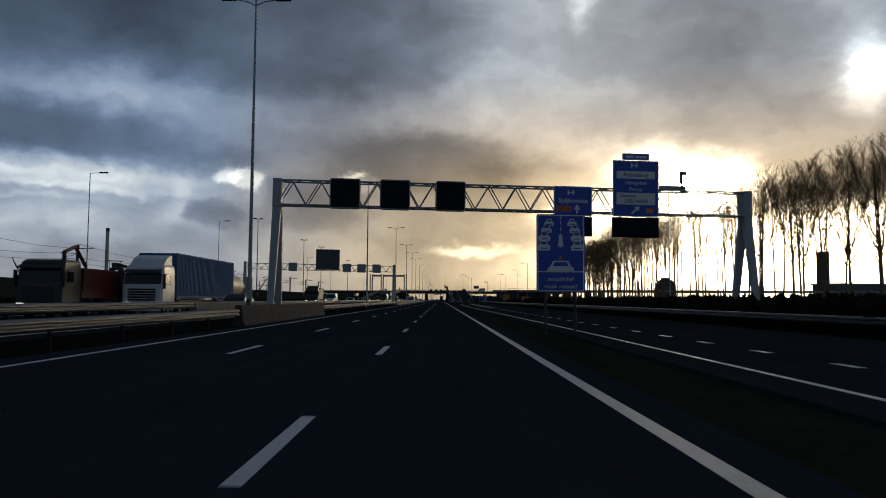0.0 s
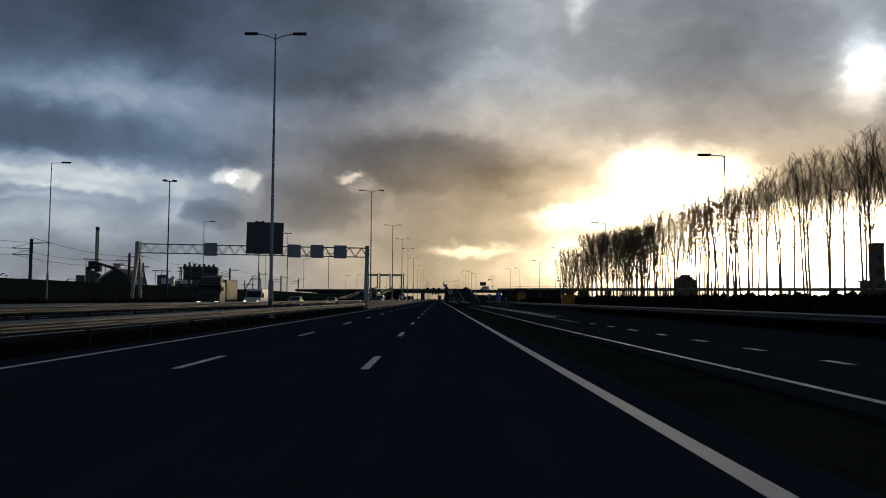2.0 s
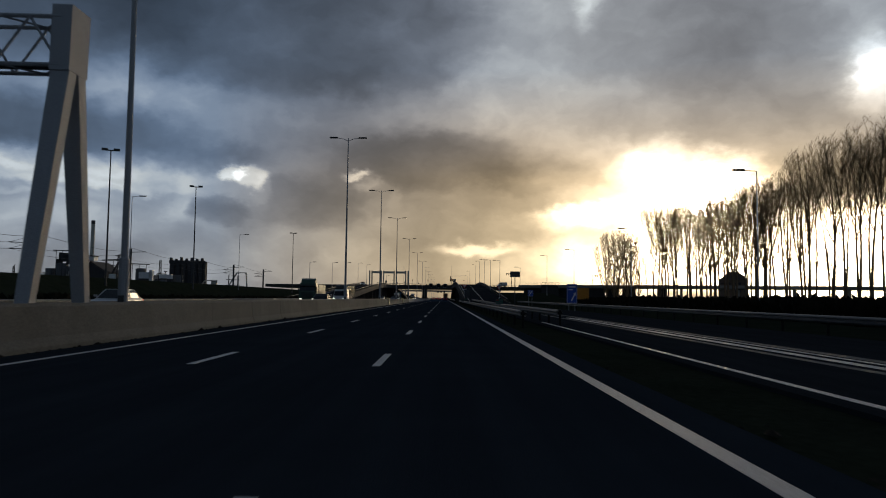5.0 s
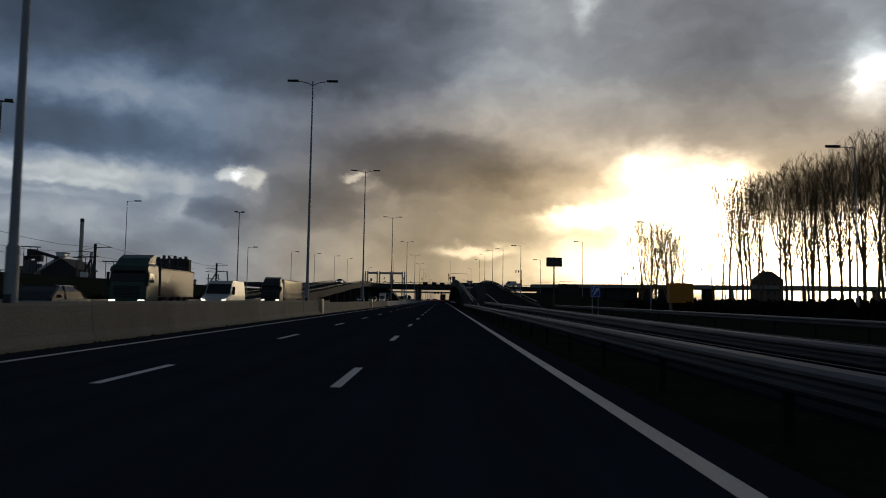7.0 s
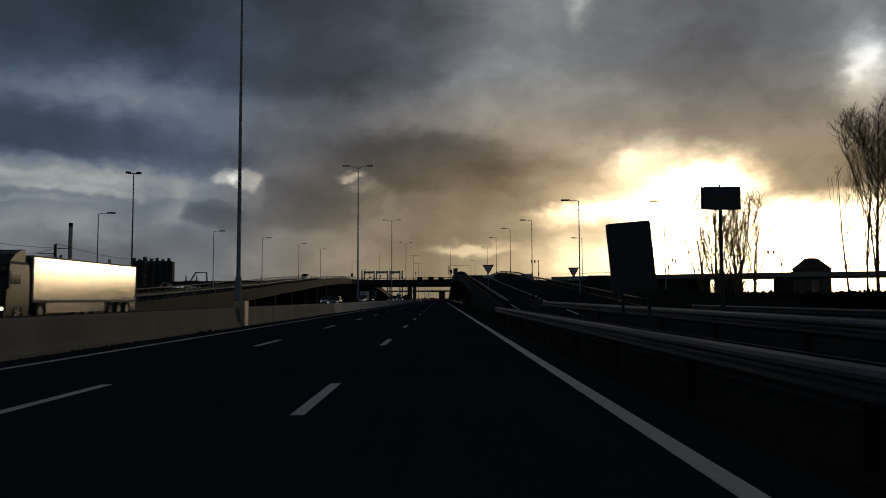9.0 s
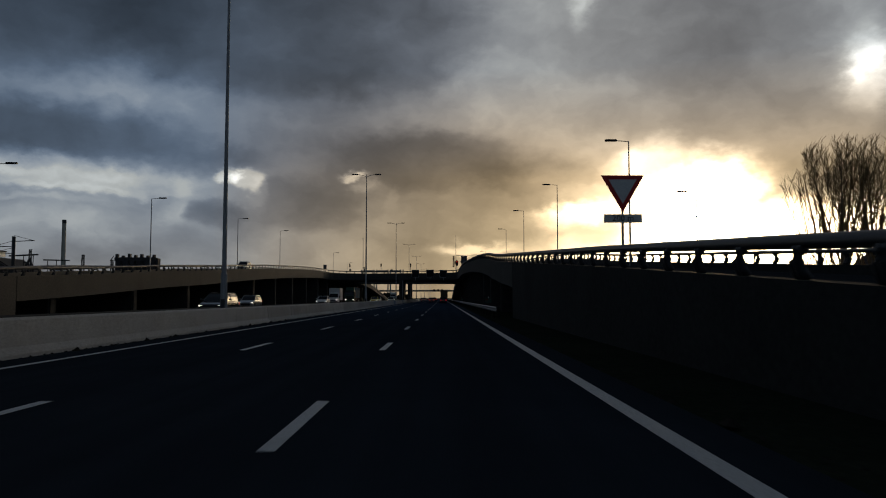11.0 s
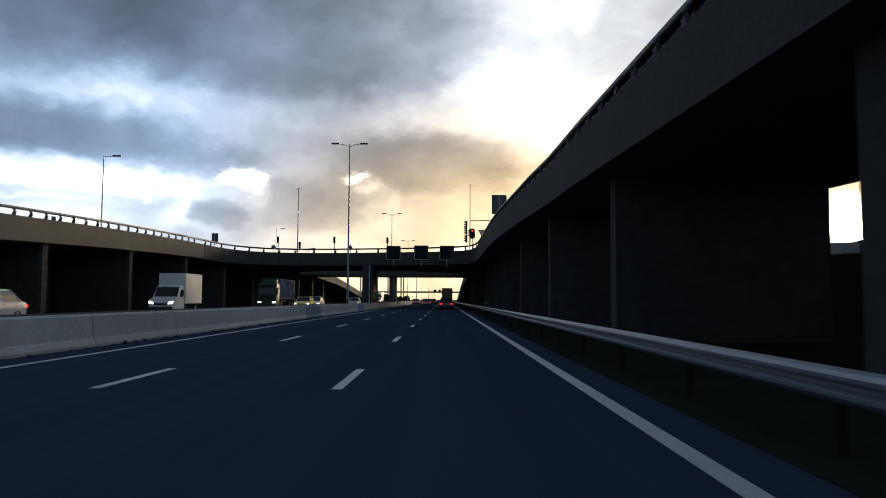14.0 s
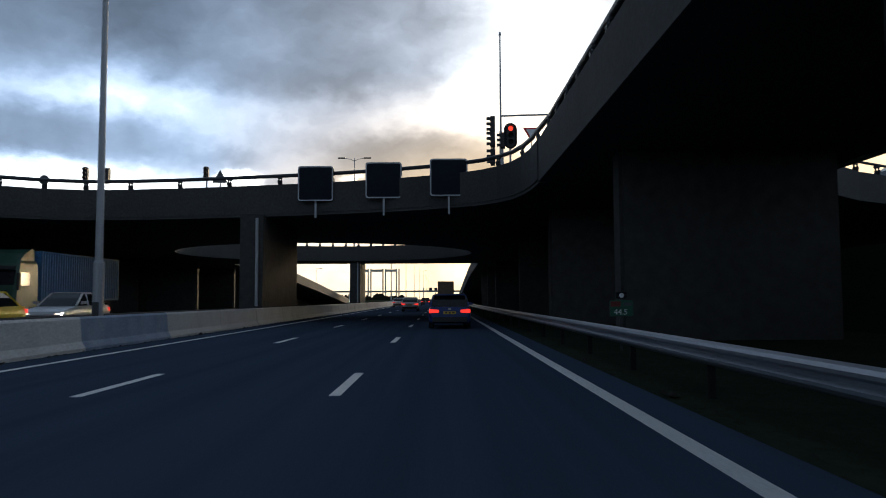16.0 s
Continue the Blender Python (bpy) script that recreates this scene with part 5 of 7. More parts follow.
        loft(bm, [[(s * x, y, z) for x, z in ((w * 0.5, belt * 0.74), (w * 0.955, belt * 0.72), (w * 0.95, belt * 0.9), (w * 0.5, belt * 0.87))] for y in (r - 0.015, r + 0.3)])
        part("tail_light", bm, LAMP_RED, top, "lit red tail light")
        bm = bmesh.new()
        loft(bm, [[(s * x, y, z) for x, z in ((w * 0.5, belt * 0.56), (w * 0.88, belt * 0.58), (w * 0.9, belt * 0.72), (w * 0.55, belt * 0.66))] for y in (f - 0.35, f - 0.02)])
        part("headlight", bm, LAMP_WHITE if lit == "front" else LAMP_OFF, top, "lit headlight" if lit == "front" else "")
        bm = bmesh.new()
        loft(bm, [[(s * (w + x), f - 1.45 + y, belt + 0.05 + z) for x, z in ((0.0, 0.0), (0.2, 0.02), (0.2, 0.13), (0.02, 0.12))] for y in (0, 0.09)])
        part("mirror", bm, mat, top)
    bm = bmesh.new()
    box(bm, -w * 0.8, w * 0.8, r - 0.02, r + 0.1, 0.3, 0.5)
    part("rear_bumper", bm, BLACK_PLASTIC, top)
    bm = bmesh.new()
    prism(bm, rounded(w * 1.1, 0.24, 0.06, 2, 0, 0.42), f - 0.06, f + 0.01)
    part("grille", bm, BLACK_PLASTIC, top)
    bm = bmesh.new()
    box(bm, -0.26, 0.26, r - 0.035, r - 0.02, 0.62, 0.73)
    plate = part("number_plate", bm, YELLOW_PLATE, top, "yellow plate with dark bars")
    bm = bmesh.new()
    for k in range(3):
        box(bm, -0.2 + k * 0.15, -0.1 + k * 0.15, r - 0.039, r - 0.034, 0.645, 0.705)
    part("bars", bm, BLACK_PLASTIC, plate)
    bm = bmesh.new()
    box(bm, -0.06, 0.06, r - 0.03, r - 0.01, belt * 0.86, belt * 0.95)
    part("badge", bm, RIM, top)
    for x in (-1, 1):
        for y in (r + 0.85, f - 0.85):
            wheel(top, x * (w - 0.12), y, 0.33, 0.22)
    return top


def cab(top, paint, y0, width=2.5, z=3.3, lit=True, deflector=True):
    """A lorry's cab whose face is at y0, looking along -y."""
    w = width / 2
    bm = bmesh.new()
    rows = [(0.35, 0.05, 0.96), (0.9, 0.0, 0.99), (1.5, 0.0, 1.0), (1.95, 0.03, 1.0), (z - 0.5, 0.22, 0.98), (z - 0.15, 0.38, 0.95), (z, 0.6, 0.88)]
    loft(bm, [[(-w * k, y0 + d + 0.12, h), (-w * k + 0.14, y0 + d, h), (w * k - 0.14, y0 + d, h), (w * k, y0 + d + 0.12, h), (w * k, y0 + 2.2, h), (-w * k, y0 + 2.2, h)] for h, d, k in rows])
    body = part("cab", bm, PAINTS[paint], top)
    bm = bmesh.new()
    loft(bm, [[(-w * 0.9, y0 + d - 0.015, h), (w * 0.9, y0 + d - 0.015, h), (w * 0.9, y0 + d + 0.1, h), (-w * 0.9, y0 + d + 0.1, h)] for h, d in ((1.98, 0.03), (z - 0.55, 0.2))])
    part("windscreen", bm, GLASS_DARK, body, "dark windscreen")
    for s in (-1, 1):
        bm = bmesh.new()
        box(bm, s * w - 0.012, s * w + 0.012, y0 + 0.45, y0 + 1.35, 1.95, z - 0.65)
        part("side_window", bm, GLASS_DARK, body)
        bm = bmesh.new()
        box(bm, s * (w + 0.08) - 0.06, s * (w + 0.08) + 0.06, y0 + 0.05, y0 + 0.25, 1.7, 2.6)
        part("mirror", bm, BLACK_PLASTIC, body)
        bm = bmesh.new()
        prism(bm, rounded(0.42, 0.2, 0.06, 2, s * w * 0.76, 0.72), y0 - 0.03, y0 + 0.1)
        part("headlight", bm, LAMP_WHITE if lit else LAMP_OFF, body, "lit headlight")
    bm = bmesh.new()
    for k in range(5):
        box(bm, -w * 0.68, w * 0.68, y0 - 0.03, y0 + 0.05, 0.95 + 0.16 * k, 1.06 + 0.16 * k)
    part("grille", bm, BLACK_PLASTIC, body)
    bm = bmesh.new()
    box(bm, -w * 0.98, w * 0.98, y0 - 0.06, y0 + 0.3, 0.32, 0.6)
    part("bumper", bm, BLACK_PLASTIC if paint == "dark" else PAINTS[paint], body)
    bm = bmesh.new()
    loft(bm, [[(-w * 0.92, y, h), (w * 0.92, y, h), (w * 0.92, y + 0.03, h + 0.05), (-w * 0.92, y + 0.03, h + 0.05)] for y, h in ((y0 - 0.1, z - 0.5), (y0 + 0.2, z - 0.35))])
    part("sun_visor", bm, BLACK_PLASTIC, body)
    if deflector:
        bm = bmesh.new()
        loft(bm, [[(-w * 0.85, y0 + a, h), (w * 0.85, y0 + a, h), (w * 0.85, y0 + 2.1, h), (-w * 0.85, y0 + 2.1, h)] for h, a in ((z - 0.02, 0.65), (z + 0.4, 1.2), (z + 0.65, 1.8))])
        part("roof_fairing", bm, PAINTS[paint], body)


def chassis(top, y0, y1, axles, width=2.5):
    bm = bmesh.new()
    for s in (-1, 1):
        box(bm, s * 0.42 - 0.05, s * 0.42 + 0.05, y0, y1, 0.75, 1.0)
    for y in axles:
        box(bm, -width * 0.4, width * 0.4, y - 0.06, y + 0.06, 0.44, 0.58)
    part("chassis", bm, BLACK_PLASTIC, top)
    for y in axles:
        for s in (-1, 1):
            wheel(top, s * (width / 2 - 0.18), y, 0.5, 0.32)


def ribbed_box(bm, w, y0, y1, z0, z1, pitch, depth):
    """A container's shell with upright ribs along its sides and a plain roof."""
    n = int((y1 - y0) / pitch)
    pts = []
    for k in range(n):
        y = y0 + k * pitch
        pts += [(y, 0), (y + pitch * 0.3, 0), (y + pitch * 0.5, depth), (y + pitch * 0.8, depth)]
    pts.append((y1, 0))
    for s in (-1, 1):
        a = [bm.verts.new((s * (w - d), y, z0 + 0.12)) for y, d in pts]
        b = [bm.verts.new((s * (w - d), y, z1 - 0.1)) for y, d in pts]
        for i in range(len(pts) - 1):
            bm.faces.new((a[i], a[i + 1], b[i + 1], b[i]))
    box(bm, -w - 0.01, w + 0.01, y0, y1, z1 - 0.1, z1)
    box(bm, -w - 0.01, w + 0.01, y0, y1, z0, z0 + 0.12)
    for y in (y0, y1 - 0.1):
        box(bm, -w - 0.01, w + 0.01, y, y + 0.1, z0 + 0.12, z1 - 0.1)


def lorry(m, paint, label, kind_of, length, z_box=4.0, box_paint=None, cab_z=3.3):
    top = thing("lorry", m, label, "lorry")
    cab(top, paint, 0.0, z=cab_z, deflector=kind_of != "tipper")
    chassis(top, 0.5, 2.6 + length, [1.2, 3.4] + [2.4 + length - d for d in (1.2, 2.5, 3.8)])
    w, y0, y1 = 1.25, 2.55, 2.55 + length
    if kind_of == "container":
        bm = bmesh.new()
        ribbed_box(bm, w, y0, y1, 1.15, z_box, 0.28, 0.05)
        part("container", bm, PAINTS[box_paint], top, "ribbed blue steel container")
    elif kind_of == "box":
        bm = bmesh.new()
        box(bm, -w, w, y0, y1, 1.05, z_box)
        shell = part("box_body", bm, PAINTS[box_paint] if box_paint else BOX_WHITE, top, "" if box_paint else "pale glossy box body", bevel=0.05)
        bm = bmesh.new()
        for s in (-1, 1):
            box(bm, s * (w + 0.012) - 0.012, s * (w + 0.012) + 0.012, y0 + 0.05, y1 - 0.05, 1.0, 1.12)
            box(bm, s * (w + 0.012) - 0.012, s * (w + 0.012) + 0.012, y0 + 0.05, y1 - 0.05, z_box - 0.1, z_box - 0.02)
            for k in (0, 4):
                y = y0 + 0.02 + (y1 - y0 - 0.06) * k / 4
                box(bm, s * (w + 0.006) - 0.006, s * (w + 0.006) + 0.006, y, y + 0.025, 1.12, z_box - 0.1)
        part("edge_trim", bm, GALV, shell)
        for s in (-1, 1):
            part("side_guard", slab(s * 1.15 - 0.02, s * 1.15 + 0.02, y0 + 1.4, y1 - 4.4 if length > 7 else y0 + 1.8, 0.45, 0.95), GALV, top)
            if not box_paint and length > 7:
                for ya, yb in ((y0 + 1.4, y1 - 4.9), (y1 - 1.0, y1 - 0.1)):
                    part("side_skirt", slab(s * (w - 0.03) - 0.015, s * (w - 0.03) + 0.015, ya, yb, 0.42, 0.99), BOX_WHITE, top, "pale side skirt")
    elif kind_of == "tank":
        bm = bmesh.new()
        loft(bm, [[(k * 1.2 * math.cos(a), y, 2.4 + k * 1.2 * math.sin(a)) for a in [2 * math.pi * i / 24 for i in range(24)]] for y, k in ((y0, 0.7), (y0 + 0.25, 0.95), (y0 + 0.7, 1.0), (y1 - 0.7, 1.0), (y1 - 0.25, 0.95), (y1, 0.7))])
        part("tank", bm, PAINTS[box_paint], top, "cream round tank", smooth=True)
        bm = bmesh.new()
        for y in (y0 + 2.5, y0 + length / 2, y1 - 2.5):
            tube(bm, (0, y, 3.5), (0, y, 3.75), 0.28, seg=12)
        box(bm, -0.3, 0.3, y0 + 1, y1 - 1, 3.55, 3.6)
        part("walkway", bm, GALV, top)
    elif kind_of == "tipper":
        bm = bmesh.new()
        loft(bm, [[(-w * k, y0, z), (w * k, y0, z), (w * k, y1, z), (-w * k, y1, z)] for z, k in ((1.1, 0.9), (2.7, 1.0), (2.8, 1.0))])
        part("tipper_body", bm, PAINTS["red"], top, "dark red open body")
        bm = bmesh.new()
        pipe(bm, [(0.2, y0 - 0.2, 2.6), (0.2, y0 - 0.3, 3.7), (0.1, y0 + 1.2, 4.1), (0.0, y0 + 2.8, 3.0)], 0.12, 6)
        part("loader_arm", bm, PAINTS["red"], top)
    return top


def van(m, paint, label, box_body=False):
    top = thing("van", m, label, "van")
    w, h, n = 0.99, 2.3, 5.2
    bm = bmesh.new()
    rows = [(0.0, 0.9, 0.35, 0.85), (0.25, 0.98, 0.28, 1.05), (0.95, 1.0, 0.25, 1.25), (1.6, 1.0, 0.25, 2.05), (1.95, 1.0, 0.25, h if not box_body else 2.2), (2.3, 1.0, 0.25, h if not box_body else 2.25), (n - 0.1, 1.0, 0.3, h if not box_body else 2.2), (n, 0.96, 0.35, h - 0.08 if not box_body else 2.1)]
    if box_body:
        rows = rows[:6]
    loft(bm, [[(-w * k, y, zb), (w * k, y, zb), (w * k, y, min(zt, 1.2)), (w * k * (0.98 if zt < 1.3 else 0.9), y, zt), (-w * k * (0.98 if zt < 1.3 else 0.9), y, zt), (-w * k, y, min(zt, 1.2))] for y, k, zb, zt in rows])
    body = part("body", bm, PAINTS[paint], top)
    bm = bmesh.new()
    loft(bm, [[(-w * 0.86 * k, y, z), (w * 0.86 * k, y, z), (w * 0.86 * k, y + 0.1, z - 0.04), (-w * 0.86 * k, y + 0.1, z - 0.04)] for y, z, k in ((0.98, 1.3, 1.05), (1.58, 2.05, 1.0))])
    part("windscreen", bm, GLASS_DARK, body, "dark windscreen")
    for s in (-1, 1):
        bm = bmesh.new()
        prism_pts = [(s * w * 0.97, y, z) for y, z in ((1.35, 1.3), (2.2, 1.3), (2.2, 1.85), (1.7, 1.85))]
        loft(bm, [prism_pts, [(x + s * 0.02, y, z) for x, y, z in prism_pts]])
        part("side_window", bm, GLASS_DARK, body)
        bm = bmesh.new()
        loft(bm, [[(s * x, y, z) for x, z in ((0.55, 0.72), (0.9, 0.75), (0.92, 0.95), (0.62, 0.88))] for y in (-0.01, 0.3)])
        part("headlight", bm, LAMP_WHITE, body, "lit headlight")
        bm = bmesh.new()
        box(bm, s * (w + 0.1) - 0.09, s * (w + 0.1) + 0.09, 1.3, 1.42, 1.25, 1.6)
        part("mirror", bm, BLACK_PLASTIC, body)
    bm = bmesh.new()
    box(bm, -0.5, 0.5, -0.02, 0.1, 0.62, 0.78), box(bm, -0.9, 0.9, -0.03, 0.2, 0.3, 0.5)
    part("grille", bm, BLACK_PLASTIC, body)
    if box_body:
        bm = bmesh.new()
        box(bm, -1.08, 1.08, 2.35, 6.4, 0.75, 3.15)
        part("box_body", bm, PAINTS["white"], top, "white box body", bevel=0.04)
    for y in (0.95, 4.2 if not box_body else 5.2):
        for s in (-1, 1):
            wheel(top, s * 0.86, y, 0.36, 0.24)
    return top


# the car ahead, and those further on
car("car", pose(0.36, 527.9, 0.0), "navy", "dark blue estate car with lit red tail lights, driving ahead", 4.6, 1.8, 1.46, True, "none")
car("car", pose(-3.1, 572, 0.0), "silver", "silver hatchback far ahead in the middle lane", 4.1, 1.75, 1.45, False, "none")
car("car", pose(-2.9, 640, 0.0), "black", "black car far ahead in the middle lane", 4.3, 1.8, 1.48, True, "none")
car("car", pose(-6.4, 610, 0.0), "white", "small white car far ahead in the outer lane", 4.2, 1.78, 1.45, False, "none")
far_lorry = thing("lorry", pose(0.8, 612, 0.0), "dark brown box lorry far ahead in the inner lane", "lorry")
bm = bmesh.new()
box(bm, -1.27, 1.27, 0, 13.0, 1.1, 4.0)
part("box_body", bm, BRICK_WALL, far_lorry, "dark brown rear", bevel=0.05)
chassis(far_lorry, 0.2, 15, [1.5, 2.8, 4.1, 13.8])
bm = bmesh.new()
box(bm, -1.2, 1.2, -0.05, 0.1, 0.9, 1.05)
part("rear_beam", bm, LAMP_BRAKE, far_lorry)
bm = bmesh.new()
loft(bm, [[(-1.2, 13.3, z), (1.2, 13.3, z), (1.2, 15.3 - d, z), (-1.2, 15.3 - d, z)] for z, d in ((0.6, 0.0), (2.0, 0.05), (3.5, 0.5))])
part("cab", bm, PAINTS["dark"], far_lorry)

# oncoming traffic on the opposite carriageway
ZO = 0.1
lorry(pose(-21.6, 35.5, ZO), "dark", "dark lorry with red loader body and lit headlights", "tipper", 7.0, cab_z=3.2)
lorry(pose(-18.4, 41.5, ZO), "white", "white lorry carrying a ribbed blue container", "container", 13.4, 4.05, "blue", 3.2)
lorry(pose(-22.2, 62.0, ZO), "white", "white lorry pulling a cream round tank", "tank", 11.5, box_paint="cream", cab_z=3.25)
car("car", pose(-14.3, 48.0, ZO, 0, 0, 180), "silver", "pale silver car with lit headlights, oncoming", 4.3, 1.78, 1.46)
lorry(pose(-24.6, 139.0, ZO), "dark", "dark short lorry with a dark body, oncoming on the far lane", "box", 4.5, 3.2, box_paint="dark", cab_z=3.0)
van(pose(-22.7, 150.0, ZO), "white", "white panel van with bright flank, oncoming on the far lane")
car("car", pose(-20.2, 165.0, ZO, 0, 0, 180), "white", "white hatchback with lit headlights, oncoming", 4.1, 1.75, 1.46)
car("car", pose(-20.0, 200.0, ZO, 0, 0, 180), "silver", "silver hatchback, oncoming on the far lane", 4.1, 1.75, 1.45)
car("car", pose(-15.0, 246.0, ZO, 0, 0, 180), "black", "dark car with lit headlights, oncoming", 4.4, 1.8, 1.46)
van(pose(-16.7, 273.0, ZO), "white", "white high-roofed van, oncoming behind the barrier")
lorry(pose(-20.6, 267.0, ZO), "green", "green and white cabbed lorry with a low dark box body, oncoming", "box", 7.0, 3.0, box_paint="dark", cab_z=3.2)
lorry(pose(-22.5, 317.0, ZO), "dark", "dark-cabbed lorry with a long glossy white box body", "box", 13.4, 3.5, cab_z=3.1)
car("car", pose(-16.2, 397.0, ZO, 0, 0, 180), "black", "dark estate car beside the concrete barrier", 4.5, 1.82, 1.5, True)
car("car", pose(-22.8, 432.0, ZO, 0, 0, 180), "silver", "silver estate car behind the pale barrier, oncoming", 4.6, 1.82, 1.5, True)
car("car", pose(-19.3, 465.0, ZO, 0, 0, 180), "white", "white car with lit headlights near the mast", 4.2, 1.78, 1.52)
van(pose(-21.5, 491.0, ZO), "white", "white box van with a high square body", True)
lorry(pose(-23.4, 533.5, ZO), "green", "dark green lorry with a blue container under the bridge", "container", 10.0, 3.9, "blue", 3.3)
car("car", pose(-15.8, 519.5, ZO, 0, 0, 180), "yellow", "yellow car beside the lorry under the bridge", 4.1, 1.75, 1.5)
car("car", pose(-15.7, 526.0, ZO, 0, 0, 180), "silver", "pale silver car following the yellow one under the bridge", 4.2, 1.76, 1.5)
car("car", pose(-34.4, 473.0, lerp_table(TOP_L, 473) - 0.34, 0, 0, 180), "white", "white car driving on the entry flyover", 4.3, 1.8, 1.6, True)
van(pose(27.0, 541.0, DECK - 0.34, 0, 0, -75), "white", "white delivery van crossing on the ring bridge")
car("car", pose(-14.4, 556.0, ZO, 0, 0, 180), "white", "white car beyond the bridge", 4.1, 1.75, 1.45)
lorry(pose(-22.5, 690.0, ZO), "white", "pale lorry beyond the bridges", "box", 9.0, 3.8, cab_z=3.2)

# ------------------------------------------------------------------ bare poplars
def grow(seed, height, spread, leaders, boughs, twigs, fork, bare, thick, stout):
    """Vertices and faces of a trunk, and of the rising leaders with boughs and twigs that fill a rounded crown."""
    rnd = random.Random(seed)
    trunk, crown = ([], []), ([], [])

    def stick(store, pts, radii, seg):
        vs, fs = store
        base = len(vs)
        for i, p in enumerate(pts):
            way = (pts[min(i + 1, len(pts) - 1)] - pts[max(i - 1, 0)]).normalized()
            side = way.cross(Vector((0.31, 0.95, 0.07))).normalized()
            up = side.cross(way)
            for k in range(seg):
                a = 2 * math.pi * k / seg
                vs.append(tuple(p + (side * math.cos(a) + up * math.sin(a)) * radii[i]))
        for i in range(len(pts) - 1):
            for k in range(seg):
                j = (k + 1) % seg
                fs.append((base + i * seg + k, base + i * seg + j, base + (i + 1) * seg + j, base + (i + 1) * seg + k))

    def twig(p, q, r):
        vs, fs = crown
        base = len(vs)
        side = (q - p).cross(Vector((0.31, 0.95, 0.07))).normalized() * r
        up = side.cross(q - p).normalized() * r
        vs.extend((tuple(p + side), tuple(p - side * 0.5 + up * 0.8), tuple(p - side * 0.5 - up * 0.8), tuple(q)))
        fs.extend(((base, base + 1, base + 3), (base + 1, base + 2, base + 3), (base + 2, base, base + 3)))

    # the crown's hull: an egg that is widest above its middle
    low = height * fork * 0.95
    mid = low + (height - low) * 0.66

    def room(p):
        """How far out of the crown's axis p lies, as a share of the hull."""
        v = (p.z - mid) / ((height - mid) if p.z > mid else (mid - low))
        return (p.x * p.x + p.y * p.y) / (spread * spread) + v * v

    lean = rnd.uniform(-0.06, 0.06), rnd.uniform(-0.05, 0.05)
    axis, radii = [], []
    steps = 12
    for i in range(steps + 1):
        f = i / steps
        axis.append(Vector((lean[0] * height * f * f + 0.28 * math.sin(f * 5 + seed), lean[1] * height * f * f + 0.16 * math.cos(f * 4 + seed * 2), height * 0.9 * f)))
        radii.append((1 - f) ** 0.9 * 0.0056 * stout * height + 0.03)
    stick(trunk, axis, radii, 7)

    def on_axis(f):
        i = min(int(f / 0.9 * steps), steps - 1)
        return axis[i].lerp(axis[i + 1], f / 0.9 * steps - i), radii[i]

    stems = []
    for n in range(leaders):
        f = fork + (0.66 - fork) * (n / leaders) ** 1.2 + rnd.uniform(-0.02, 0.02)
        p, r = on_axis(f)
        a = n * 2.4 + rnd.uniform(-0.4, 0.4)
        out = rnd.uniform(0.2, 1.0) ** 0.7 * spread
        way = Vector((math.cos(a), math.sin(a), 0))
        top = height * rnd.uniform(0.84, 0.97)
        end = Vector((way.x * out, way.y * out, top))
        for _ in range(12):
            if room(end) < 0.84:
                break
            end = Vector((end.x * 0.95, end.y * 0.95, mid + (end.z - mid) * 0.94))
        end.z = max(end.z, p.z + 2.5)
        pts, rr = [p], [r * 0.5]
        for k in range(1, 7):
            g = k / 6
            flat_share = g ** 0.68
            q = Vector((p.x + (end.x - p.x) * flat_share, p.y + (end.y - p.y) * flat_share, p.z + (end.z - p.z) * g))
            pts.append(q + Vector((rnd.uniform(-0.22, 0.22), rnd.uniform(-0.22, 0.22), 0)) * (1 if k < 6 else 0))
            rr.append(max(0.018, r * 0.42 * (1 - g * 0.93)))
        stick(crown, pts, rr, 4)
        stems.append((pts, a))
    stems.append((axis[int(steps * 0.25):], 0.0))
    for pts, a in stems:
        n = len(pts) - 1
        long = (pts[-1] - pts[0]).length
        for m in range(int(boughs * long / 12) + 3):
            g = rnd.uniform(0.1, 1.0) ** 0.75
            i = min(int(g * n), n - 1)
            q = pts[i].lerp(pts[i + 1], g * n - i)
            # few boughs low down, more and more towards the crown
            if rnd.random() > 0.22 + (q.z / height - bare) * 3.2:
                continue
            b = a + rnd.uniform(-3.1, 3.1)
            way = Vector((math.cos(b) * rnd.uniform(0.3, 0.75), math.sin(b) * rnd.uniform(0.3, 0.75), rnd.uniform(0.45, 1.0)))
            far = rnd.uniform(1.6, 3.8) * height / 34
            while far > 0.5 and room(q + way * far) > 0.92:
                far *= 0.8
            end = q + way * far
            bend = q.lerp(end, 0.5) + Vector((way.x * -0.08, way.y * -0.08, 0.04)) * far
            stick(crown, [q, bend, end], [0.026 * thick, 0.018 * thick, 0.008], 3)
            for _ in range(twigs):
                h = rnd.uniform(0.15, 1.0)
                s = q.lerp(bend, h * 2) if h < 0.5 else bend.lerp(end, h * 2 - 1)
                t = s + (way.normalized() * 0.7 + Vector((rnd.uniform(-0.6, 0.6), rnd.uniform(-0.6, 0.6), rnd.uniform(0.0, 0.5)))) * rnd.uniform(0.6, 1.5)
                if room(t) < 1.02:
                    twig(s, t, 0.013 * thick)
    return trunk, crown


def tree_meshes(seed, height, spread, leaders, boughs, twigs, fork, bare, thick=1.0, stout=1.0):
    out = []
    for (vs, fs), name, mat in zip(grow(seed, height, spread, leaders, boughs, twigs, fork, bare, thick, stout), ("trunk", "crown"), (BARK, TWIG)):
        me = bpy.data.meshes.new(name)
        me.from_pydata(vs, [], fs)
        me.materials.append(mat)
        out.append(me)
    return out


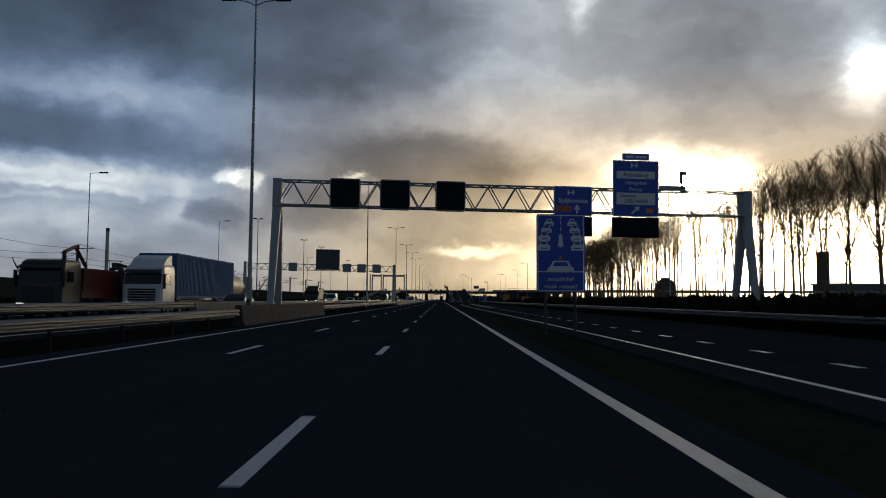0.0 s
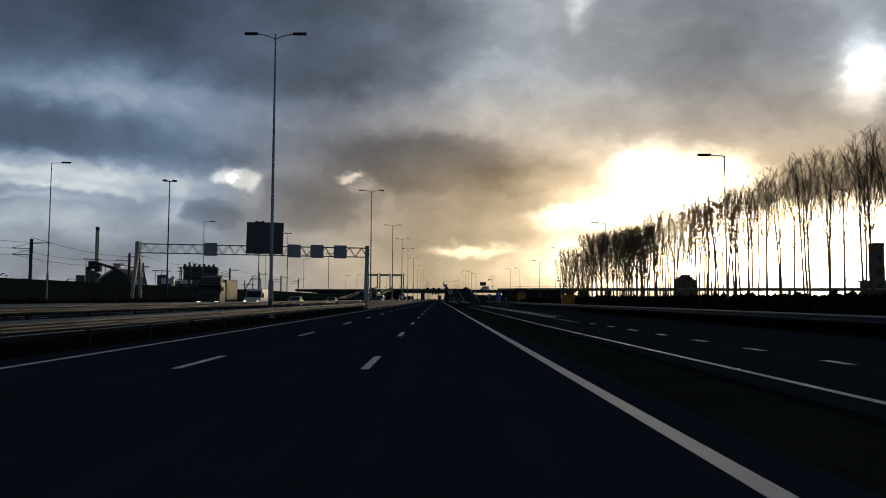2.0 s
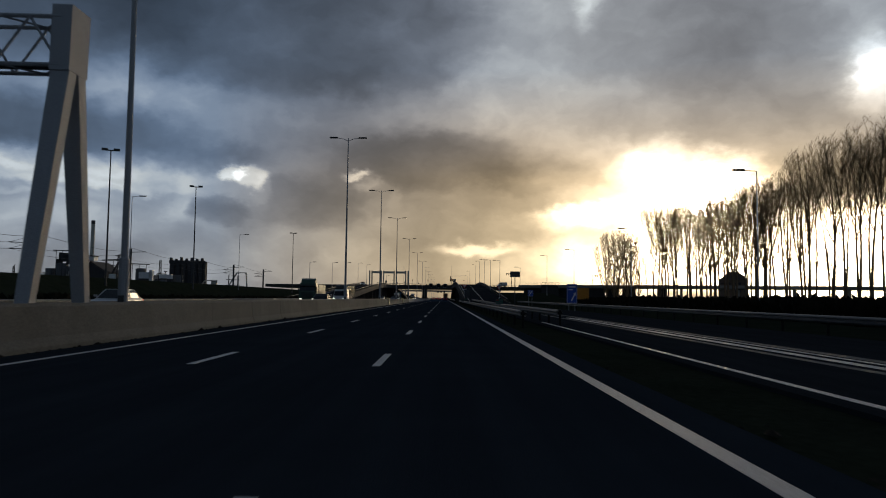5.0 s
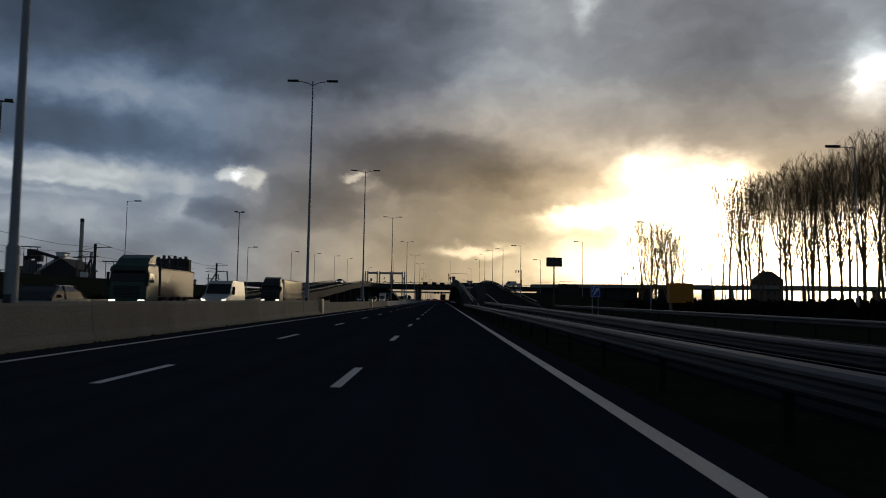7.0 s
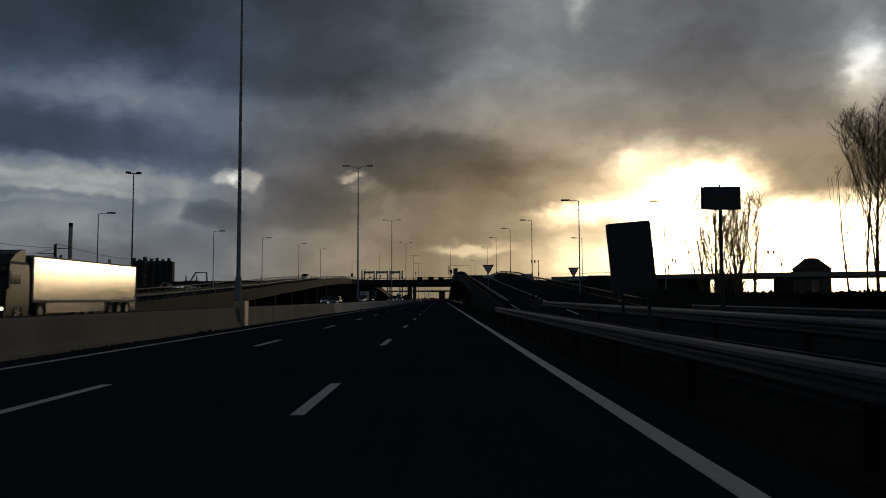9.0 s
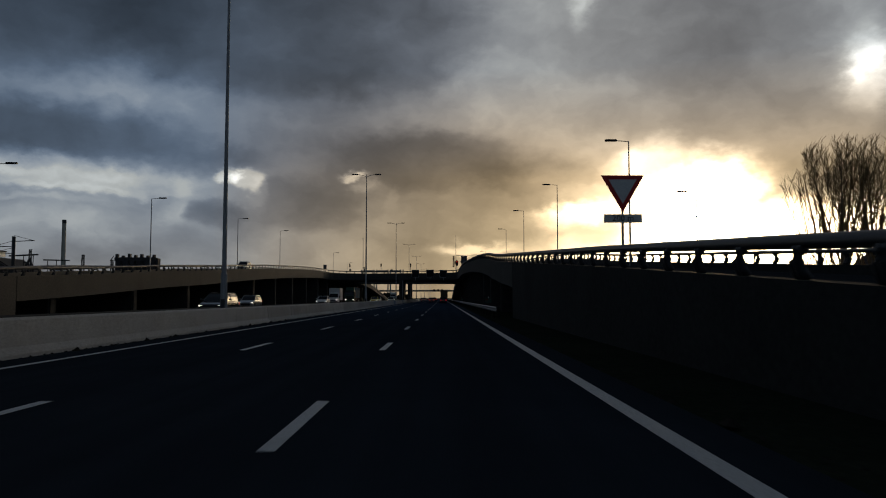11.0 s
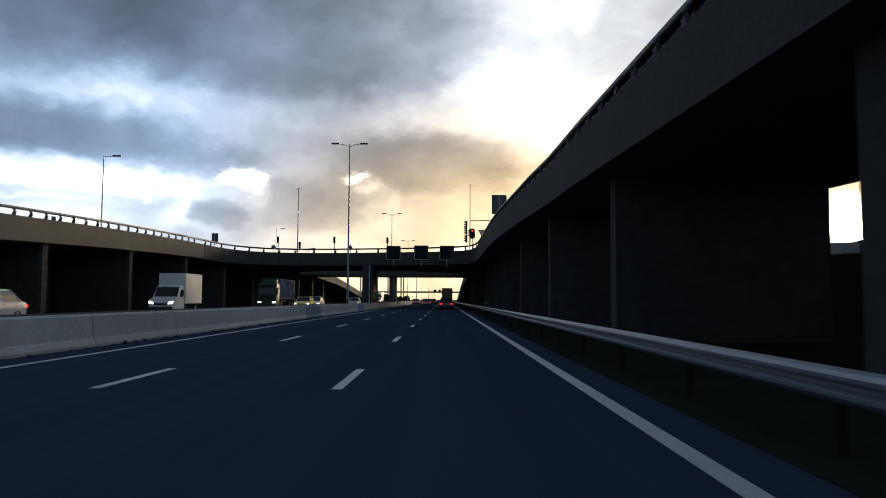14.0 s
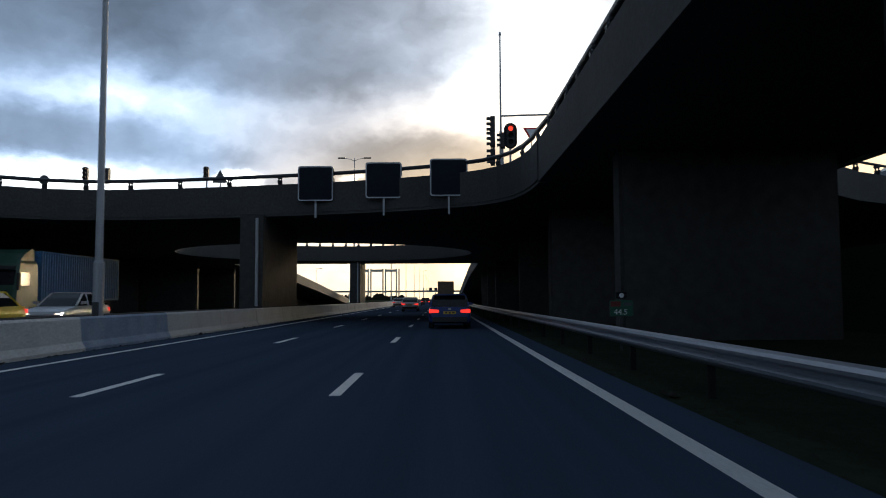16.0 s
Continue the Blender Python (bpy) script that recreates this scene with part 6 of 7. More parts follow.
TALL = [tree_meshes(s, 34, 6.3, 17, 11, 5, 0.38, 0.5, 1.0, 1.25) for s in (1, 2, 3, 4)]
FULL = [tree_meshes(s, 32, 7.2, 19, 10, 5, 0.24, 0.4, 1.1, 1.4) for s in (11, 12, 13)]
SLIM = [tree_meshes(s, 30, 3.9, 9, 8, 4, 0.16, 0.26, 1.0, 1.1) for s in (21, 22)]
WIDE = [tree_meshes(s, 36, 10.5, 26, 14, 7, 0.28, 0.44, 1.2, 1.5) for s in (41, 42)]
YOUNG = [tree_meshes(s, 28, 8.4, 28, 9, 4, 0.05, 0.24, 1.55, 1.9) for s in (31, 32)]


def tree(meshes, x, y, size, turn, label, group):
    top = thing("poplar_tree", pose(x, y, -0.1, 0, 0, turn) @ Matrix.Scale(size, 4), label, "tree", group)
    for me, name in zip(meshes, ("trunk", "crown")):
        piece(name, me, top)
    return top


rnd = random.Random(5)
ROWS = (
    # kind, y from, y to, step, rows at x, least and greatest size
    (WIDE, 96, 160, 8.5, (70, 80), 0.78, 0.86, "tall bare poplar with a broad forked crown", "row of tall poplars beside the road"),
    (TALL, 160, 235, 6.2, (70, 79), 0.86, 0.93, "tall bare poplar with a high dense crown", "row of tall poplars beside the road"),
    (TALL, 236, 299, 4.4, (69, 77), 0.9, 0.96, "tall bare poplar with a fan-shaped crown on a thin trunk", "row of slim poplars"),
    (SLIM, 300, 316, 4.2, (70, 78), 0.97, 1.04, "slim bare poplar with a thin crown", "row of slim poplars"),
    (FULL, 317, 390, 4.5, (70, 78), 0.93, 1.0, "bare poplar in a dense stand", "dense stand of poplars"),
)
for kinds, y0, y1, step, lines, s0, s1, label, group in ROWS:
    for k, x in enumerate(lines):
        y = y0 + k * step / len(lines)
        while y < y1:
            tree(rnd.choice(kinds), x + rnd.uniform(-1.2, 1.2), y + rnd.uniform(-0.9, 0.9), rnd.uniform(s0, s1), rnd.uniform(0, 360), label, group)
            y += step
for x, y, k in ((69.6, 399, 0), (73.0, 395.5, 1), (69.4, 391.5, 1)):
    tree(WIDE[k], x, y, 0.92, 130 * k + 40, "wide-crowned bare poplar at the end of the stand", "tall poplars at the end of the stand")
for x, y, k in ((66.8, 403, 0), (67.6, 398.5, 1), (66.4, 394, 0), (67.2, 388.5, 1), (66.2, 383, 0)):
    tree(SLIM[k], x, y, 0.82 + 0.05 * k, 70 * x, "slim young poplar at the foot of the stand", "young poplars before the stand")
for x, y, s in ((70.2, 482, 1.0), (73.0, 479, 1.14), (75.9, 483, 1.2), (78.7, 480, 1.18), (81.5, 484, 1.1), (84.2, 481, 0.95)):
    tree(YOUNG[int(x * 2) % 2], x, y, s, x * 40, "bushy bare tree standing alone before the viaduct", "small clump of bare trees")

# scrub along the foot of the bank
def scrub(name, path, count, reach, tall, seed, label):
    r = random.Random(seed)
    vs, fs = [], []
    for _ in range(count):
        f = r.random() * (len(path) - 1)
        i = int(f)
        (ax, ay), (bx, by) = path[i], path[i + 1]
        p = Vector((ax + (bx - ax) * (f - i) + r.uniform(-reach, reach), ay + (by - ay) * (f - i), -0.1))
        h = tall * r.uniform(0.5, 1.2)
        for _ in range(7):
            a, c = r.uniform(0, 6.28), r.uniform(0.2, 1.0)
            e = p + Vector((math.cos(a) * c * 0.9, math.sin(a) * c * 0.9, h * r.uniform(0.55, 1.0)))
            s = Vector((math.cos(a + 1.57), math.sin(a + 1.57), 0)) * r.uniform(0.15, 0.45)
            b = len(vs)
            vs += [tuple(p - s), tuple(p + s), tuple(e + s * 0.7), tuple(e - s * 0.4 + Vector((0, 0, 0.3)))]
            fs += [(b, b + 1, b + 2, b + 3)]
    me = bpy.data.meshes.new(name)
    me.from_pydata(vs, [], fs)
    me.materials.append(BUSH)
    tagged(new(name, me), label, "scrub", "", "stuff")


scrub("scrub", [(17.5, 20), (18, 80), (18, 142), (23.5, 150), (24.5, 186), (27.5, 240), (29.5, 300), (33, 345)], 2600, 2.2, 1.4, 3, "low dark winter scrub behind the guard rail")
scrub("scrub", [(45, -20), (60, 200), (64, 470)], 3400, 14.0, 1.9, 4, "dark tangled scrub under the poplars")
scrub("scrub", [(-30, 40), (-31, 330)], 1800, 1.6, 1.0, 5, "dark weeds along the far verge")
scrub("scrub", [(-75, -20), (-80, 450)], 1600, 12.0, 2.4, 6, "dark bushes behind the dyke")

# ------------------------------------------------------------------ roadside things by the exit
info = thing("info_sign", pose(15.45, 320.6, 0), "dark information panel on a single tall post", "road sign")
bm = bmesh.new()
prism(bm, rounded(2.15, 1.25, 0.06, 2, 0, 6.62), -0.06, 0.06)
panel = part("panel", bm, DARK_STEEL, info, "dark framed panel", bevel=0.0)
flat_shape("face", [rounded(1.95, 1.05, 0.05, 2, 0, 6.62)], -0.06, SIGN_GREY, panel, "dull grey face")
flat_shape("unreadable_writing", [rect(-0.45, 0.45, 6.45, 6.75), rect(-0.7, -0.55, 6.3, 6.6), rect(0.55, 0.7, 6.3, 6.6)], -0.068, BRICK_WALL, panel)
bm = bmesh.new()
tube(bm, (0, 0.1, -0.1), (0, 0.1, 6.1), 0.12, 0.09, 10)
tube(bm, (0, 0.1, 7.2), (0, 0.1, 7.4), 0.04, seg=6)
part("post", bm, DARK_STEEL, info)


def post_sign(name, x, y, label, category, turn=0.0, lean=0.0):
    return thing(name, pose(x, y, 0, 0, lean, turn), label, category)


# dark grey face, its backlit shade put into the colour
tilted = post_sign("roadside_sign", 4.36, 295.7, "dark slate sign panel leaning over on short posts at the gore", "road sign", 0, -5)
bm = bmesh.new()
prism(bm, rounded(0.95, 1.5, 0.05, 2, 0.02, 2.1), 0, 0.06)
part("panel", bm, DARK_STEEL, tilted, "dark slate face")
bm = bmesh.new()
tube(bm, (-0.25, 0.1, -0.1), (-0.25, 0.1, 2.7), 0.035, seg=6)
part("post", bm, DARK_STEEL, tilted)
bm = bmesh.new()
tube(bm, (0.3, 0.1, -0.1), (0.3, 0.1, 2.7), 0.035, seg=6)
part("post", bm, DARK_STEEL, tilted)

ex = post_sign("exit_sign", 14.4, 240.3, "blue sign with white marks beside the exit lane", "road sign")
xp = blue_panel("panel", -0.6, 0.6, 0, 0.8, 3.0, ex)
flat_shape("unreadable_writing", [rect(-0.4, 0.4, 2.6, 2.75), rect(-0.4, 0.1, 2.3, 2.42), [(-0.15, 1.1), (0.0, 1.05), (0.35, 1.75), (0.45, 1.7), (0.4, 2.05), (0.12, 1.9), (0.22, 1.82)]], 0, SIGN_WHITE, xp)
for u in (-0.35, 0.35):
    bm = bmesh.new()
    tube(bm, (u, 0.1, -0.1), (u, 0.1, 2.9), 0.045, seg=6)
    part("post", bm, GALV_POLE, ex)


ar = post_sign("exit_sign", 16.0, 295.5, "small dark blue sign with a white slanting arrow at the exit", "road sign")
ap = blue_panel("panel", -0.5, 0.5, 0, 1.75, 2.9, ar)
flat_shape("arrow", [[(-0.32, 1.95), (-0.2, 1.9), (0.18, 2.42), (0.3, 2.34), (0.34, 2.76), (-0.06, 2.58), (0.06, 2.5)]], 0, SIGN_WHITE, ap)
flat_shape("bar", [[(-0.36, 2.3), (-0.26, 2.3), (-0.1, 2.76), (-0.2, 2.76)]], 0, SIGN_WHITE, ap)
for u in (-0.3, 0.3):
    bm = bmesh.new()
    tube(bm, (u, 0.1, -0.1), (u, 0.1, 2.8), 0.04, seg=6)
    part("post", bm, GALV_POLE, ar)


def triangle_sign(m, size, label, turned=False, plate="", tall=2.0):
    """A give-way triangle, or with turned the grey back of one, on its post."""
    top = thing("triangle_sign", m, label, "road sign")
    h = size * 0.87

    def tri(k):
        c = [(-size / 2 * k, h / 3 * k), (size / 2 * k, h / 3 * k), (0, -2 * h / 3 * k)]
        c = [(x, (-z if turned else z) + tall) for x, z in c]
        return c[::-1] if turned else c
    bm = bmesh.new()
    prism(bm, tri(1.0), -0.02, 0.02)
    face = part("panel", bm, SIGN_GREY if turned else SIGN_RED, top)
    if not turned:
        flat_shape("field", [tri(0.66)], -0.02, SIGN_WHITE, face)
    if plate:
        flat_shape("plate", [rect(-size * 0.45, size * 0.45, tall - h * 0.95, tall - h * 0.72)], 0.0, SIGN_WHITE, face)
        lettering(plate, 0.26, BOARD_BLACK, face, pose(0, -0.015, tall - h * 0.835) @ FACE)
    bm = bmesh.new()
    tube(bm, (0, 0.06, 0), (0, 0.06, tall + (0.3 * h if not turned else 0.5 * h)), 0.04, seg=6)
    part("post", bm, GALV_POLE, top)
    return top


triangle_sign(pose(5.55, 364.6, lerp_table(TOP_R, 364.6) - 0.35), 1.3, "give-way triangle above a distance plate on the ramp edge", plate="200 m", tall=2.75)
triangle_sign(pose(15.15, 364.6, lerp_table(TOP_R, 364.6) - 0.35), 1.3, "give-way triangle above a distance plate on the outer ramp edge", plate="200 m", tall=2.4)
triangle_sign(pose(-13.0, 538.3, DECK - 0.35), 0.9, "grey back of a triangular sign on the ring bridge", True, tall=1.15)
triangle_sign(pose(5.1, 535.7, DECK - 0.35), 0.95, "red and white give-way triangle on the ring bridge", tall=3.25)

for x, y, w, z0, z1, label in ((21.4, 183, 2.2, 0.3, 2.1, "orange site board standing in the scrub"), (26.7, 301.6, 2.6, 1.3, 3.5, "orange site container board beside the exit lane")):
    ob = thing("orange_board", pose(x, y, 0), label, "site board", "orange boards beside the road")
    bm = bmesh.new()
    prism(bm, rounded(w, z1 - z0, 0.05, 2, 0, (z0 + z1) / 2), -0.6, 0.6)
    bd = part("panel", bm, PAINTS["orange"], ob)
    for k in range(3):
        u = -w / 2 + 0.15 + (w - 0.3) * k / 2
        part("rib", slab(u - 0.05, u + 0.05, -0.64, -0.601, z0 + 0.05, z1 - 0.05), PAINTS["orange"], bd)
    for u in (-w * 0.4, w * 0.4):
        part("foot", slab(u - 0.06, u + 0.06, -0.5, 0.5, -0.1, z0 + 0.01), DARK_STEEL, ob)


def cabinet(x, y, w, h, label):
    ob = thing("roadside_cabinet", pose(x, y, 0), label, "cabinet", "grey cabinets behind the guard rail")
    body = part("body", slab(-w / 2, w / 2, -0.25, 0.25, -0.05, h), CABINET, ob, bevel=0.02)
    part("lid", slab(-w / 2 - 0.03, w / 2 + 0.03, -0.29, 0.29, h + 0.001, h + 0.06), CABINET, ob)
    part("door", slab(-w / 2 + 0.06, w / 2 - 0.06, -0.27, -0.252, 0.1, h - 0.08), CABINET, body)
    part("handle", slab(w / 4, w / 4 + 0.03, -0.3, -0.271, h * 0.5, h * 0.5 + 0.14), DARK_STEEL, body)


cabinet(20.2, 129.5, 1.15, 1.35, "grey metal roadside cabinet")
cabinet(19.0, 118.0, 0.8, 1.0, "small grey metal roadside cabinet")
cabinet(18.5, 140.0, 0.8, 1.1, "grey metal roadside cabinet in the scrub")
cabinet(18.0, 96.0, 0.7, 0.9, "small grey cabinet behind the rail")

for y, text in ((108, ""), (216, ""), (313, ""), (412, ""), (513, "44.5")):
    ob = thing("distance_post", pose(4.5 if text else 4.35, y, 0), "small green distance sign with a red field on a short post", "distance sign", "distance signs along the verge")
    bm = bmesh.new()
    prism(bm, rounded(0.58, 0.4, 0.04, 2, 0, 1.0), -0.015, 0.015)
    pn = part("panel", bm, SIGN_GREEN, ob, "green plate")
    flat_shape("field", [rect(-0.27, -0.02, 1.04, 1.17)], -0.015, PAINTS["red"], pn)
    if text:
        lettering(text, 0.2, SIGN_WHITE, pn, pose(-0.02, -0.02, 0.9) @ FACE)
    else:
        flat_shape("unreadable_writing", [rect(-0.24, -0.04, 0.85, 0.97), rect(0.02, 0.2, 0.85, 0.97)], -0.015, SIGN_GREY, pn)
    flat_shape("unreadable_writing", [rect(0.05, 0.25, 1.06, 1.14)], -0.015, SIGN_GREY, pn)
    bm = bmesh.new()
    tube(bm, (0, 0.05, -0.1), (0, 0.05, 1.24), 0.03, seg=6)
    part("post", bm, DARK_STEEL, ob)
    cap = part("cap_box", slab(-0.13, 0.13, -0.03, 0.09, 1.24, 1.4), BOARD_BLACK, ob)
    bm = bmesh.new()
    tube(bm, (0, -0.031, 1.32), (0, -0.045, 1.32), 0.06, seg=12)
    part("reflector", bm, SIGN_WHITE, cap, "white round reflector")

# pale mounting blocks on the barrier at the mast feet
for y in (274.0, 314.6):
    ob = tagged(new("mast_block", mesh_of("mast_block", slab(-0.26, 0.26, -0.35, 0.35, 0.0, 1.16), PAINTS["cream"], bevel=0.03)), "pale block on the barrier at a mast foot", "barrier block", "blocks at the mast feet")
    ob.matrix_basis = pose(-9.02, y, 0)


# ------------------------------------------------------------------ traffic signals on the ring bridge
def signal_head(parent, x, z, y, facing, lit, sideways=False, size=1.0, board=False):
    """A black three-lamp head with hoods; facing -1 looks at the camera, 0 sideways."""
    bm = bmesh.new()
    prism(bm, rounded(0.34, 0.98, 0.15, 3, 0, 0), -0.12, 0.12)
    head = part("signal_head", bm, BLACK_PLASTIC, parent, "black three-lamp signal head")
    head.matrix_basis = pose(x, y, z, 0, 0, -90 if sideways else 0) @ Matrix.Scale(size, 4)
    if board:
        bm = bmesh.new()
        prism(bm, rounded(0.56, 1.12, 0.279, 8, 0, 0), -0.05, -0.03)
        part("backing_board", bm, BOARD_BLACK, head, "black rounded backing board")
    for k, dz in enumerate((0.3, 0.0, -0.3)):
        bm = bmesh.new()
        tube(bm, (0, -0.125, dz), (0, -0.15, dz), 0.1, seg=12)
        part("lens", bm, LIGHT_RED if lit and k == 0 else BOARD_BLACK, head, "lit red lamp" if lit and k == 0 else "")
        bm = bmesh.new()
        loft(bm, [[(math.cos(a) * r, y0, dz + math.sin(a) * r) for r, a in [(0.125, radians(b)) for b in range(-10, 191, 25)] + [(0.112, radians(b)) for b in range(190, -11, -25)]] for y0 in (-0.12, -0.34)])
        part("hood", bm, BLACK_PLASTIC, head)


tl = thing("traffic_signal", pose(3.7, 539.6, DECK - 0.35), "tall signal mast with hooded lamps showing red, on the ring bridge", "traffic signal")
bm = bmesh.new()
tube(bm, (0, 0, 0), (0, 0, 4.2), 0.1, 0.09, 10)
tube(bm, (0, 0, 4.2), (0, 0, 10.2), 0.07, 0.04, 10)
tube(bm, (0, 0, 10.2), (0, 0, 10.4), 0.09, 0.05, 10)
part("mast", bm, GALV_POLE, tl)
bm = bmesh.new()
tube(bm, (0, 0, 5.15), (7.0, 0, 5.35), 0.06, seg=8)
part("outreach_arm", bm, GALV_POLE, tl)
signal_head(tl, 0.17, 2.95, -4.4, -1, True, size=1.28, board=True)
for z in (4.6, 3.7, 2.6):
    signal_head(tl, -0.5, z, -0.1, 0, False, True, 1.1)
signal_head(tl, -0.05, 3.2, -2.0, 0, False, True)
bm = bmesh.new()
tube(bm, (0.17, -4.3, 0), (0.17, -4.3, 2.4), 0.06, seg=8)
tube(bm, (-0.05, -1.95, 0), (-0.05, -1.95, 2.8), 0.05, seg=8)
part("short_post", bm, GALV_POLE, tl)
tl2 = thing("traffic_signal", pose(-20.7, 540.0, DECK - 0.35), "slender signal mast with dark unlit heads on the ring bridge", "traffic signal")
bm = bmesh.new()
tube(bm, (0, 0, 0), (0, 0, 9.7), 0.09, 0.045, 10)
tube(bm, (-0.2, 0, 9.6), (0.15, 0, 9.75), 0.06, seg=8)
part("mast", bm, GALV_POLE, tl2)
signal_head(tl2, 0.35, 1.6, -0.1, 0, False, True)
for x in (-25.0, -16.5, -8.5):
    ob = thing("traffic_signal", pose(x, 547.0, DECK - 0.35), "dark traffic signal on a short pole, far side of the deck", "traffic signal", "signals on the ring bridge")
    bm = bmesh.new()
    tube(bm, (0, 0, 0), (0, 0, 3.4), 0.06, seg=8)
    part("mast", bm, GALV_POLE, ob)
    signal_head(ob, 0, 2.9, -0.1, -1, False)
for x, y, z, h, reach in ((34.5, 543.0, DECK - 0.35, 7.3, -2.4), (98.0, 496.0, 8.1, 6.6, -3.6), (70.0, 510.5, 8.1, 5.0, 2.2)):
    ob = thing("traffic_signal", pose(x, y, z), "dark cantilever traffic signal at the edge of the viaduct", "traffic signal", "cantilever signals on the viaduct")
    bm = bmesh.new()
    tube(bm, (0, 0, 0), (0, 0, h), 0.13, 0.1, 8)
    part("mast", bm, DARK_STEEL, ob)
    bm = bmesh.new()
    tube(bm, (0, 0, h - 0.6), (reach, 0, h - 0.4), 0.09, seg=6)
    part("outreach_arm", bm, DARK_STEEL, ob)
    signal_head(ob, reach, h - 0.7, -0.15, -1, False, size=1.2)
    signal_head(ob, reach * 0.55, h - 0.7, -0.15, -1, False, size=1.2)
    signal_head(ob, 0.0, 2.4, -0.25, -1, False, size=1.2)
for x, y, z, w, h, label in ((4.5, 494.0, DECK - 0.35, 1.2, 1.55, "blue-grey back of a tall sign on the flyover edge"), (-28.9, 528.4, DECK - 0.35, 0.8, 1.1, "grey back of a sign on the entry side")):
    ob = thing("road_sign", pose(x, y, z), label, "road sign", "sign backs on the flyovers")
    bm = bmesh.new()
    prism(bm, rounded(w, h, 0.05, 2, 0, 1.7), -0.02, 0.02)
    pn = part("panel", bm, SIGN_GREY, ob)
    bm = bmesh.new()
    for u in (-w * 0.42, w * 0.42):
        box(bm, u - 0.02, u + 0.02, -0.05, -0.02, 1.7 - h * 0.47, 1.7 + h * 0.47)
    part("stiffener", bm, SIGN_GREY, pn)
    bm = bmesh.new()
    tube(bm, (0, -0.06, 0), (0, -0.06, 1.7 + h / 2), 0.045, seg=8)
    part("post", bm, GALV_POLE, ob)
for x, y in ((-24.0, 539.5), (-34.0, 541.0)):
    ob = thing("round_sign", pose(x, y, DECK - 0.35), "grey back of a round sign on a thin post", "road sign", "round signs on the ring")
    bm = bmesh.new()
    tube(bm, (0, -0.02, 1.3), (0, 0.02, 1.3), 0.3, seg=20)
    part("panel", bm, SIGN_GREY, ob)
    bm = bmesh.new()
    tube(bm, (0, 0.05, 0), (0, 0.05, 1.55), 0.035, seg=6)
    part("post", bm, GALV_POLE, ob)

# ------------------------------------------------------------------ railway and works to the left
def catenary(x, y, turn):
    ob = thing("catenary_mast", pose(x, y, 0, 0, 0, turn), "dark steel railway mast with cantilever arms", "railway mast", "railway masts behind the dyke")
    bm = bmesh.new()
    box(bm, -0.18, 0.18, -0.18, 0.18, 0, 12.5)
    box(bm, -0.32, 0.32, -0.05, 0.05, 0, 12.5)
    part("mast", bm, DARK_STEEL, ob)
    for s, z in ((-1, 10.6), (-1, 9.4), (1, 11.6)):
        bm = bmesh.new()
        pipe(bm, [(0, 0, z), (s * 3.8, 0, z + 0.15)], 0.08, 5)
        arm = part("cantilever", bm, DARK_STEEL, ob)
        bm = bmesh.new()
        pipe(bm, [(0, 0, z + 1.1), (s * 3.4, 0, z + 0.2)], 0.045, 5)
        part("stay", bm, DARK_STEEL, arm)


CAT = [(-78, y) for y in range(65, 480, 46)]
for x, y in CAT:
    catenary(x, y, 0)
wires = thing("overhead_wires", Matrix(), "thin overhead railway wires", "wires")
for dx, z in ((-3.6, 10.7), (-3.6, 9.5), (3.6, 11.7)):
    bm = bmesh.new()
    pts = []
    for (xa, ya), (xb, yb) in zip(CAT, CAT[1:]):
        pts += [(xa + (xb - xa) * k / 4 + dx, ya + (yb - ya) * k / 4, z - 0.9 * math.sin(math.pi * k / 4)) for k in range(4)]
    pipe(bm, pts, 0.035, 4)
    part("wire", bm, DARK_STEEL, wires)

block = thing("silo_block", pose(-405, 1340, 0) @ Matrix.Scale(1.25, 4), "dark block of grain silos with a stepped top", "silo building")
for k in range(6):
    bm = bmesh.new()
    tube(bm, (-18 + k * 7.2, 0, 0), (-18 + k * 7.2, 0, 40), 3.55, seg=16)
    part("silo", bm, FAR_DARK, block)
part("head_house", slab(-21.4, 21.4, -3.3, 5, 40.02, 44), FAR_DARK, block)
for k, h in enumerate((3.5, 2, 4, 2.5, 3.5, 2, 3)):
    part("vent", slab(-21 + 6.5 * k, -18.6 + 6.5 * k, -2, 2, 44.02, 44 + h), FAR_DARK, block)
part("stair_tower", slab(22, 24.5, -4, 4, 0, 43), FAR_DARK, block)

works = thing("works_shed", pose(-427, 1060, 0) @ Matrix.Scale(1.25, 4), "dark gabled works shed with white-edged roof and sloping conveyors", "factory")
bm = bmesh.new()
prism(bm, [(-15, 0), (15, 0), (15, 22), (0, 31), (-15, 22)], 0, 40)
part("shed", bm, FAR_DARK, works)
bm = bmesh.new()
prism(bm, [(-16, 21.6), (0, 31.2), (16, 21.6), (16, 22.6), (0, 32.4), (-16, 22.6)], 1, 41)
part("roof", bm, FAR_DARK, works)
# gallery and head house white, for the sun on their faces
bm = bmesh.new()
prism(bm, [(-19, 19.5), (0, 31.4), (0, 34.0), (-19, 22.0)], -1, 0.9)
part("conveyor_gallery", bm, SIGN_WHITE, works, "sloping conveyor gallery, sunlit white put into its colour")
part("head_house", slab(-2, 5.5, -2, 6, 32.6, 36.5), SIGN_WHITE, works, "head house, sunlit white put into its colour")
part("head_roof", slab(-2.6, 6.1, -2.6, 6.6, 36.52, 37.4), FAR_DARK, works)
for x, z0, z1 in ((-19, 0, 19.5), (9, 0, 10), (7, 10, 16)):
    part("side_bay", slab(x - 1.6, x + 1.6, -2, 2, z0, z1), FAR_PALE, works)
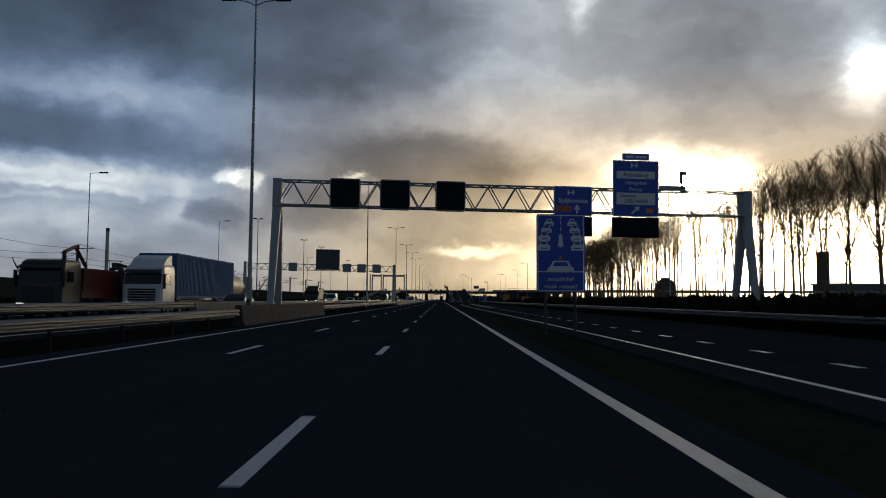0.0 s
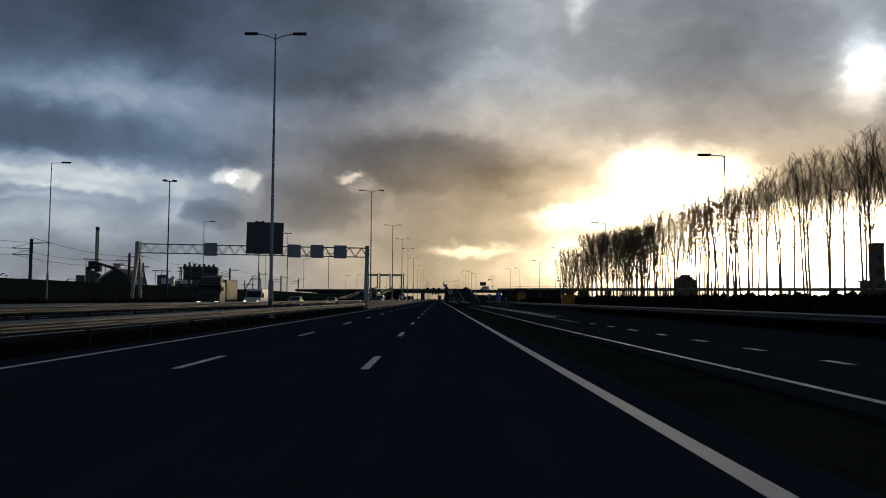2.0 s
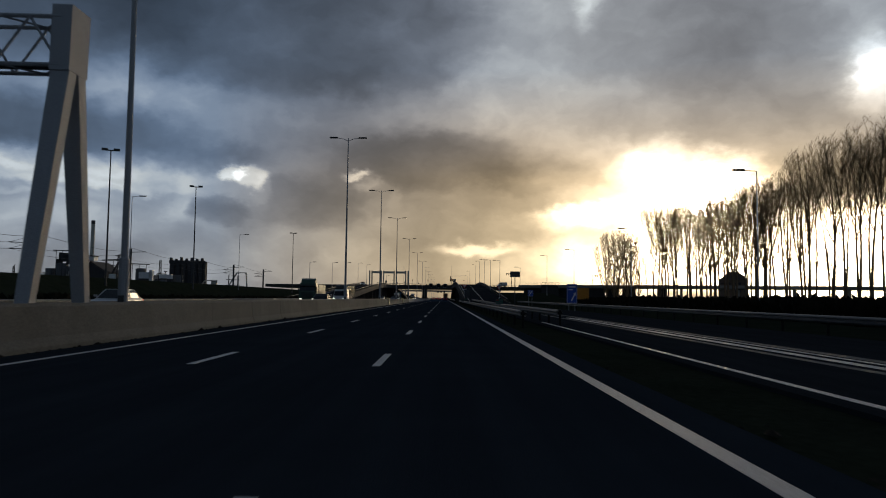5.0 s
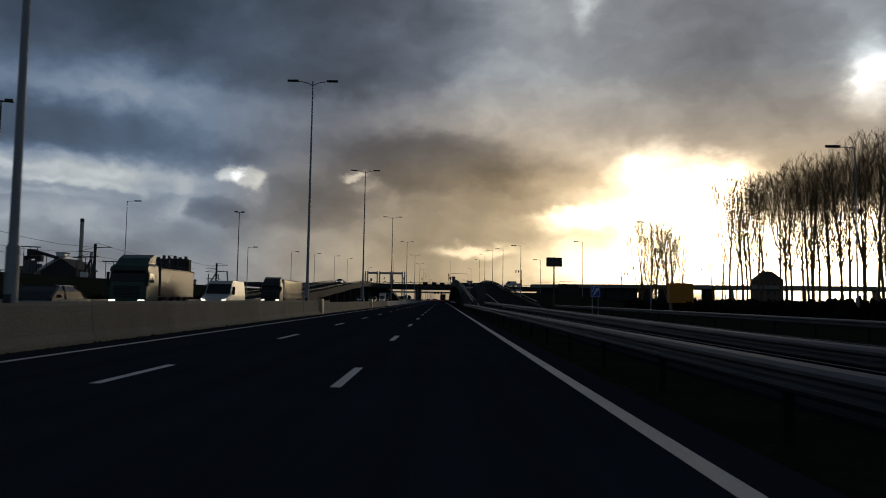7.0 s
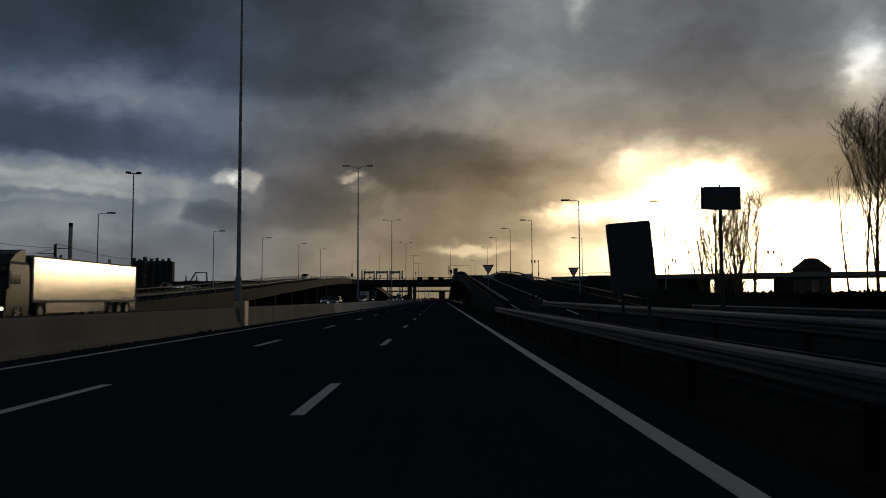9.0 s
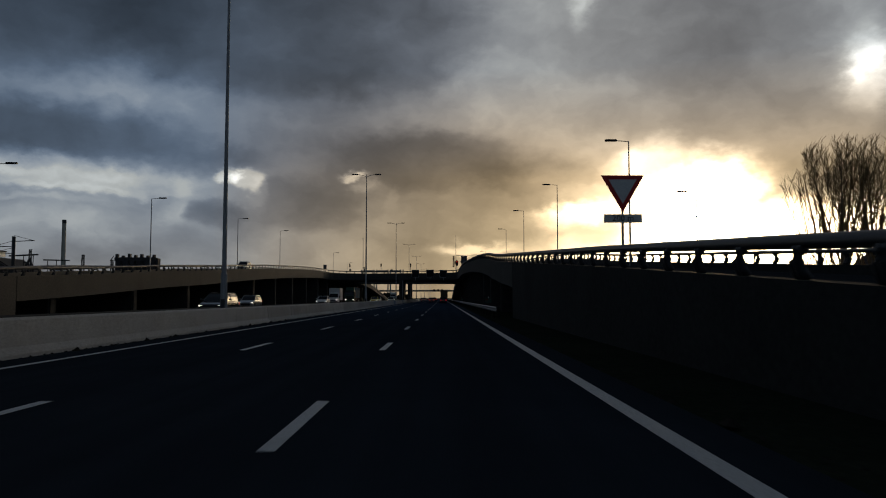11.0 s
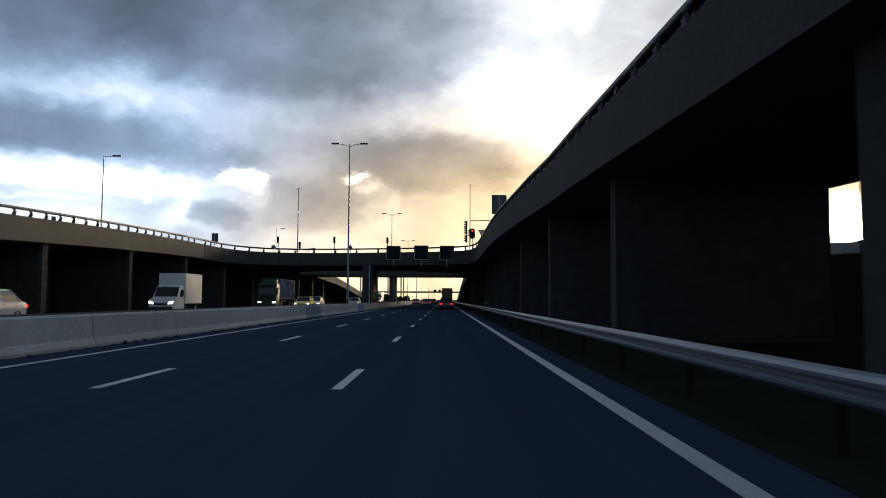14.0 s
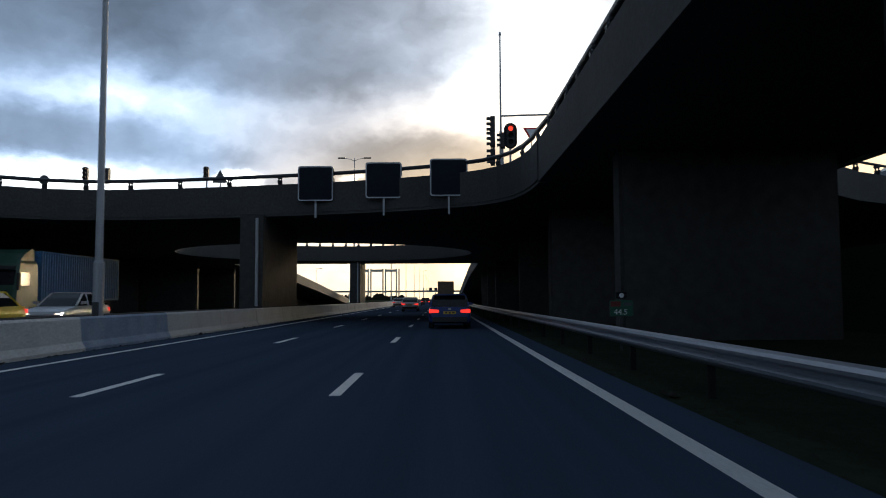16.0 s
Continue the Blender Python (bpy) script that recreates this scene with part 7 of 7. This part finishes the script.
for x, r, h in ((-29, 5.5, 30), (-40, 4.5, 25), (-22, 3.2, 27), (48, 4, 26), (84, 5, 20)):
    bm = bmesh.new()
    tube(bm, (x, 6, 0), (x, 6, h), r, seg=14)
    part("tank", bm, FAR_GREY, works)
for x, w, z0, z1 in ((-31, 2.2, 30.1, 34), (-27, 3.4, 31.5, 40), (-20.5, 2.6, 29, 38)):
    part("elevator_head", slab(x - w, x + w, 2, 7, z0, z1), FAR_DARK, works)
for x0, z0, x1, z1, r in ((-20, 38, 1, 32, 1.5), (-33, 42, -15, 41.5, 0.5), (14, 33, 36, 34, 0.6), (18, 8, 30, 31, 1.0), (30, 31, 36, 10, 0.8), (34, 12, 62, 15, 1.2), (40, 30, 60, 29.5, 0.5)):
    bm = bmesh.new()
    tube(bm, (x0, -4, z0), (x1, -4, z1), r, seg=5)
    for i in range(3):
        f = (i + 0.5) / 3
        tube(bm, (x0 + (x1 - x0) * f, -4, 0), (x0 + (x1 - x0) * f, -4, z0 + (z1 - z0) * f), 0.3, seg=4)
    part("conveyor", bm, FAR_DARK, works)
# cabins coloured white as sunlit highlights on the dark works
for x, w, z0, z1 in ((25, 3.0, 14, 20), (56, 5.5, 16, 22), (62, 1.6, 8, 24), (76, 6.0, 16, 20)):
    part("lit_cabin", slab(x - w, x + w, -6, -3, z0, z1), SIGN_WHITE, works, "small cabin on the conveyor line, sunlit white put into its colour")
    part("cabin_frame", slab(x - w + 0.4, x + w - 0.4, -5.5, -3.5, 0, z0 - 0.02), FAR_DARK, works)
for x, h in ((30, 38), (70, 34), (92, 30), (-70, 26)):
    bm = bmesh.new()
    for dx in (-1.5, 1.5):
        tube(bm, (x + dx, -4, 0), (x + dx * 0.4, -4, h), 0.5, seg=5)
    for z in range(4, h, 5):
        tube(bm, (x - 1.5, -4, z), (x + 1.3, -4, z + 4), 0.3, seg=4)
    part("lattice_tower", bm, FAR_DARK, works)
chimney = thing("chimney", pose(-1285, 2900, 0), "tall pale works chimney", "chimney")
bm = bmesh.new()
tube(bm, (0, 0, 0), (0, 0, 255), 7.5, 6.5, 16)
part("shaft", bm, FAR_PALE, chimney)
bm = bmesh.new()
tube(bm, (0, 0, 255.2), (0, 0, 268), 7.0, 6.6, 16)
part("cap", bm, FAR_DARK, chimney)
rnd = random.Random(12)
for k in range(26):
    x, y, h = -760 + 21 * k + rnd.uniform(-8, 8), rnd.uniform(980, 1120), rnd.uniform(14, 34)
    kind_of = k % 3
    if kind_of == 0:
        ob = thing("plant_tank", pose(x, y, 0), "grey upright plant tank with a railed top", "tank", "tanks of the far works")
        bm = bmesh.new()
        tube(bm, (0, 0, 0), (0, 0, h * 0.8), h * 0.16, seg=14)
        part("shell", bm, FAR_GREY if k % 2 else FAR_PALE, ob)
        bm = bmesh.new()
        tube(bm, (0, 0, h * 0.8), (0, 0, h * 0.8 + 1.4), h * 0.17, seg=14, caps=False)
        part("top_rail", bm, FAR_DARK, ob)
    elif kind_of == 1:
        ob = thing("pipe_gantry", pose(x, y, 0), "open steel pipe frame with platforms", "pipe gantry", "pipe gantries of the far works")
        for sx in (-5, 5):
            bm = bmesh.new()
            tube(bm, (sx, 0, 0), (sx, 0, h), 0.6, seg=5)
            part("column", bm, FAR_DARK, ob)
        for z in range(6, int(h), 6):
            part("platform", slab(-7, 7, -2, 2, z, z + 0.7), FAR_GREY, ob)
        bm = bmesh.new()
        pipe(bm, [(-5, 0, h * 0.5), (4, 0, h + 3), (14, 0, h + 3), (16, 0, 2)], 0.8, 6)
        part("pipe", bm, FAR_PALE, ob)
    else:
        ob = thing("plant_mast", pose(x, y, 0), "thin lighting mast over the works", "mast", "masts of the far works")
        bm = bmesh.new()
        tube(bm, (0, 0, 0), (0, 0, h * 1.3), 0.45, 0.3, seg=6)
        part("pole", bm, FAR_DARK, ob)
        part("platform", slab(-2, 2, -0.6, 0.6, h * 1.3, h * 1.3 + 0.9), FAR_DARK, ob)
crane = thing("harbour_crane", pose(-640, 1150, 0), "grey lattice harbour crane with a raised jib", "crane")
bm = bmesh.new()
for a in (-5, 5):
    tube(bm, (a, 0, 0), (a * 0.3, 0, 30), 0.9, seg=5)
tube(bm, (0, 0, 30), (-16, 0, 62), 0.8, seg=5), tube(bm, (2, 0, 32), (-15, 0, 60), 0.5, seg=5), tube(bm, (0, 0, 30), (14, 0, 36), 0.9, seg=5)
part("jib", bm, FAR_GREY, crane)
part("cab", slab(-5, 5, -4, 4, 28, 34), FAR_GREY, crane)
for k, (x, y, w, d, h, mat) in enumerate(((-520, 1000, 60, 30, 14, FAR_DARK), (-610, 980, 70, 30, 11, FAR_GREY), (-300, 1000, 50, 30, 12, FAR_GREY), (-245, 960, 60, 24, 9, FAR_DARK), (-190, 930, 40, 24, 8, FAR_PALE), (-720, 1050, 60, 30, 16, FAR_DARK), (-130, 980, 36, 24, 9, FAR_DARK))):
    ob = thing("far_shed", pose(x, y, 0), "low flat works shed in the distance", "shed", "far works sheds")
    body = part("wall", slab(-w / 2, w / 2, 0, d, 0, h), mat, ob)
    part("roof", slab(-w / 2 - 1, w / 2 + 1, -1, d + 1, h + 0.02, h + 1.0), FAR_DARK, ob)
    for j in range(5):
        part("opening", slab(-w / 2 + (j + 0.3) * w / 5, -w / 2 + (j + 0.75) * w / 5, -0.15, -0.01, 1, h * 0.55), FAR_DARK if mat is not FAR_DARK else FAR_GREY, body)

white_hall = thing("works_hall", pose(-366, 1100, 0), "pale works hall with dark window bands", "factory")
part("wall", slab(-12, 12, 0, 20, 0, 24), FAR_PALE, white_hall)
part("roof", slab(-12.6, 12.6, -0.6, 20.6, 24.02, 25.2), FAR_DARK, white_hall)
for z in (4, 11, 18):
    part("window_band", slab(-11, 11, -0.2, -0.01, z, z + 2.2), FAR_DARK, white_hall)
part("stair_tower", slab(-22, -13, 2, 12, 0, 33), FAR_GREY, white_hall)

tower = thing("brick_tower", pose(250, 484, 0), "brown square brick tower behind the poplars", "tower")
part("wall", slab(-2.9, 2.9, 0, 6, 0, 33), BRICK_WALL, tower)
part("roof", slab(-3.1, 3.1, -0.2, 6.2, 33.02, 34.2), ROOF_FAR, tower)
for z in (8, 16, 24):
    part("window", slab(-1.4, 1.4, -0.12, -0.01, z, z + 3), FAR_DARK, tower)
hall = thing("grey_hall", pose(300, 500, 0), "long low grey hall behind the poplars", "hall")
part("wall", slab(-36, 40, 0, 30, 0, 13), FAR_GREY, hall)
part("roof", slab(-37, 41, -1, 31, 13.02, 14.0), FAR_PALE, hall)
for k in range(6):
    part("opening", slab(-32 + 12 * k, -24 + 12 * k, -0.15, -0.01, 1, 6), FAR_DARK, hall)
house = thing("far_house", pose(215, 709, 0), "dark house with a low hipped roof beyond the viaduct", "house")
part("wall", slab(-8, 8, 0, 13, 0, 17), BRICK_WALL, house)
bm = bmesh.new()
loft(bm, [[(-8.6, -0.8, 17.02), (8.6, -0.8, 17.02), (8.6, 13.8, 17.02), (-8.6, 13.8, 17.02)], [(-3, 5.5, 23.5), (3, 5.5, 23.5), (3, 7.5, 23.5), (-3, 7.5, 23.5)]])
part("roof", bm, ROOF_FAR, house)
for z in (3, 8, 13):
    for x in (-6, -2, 2, 6):
        part("window", slab(x - 0.8, x + 0.8, -0.12, -0.01, z, z + 2.2), FAR_DARK, house)

# haze of distance put into the pale colour of towers and beams
lift = thing("lift_bridge", pose(-190, 2750, 0), "pale far lift bridge with four tall lattice towers", "lift bridge")
for x in (-62, -22, 22, 62):
    bm = bmesh.new()
    for d in (-4, 4):
        tube(bm, (x + d, 0, 0), (x + d, 0, 92), 2.2, seg=5)
    for z in range(6, 90, 12):
        tube(bm, (x - 4, 0, z), (x + 4, 0, z + 6), 0.5, seg=4)
    part("tower", bm, FAR_PALE, lift)
for a, b in ((-62, -22), (22, 62), (-22, 22)):
    part("cross_beam", slab(a + 5, b - 5, -3, 3, 83, 90), FAR_PALE, lift)
part("span", slab(-260, 260, 10, 26, 22, 27), FAR_GREY, lift)

# far rows of woods on the horizon
r = random.Random(9)
for name, x0, x1, y, tall in (("far_woods", -2400, -80, 1900, 12), ("far_woods", 40, 2200, 1500, 12), ("far_woods", 180, 700, 560, 6)):
    vs, fs = [], []
    x = x0
    while x < x1:
        w, h = r.uniform(4, 12), tall * r.uniform(0.5, 1.15)
        for k in range(5):
            u = x + r.uniform(-w, w)
            b, q = len(vs), y + r.uniform(-6, 6)
            hh, ww = h * r.uniform(0.6, 1.0), w * r.uniform(0.25, 0.5)
            vs += [(u - ww, q, -0.1), (u + ww, q + 1, -0.1), (u + ww * 0.8, q + 1, hh * 0.7), (u + ww * 0.1, q, hh), (u - ww * 0.9, q, hh * 0.75)]
            fs.append((b, b + 1, b + 2, b + 3, b + 4))
        x += w * 0.7
    me = bpy.data.meshes.new(name)
    me.from_pydata(vs, [], fs)
    me.materials.append(BUSH)
    tagged(new(name, me), "dark line of far woods on the horizon", "woods", "", "stuff")
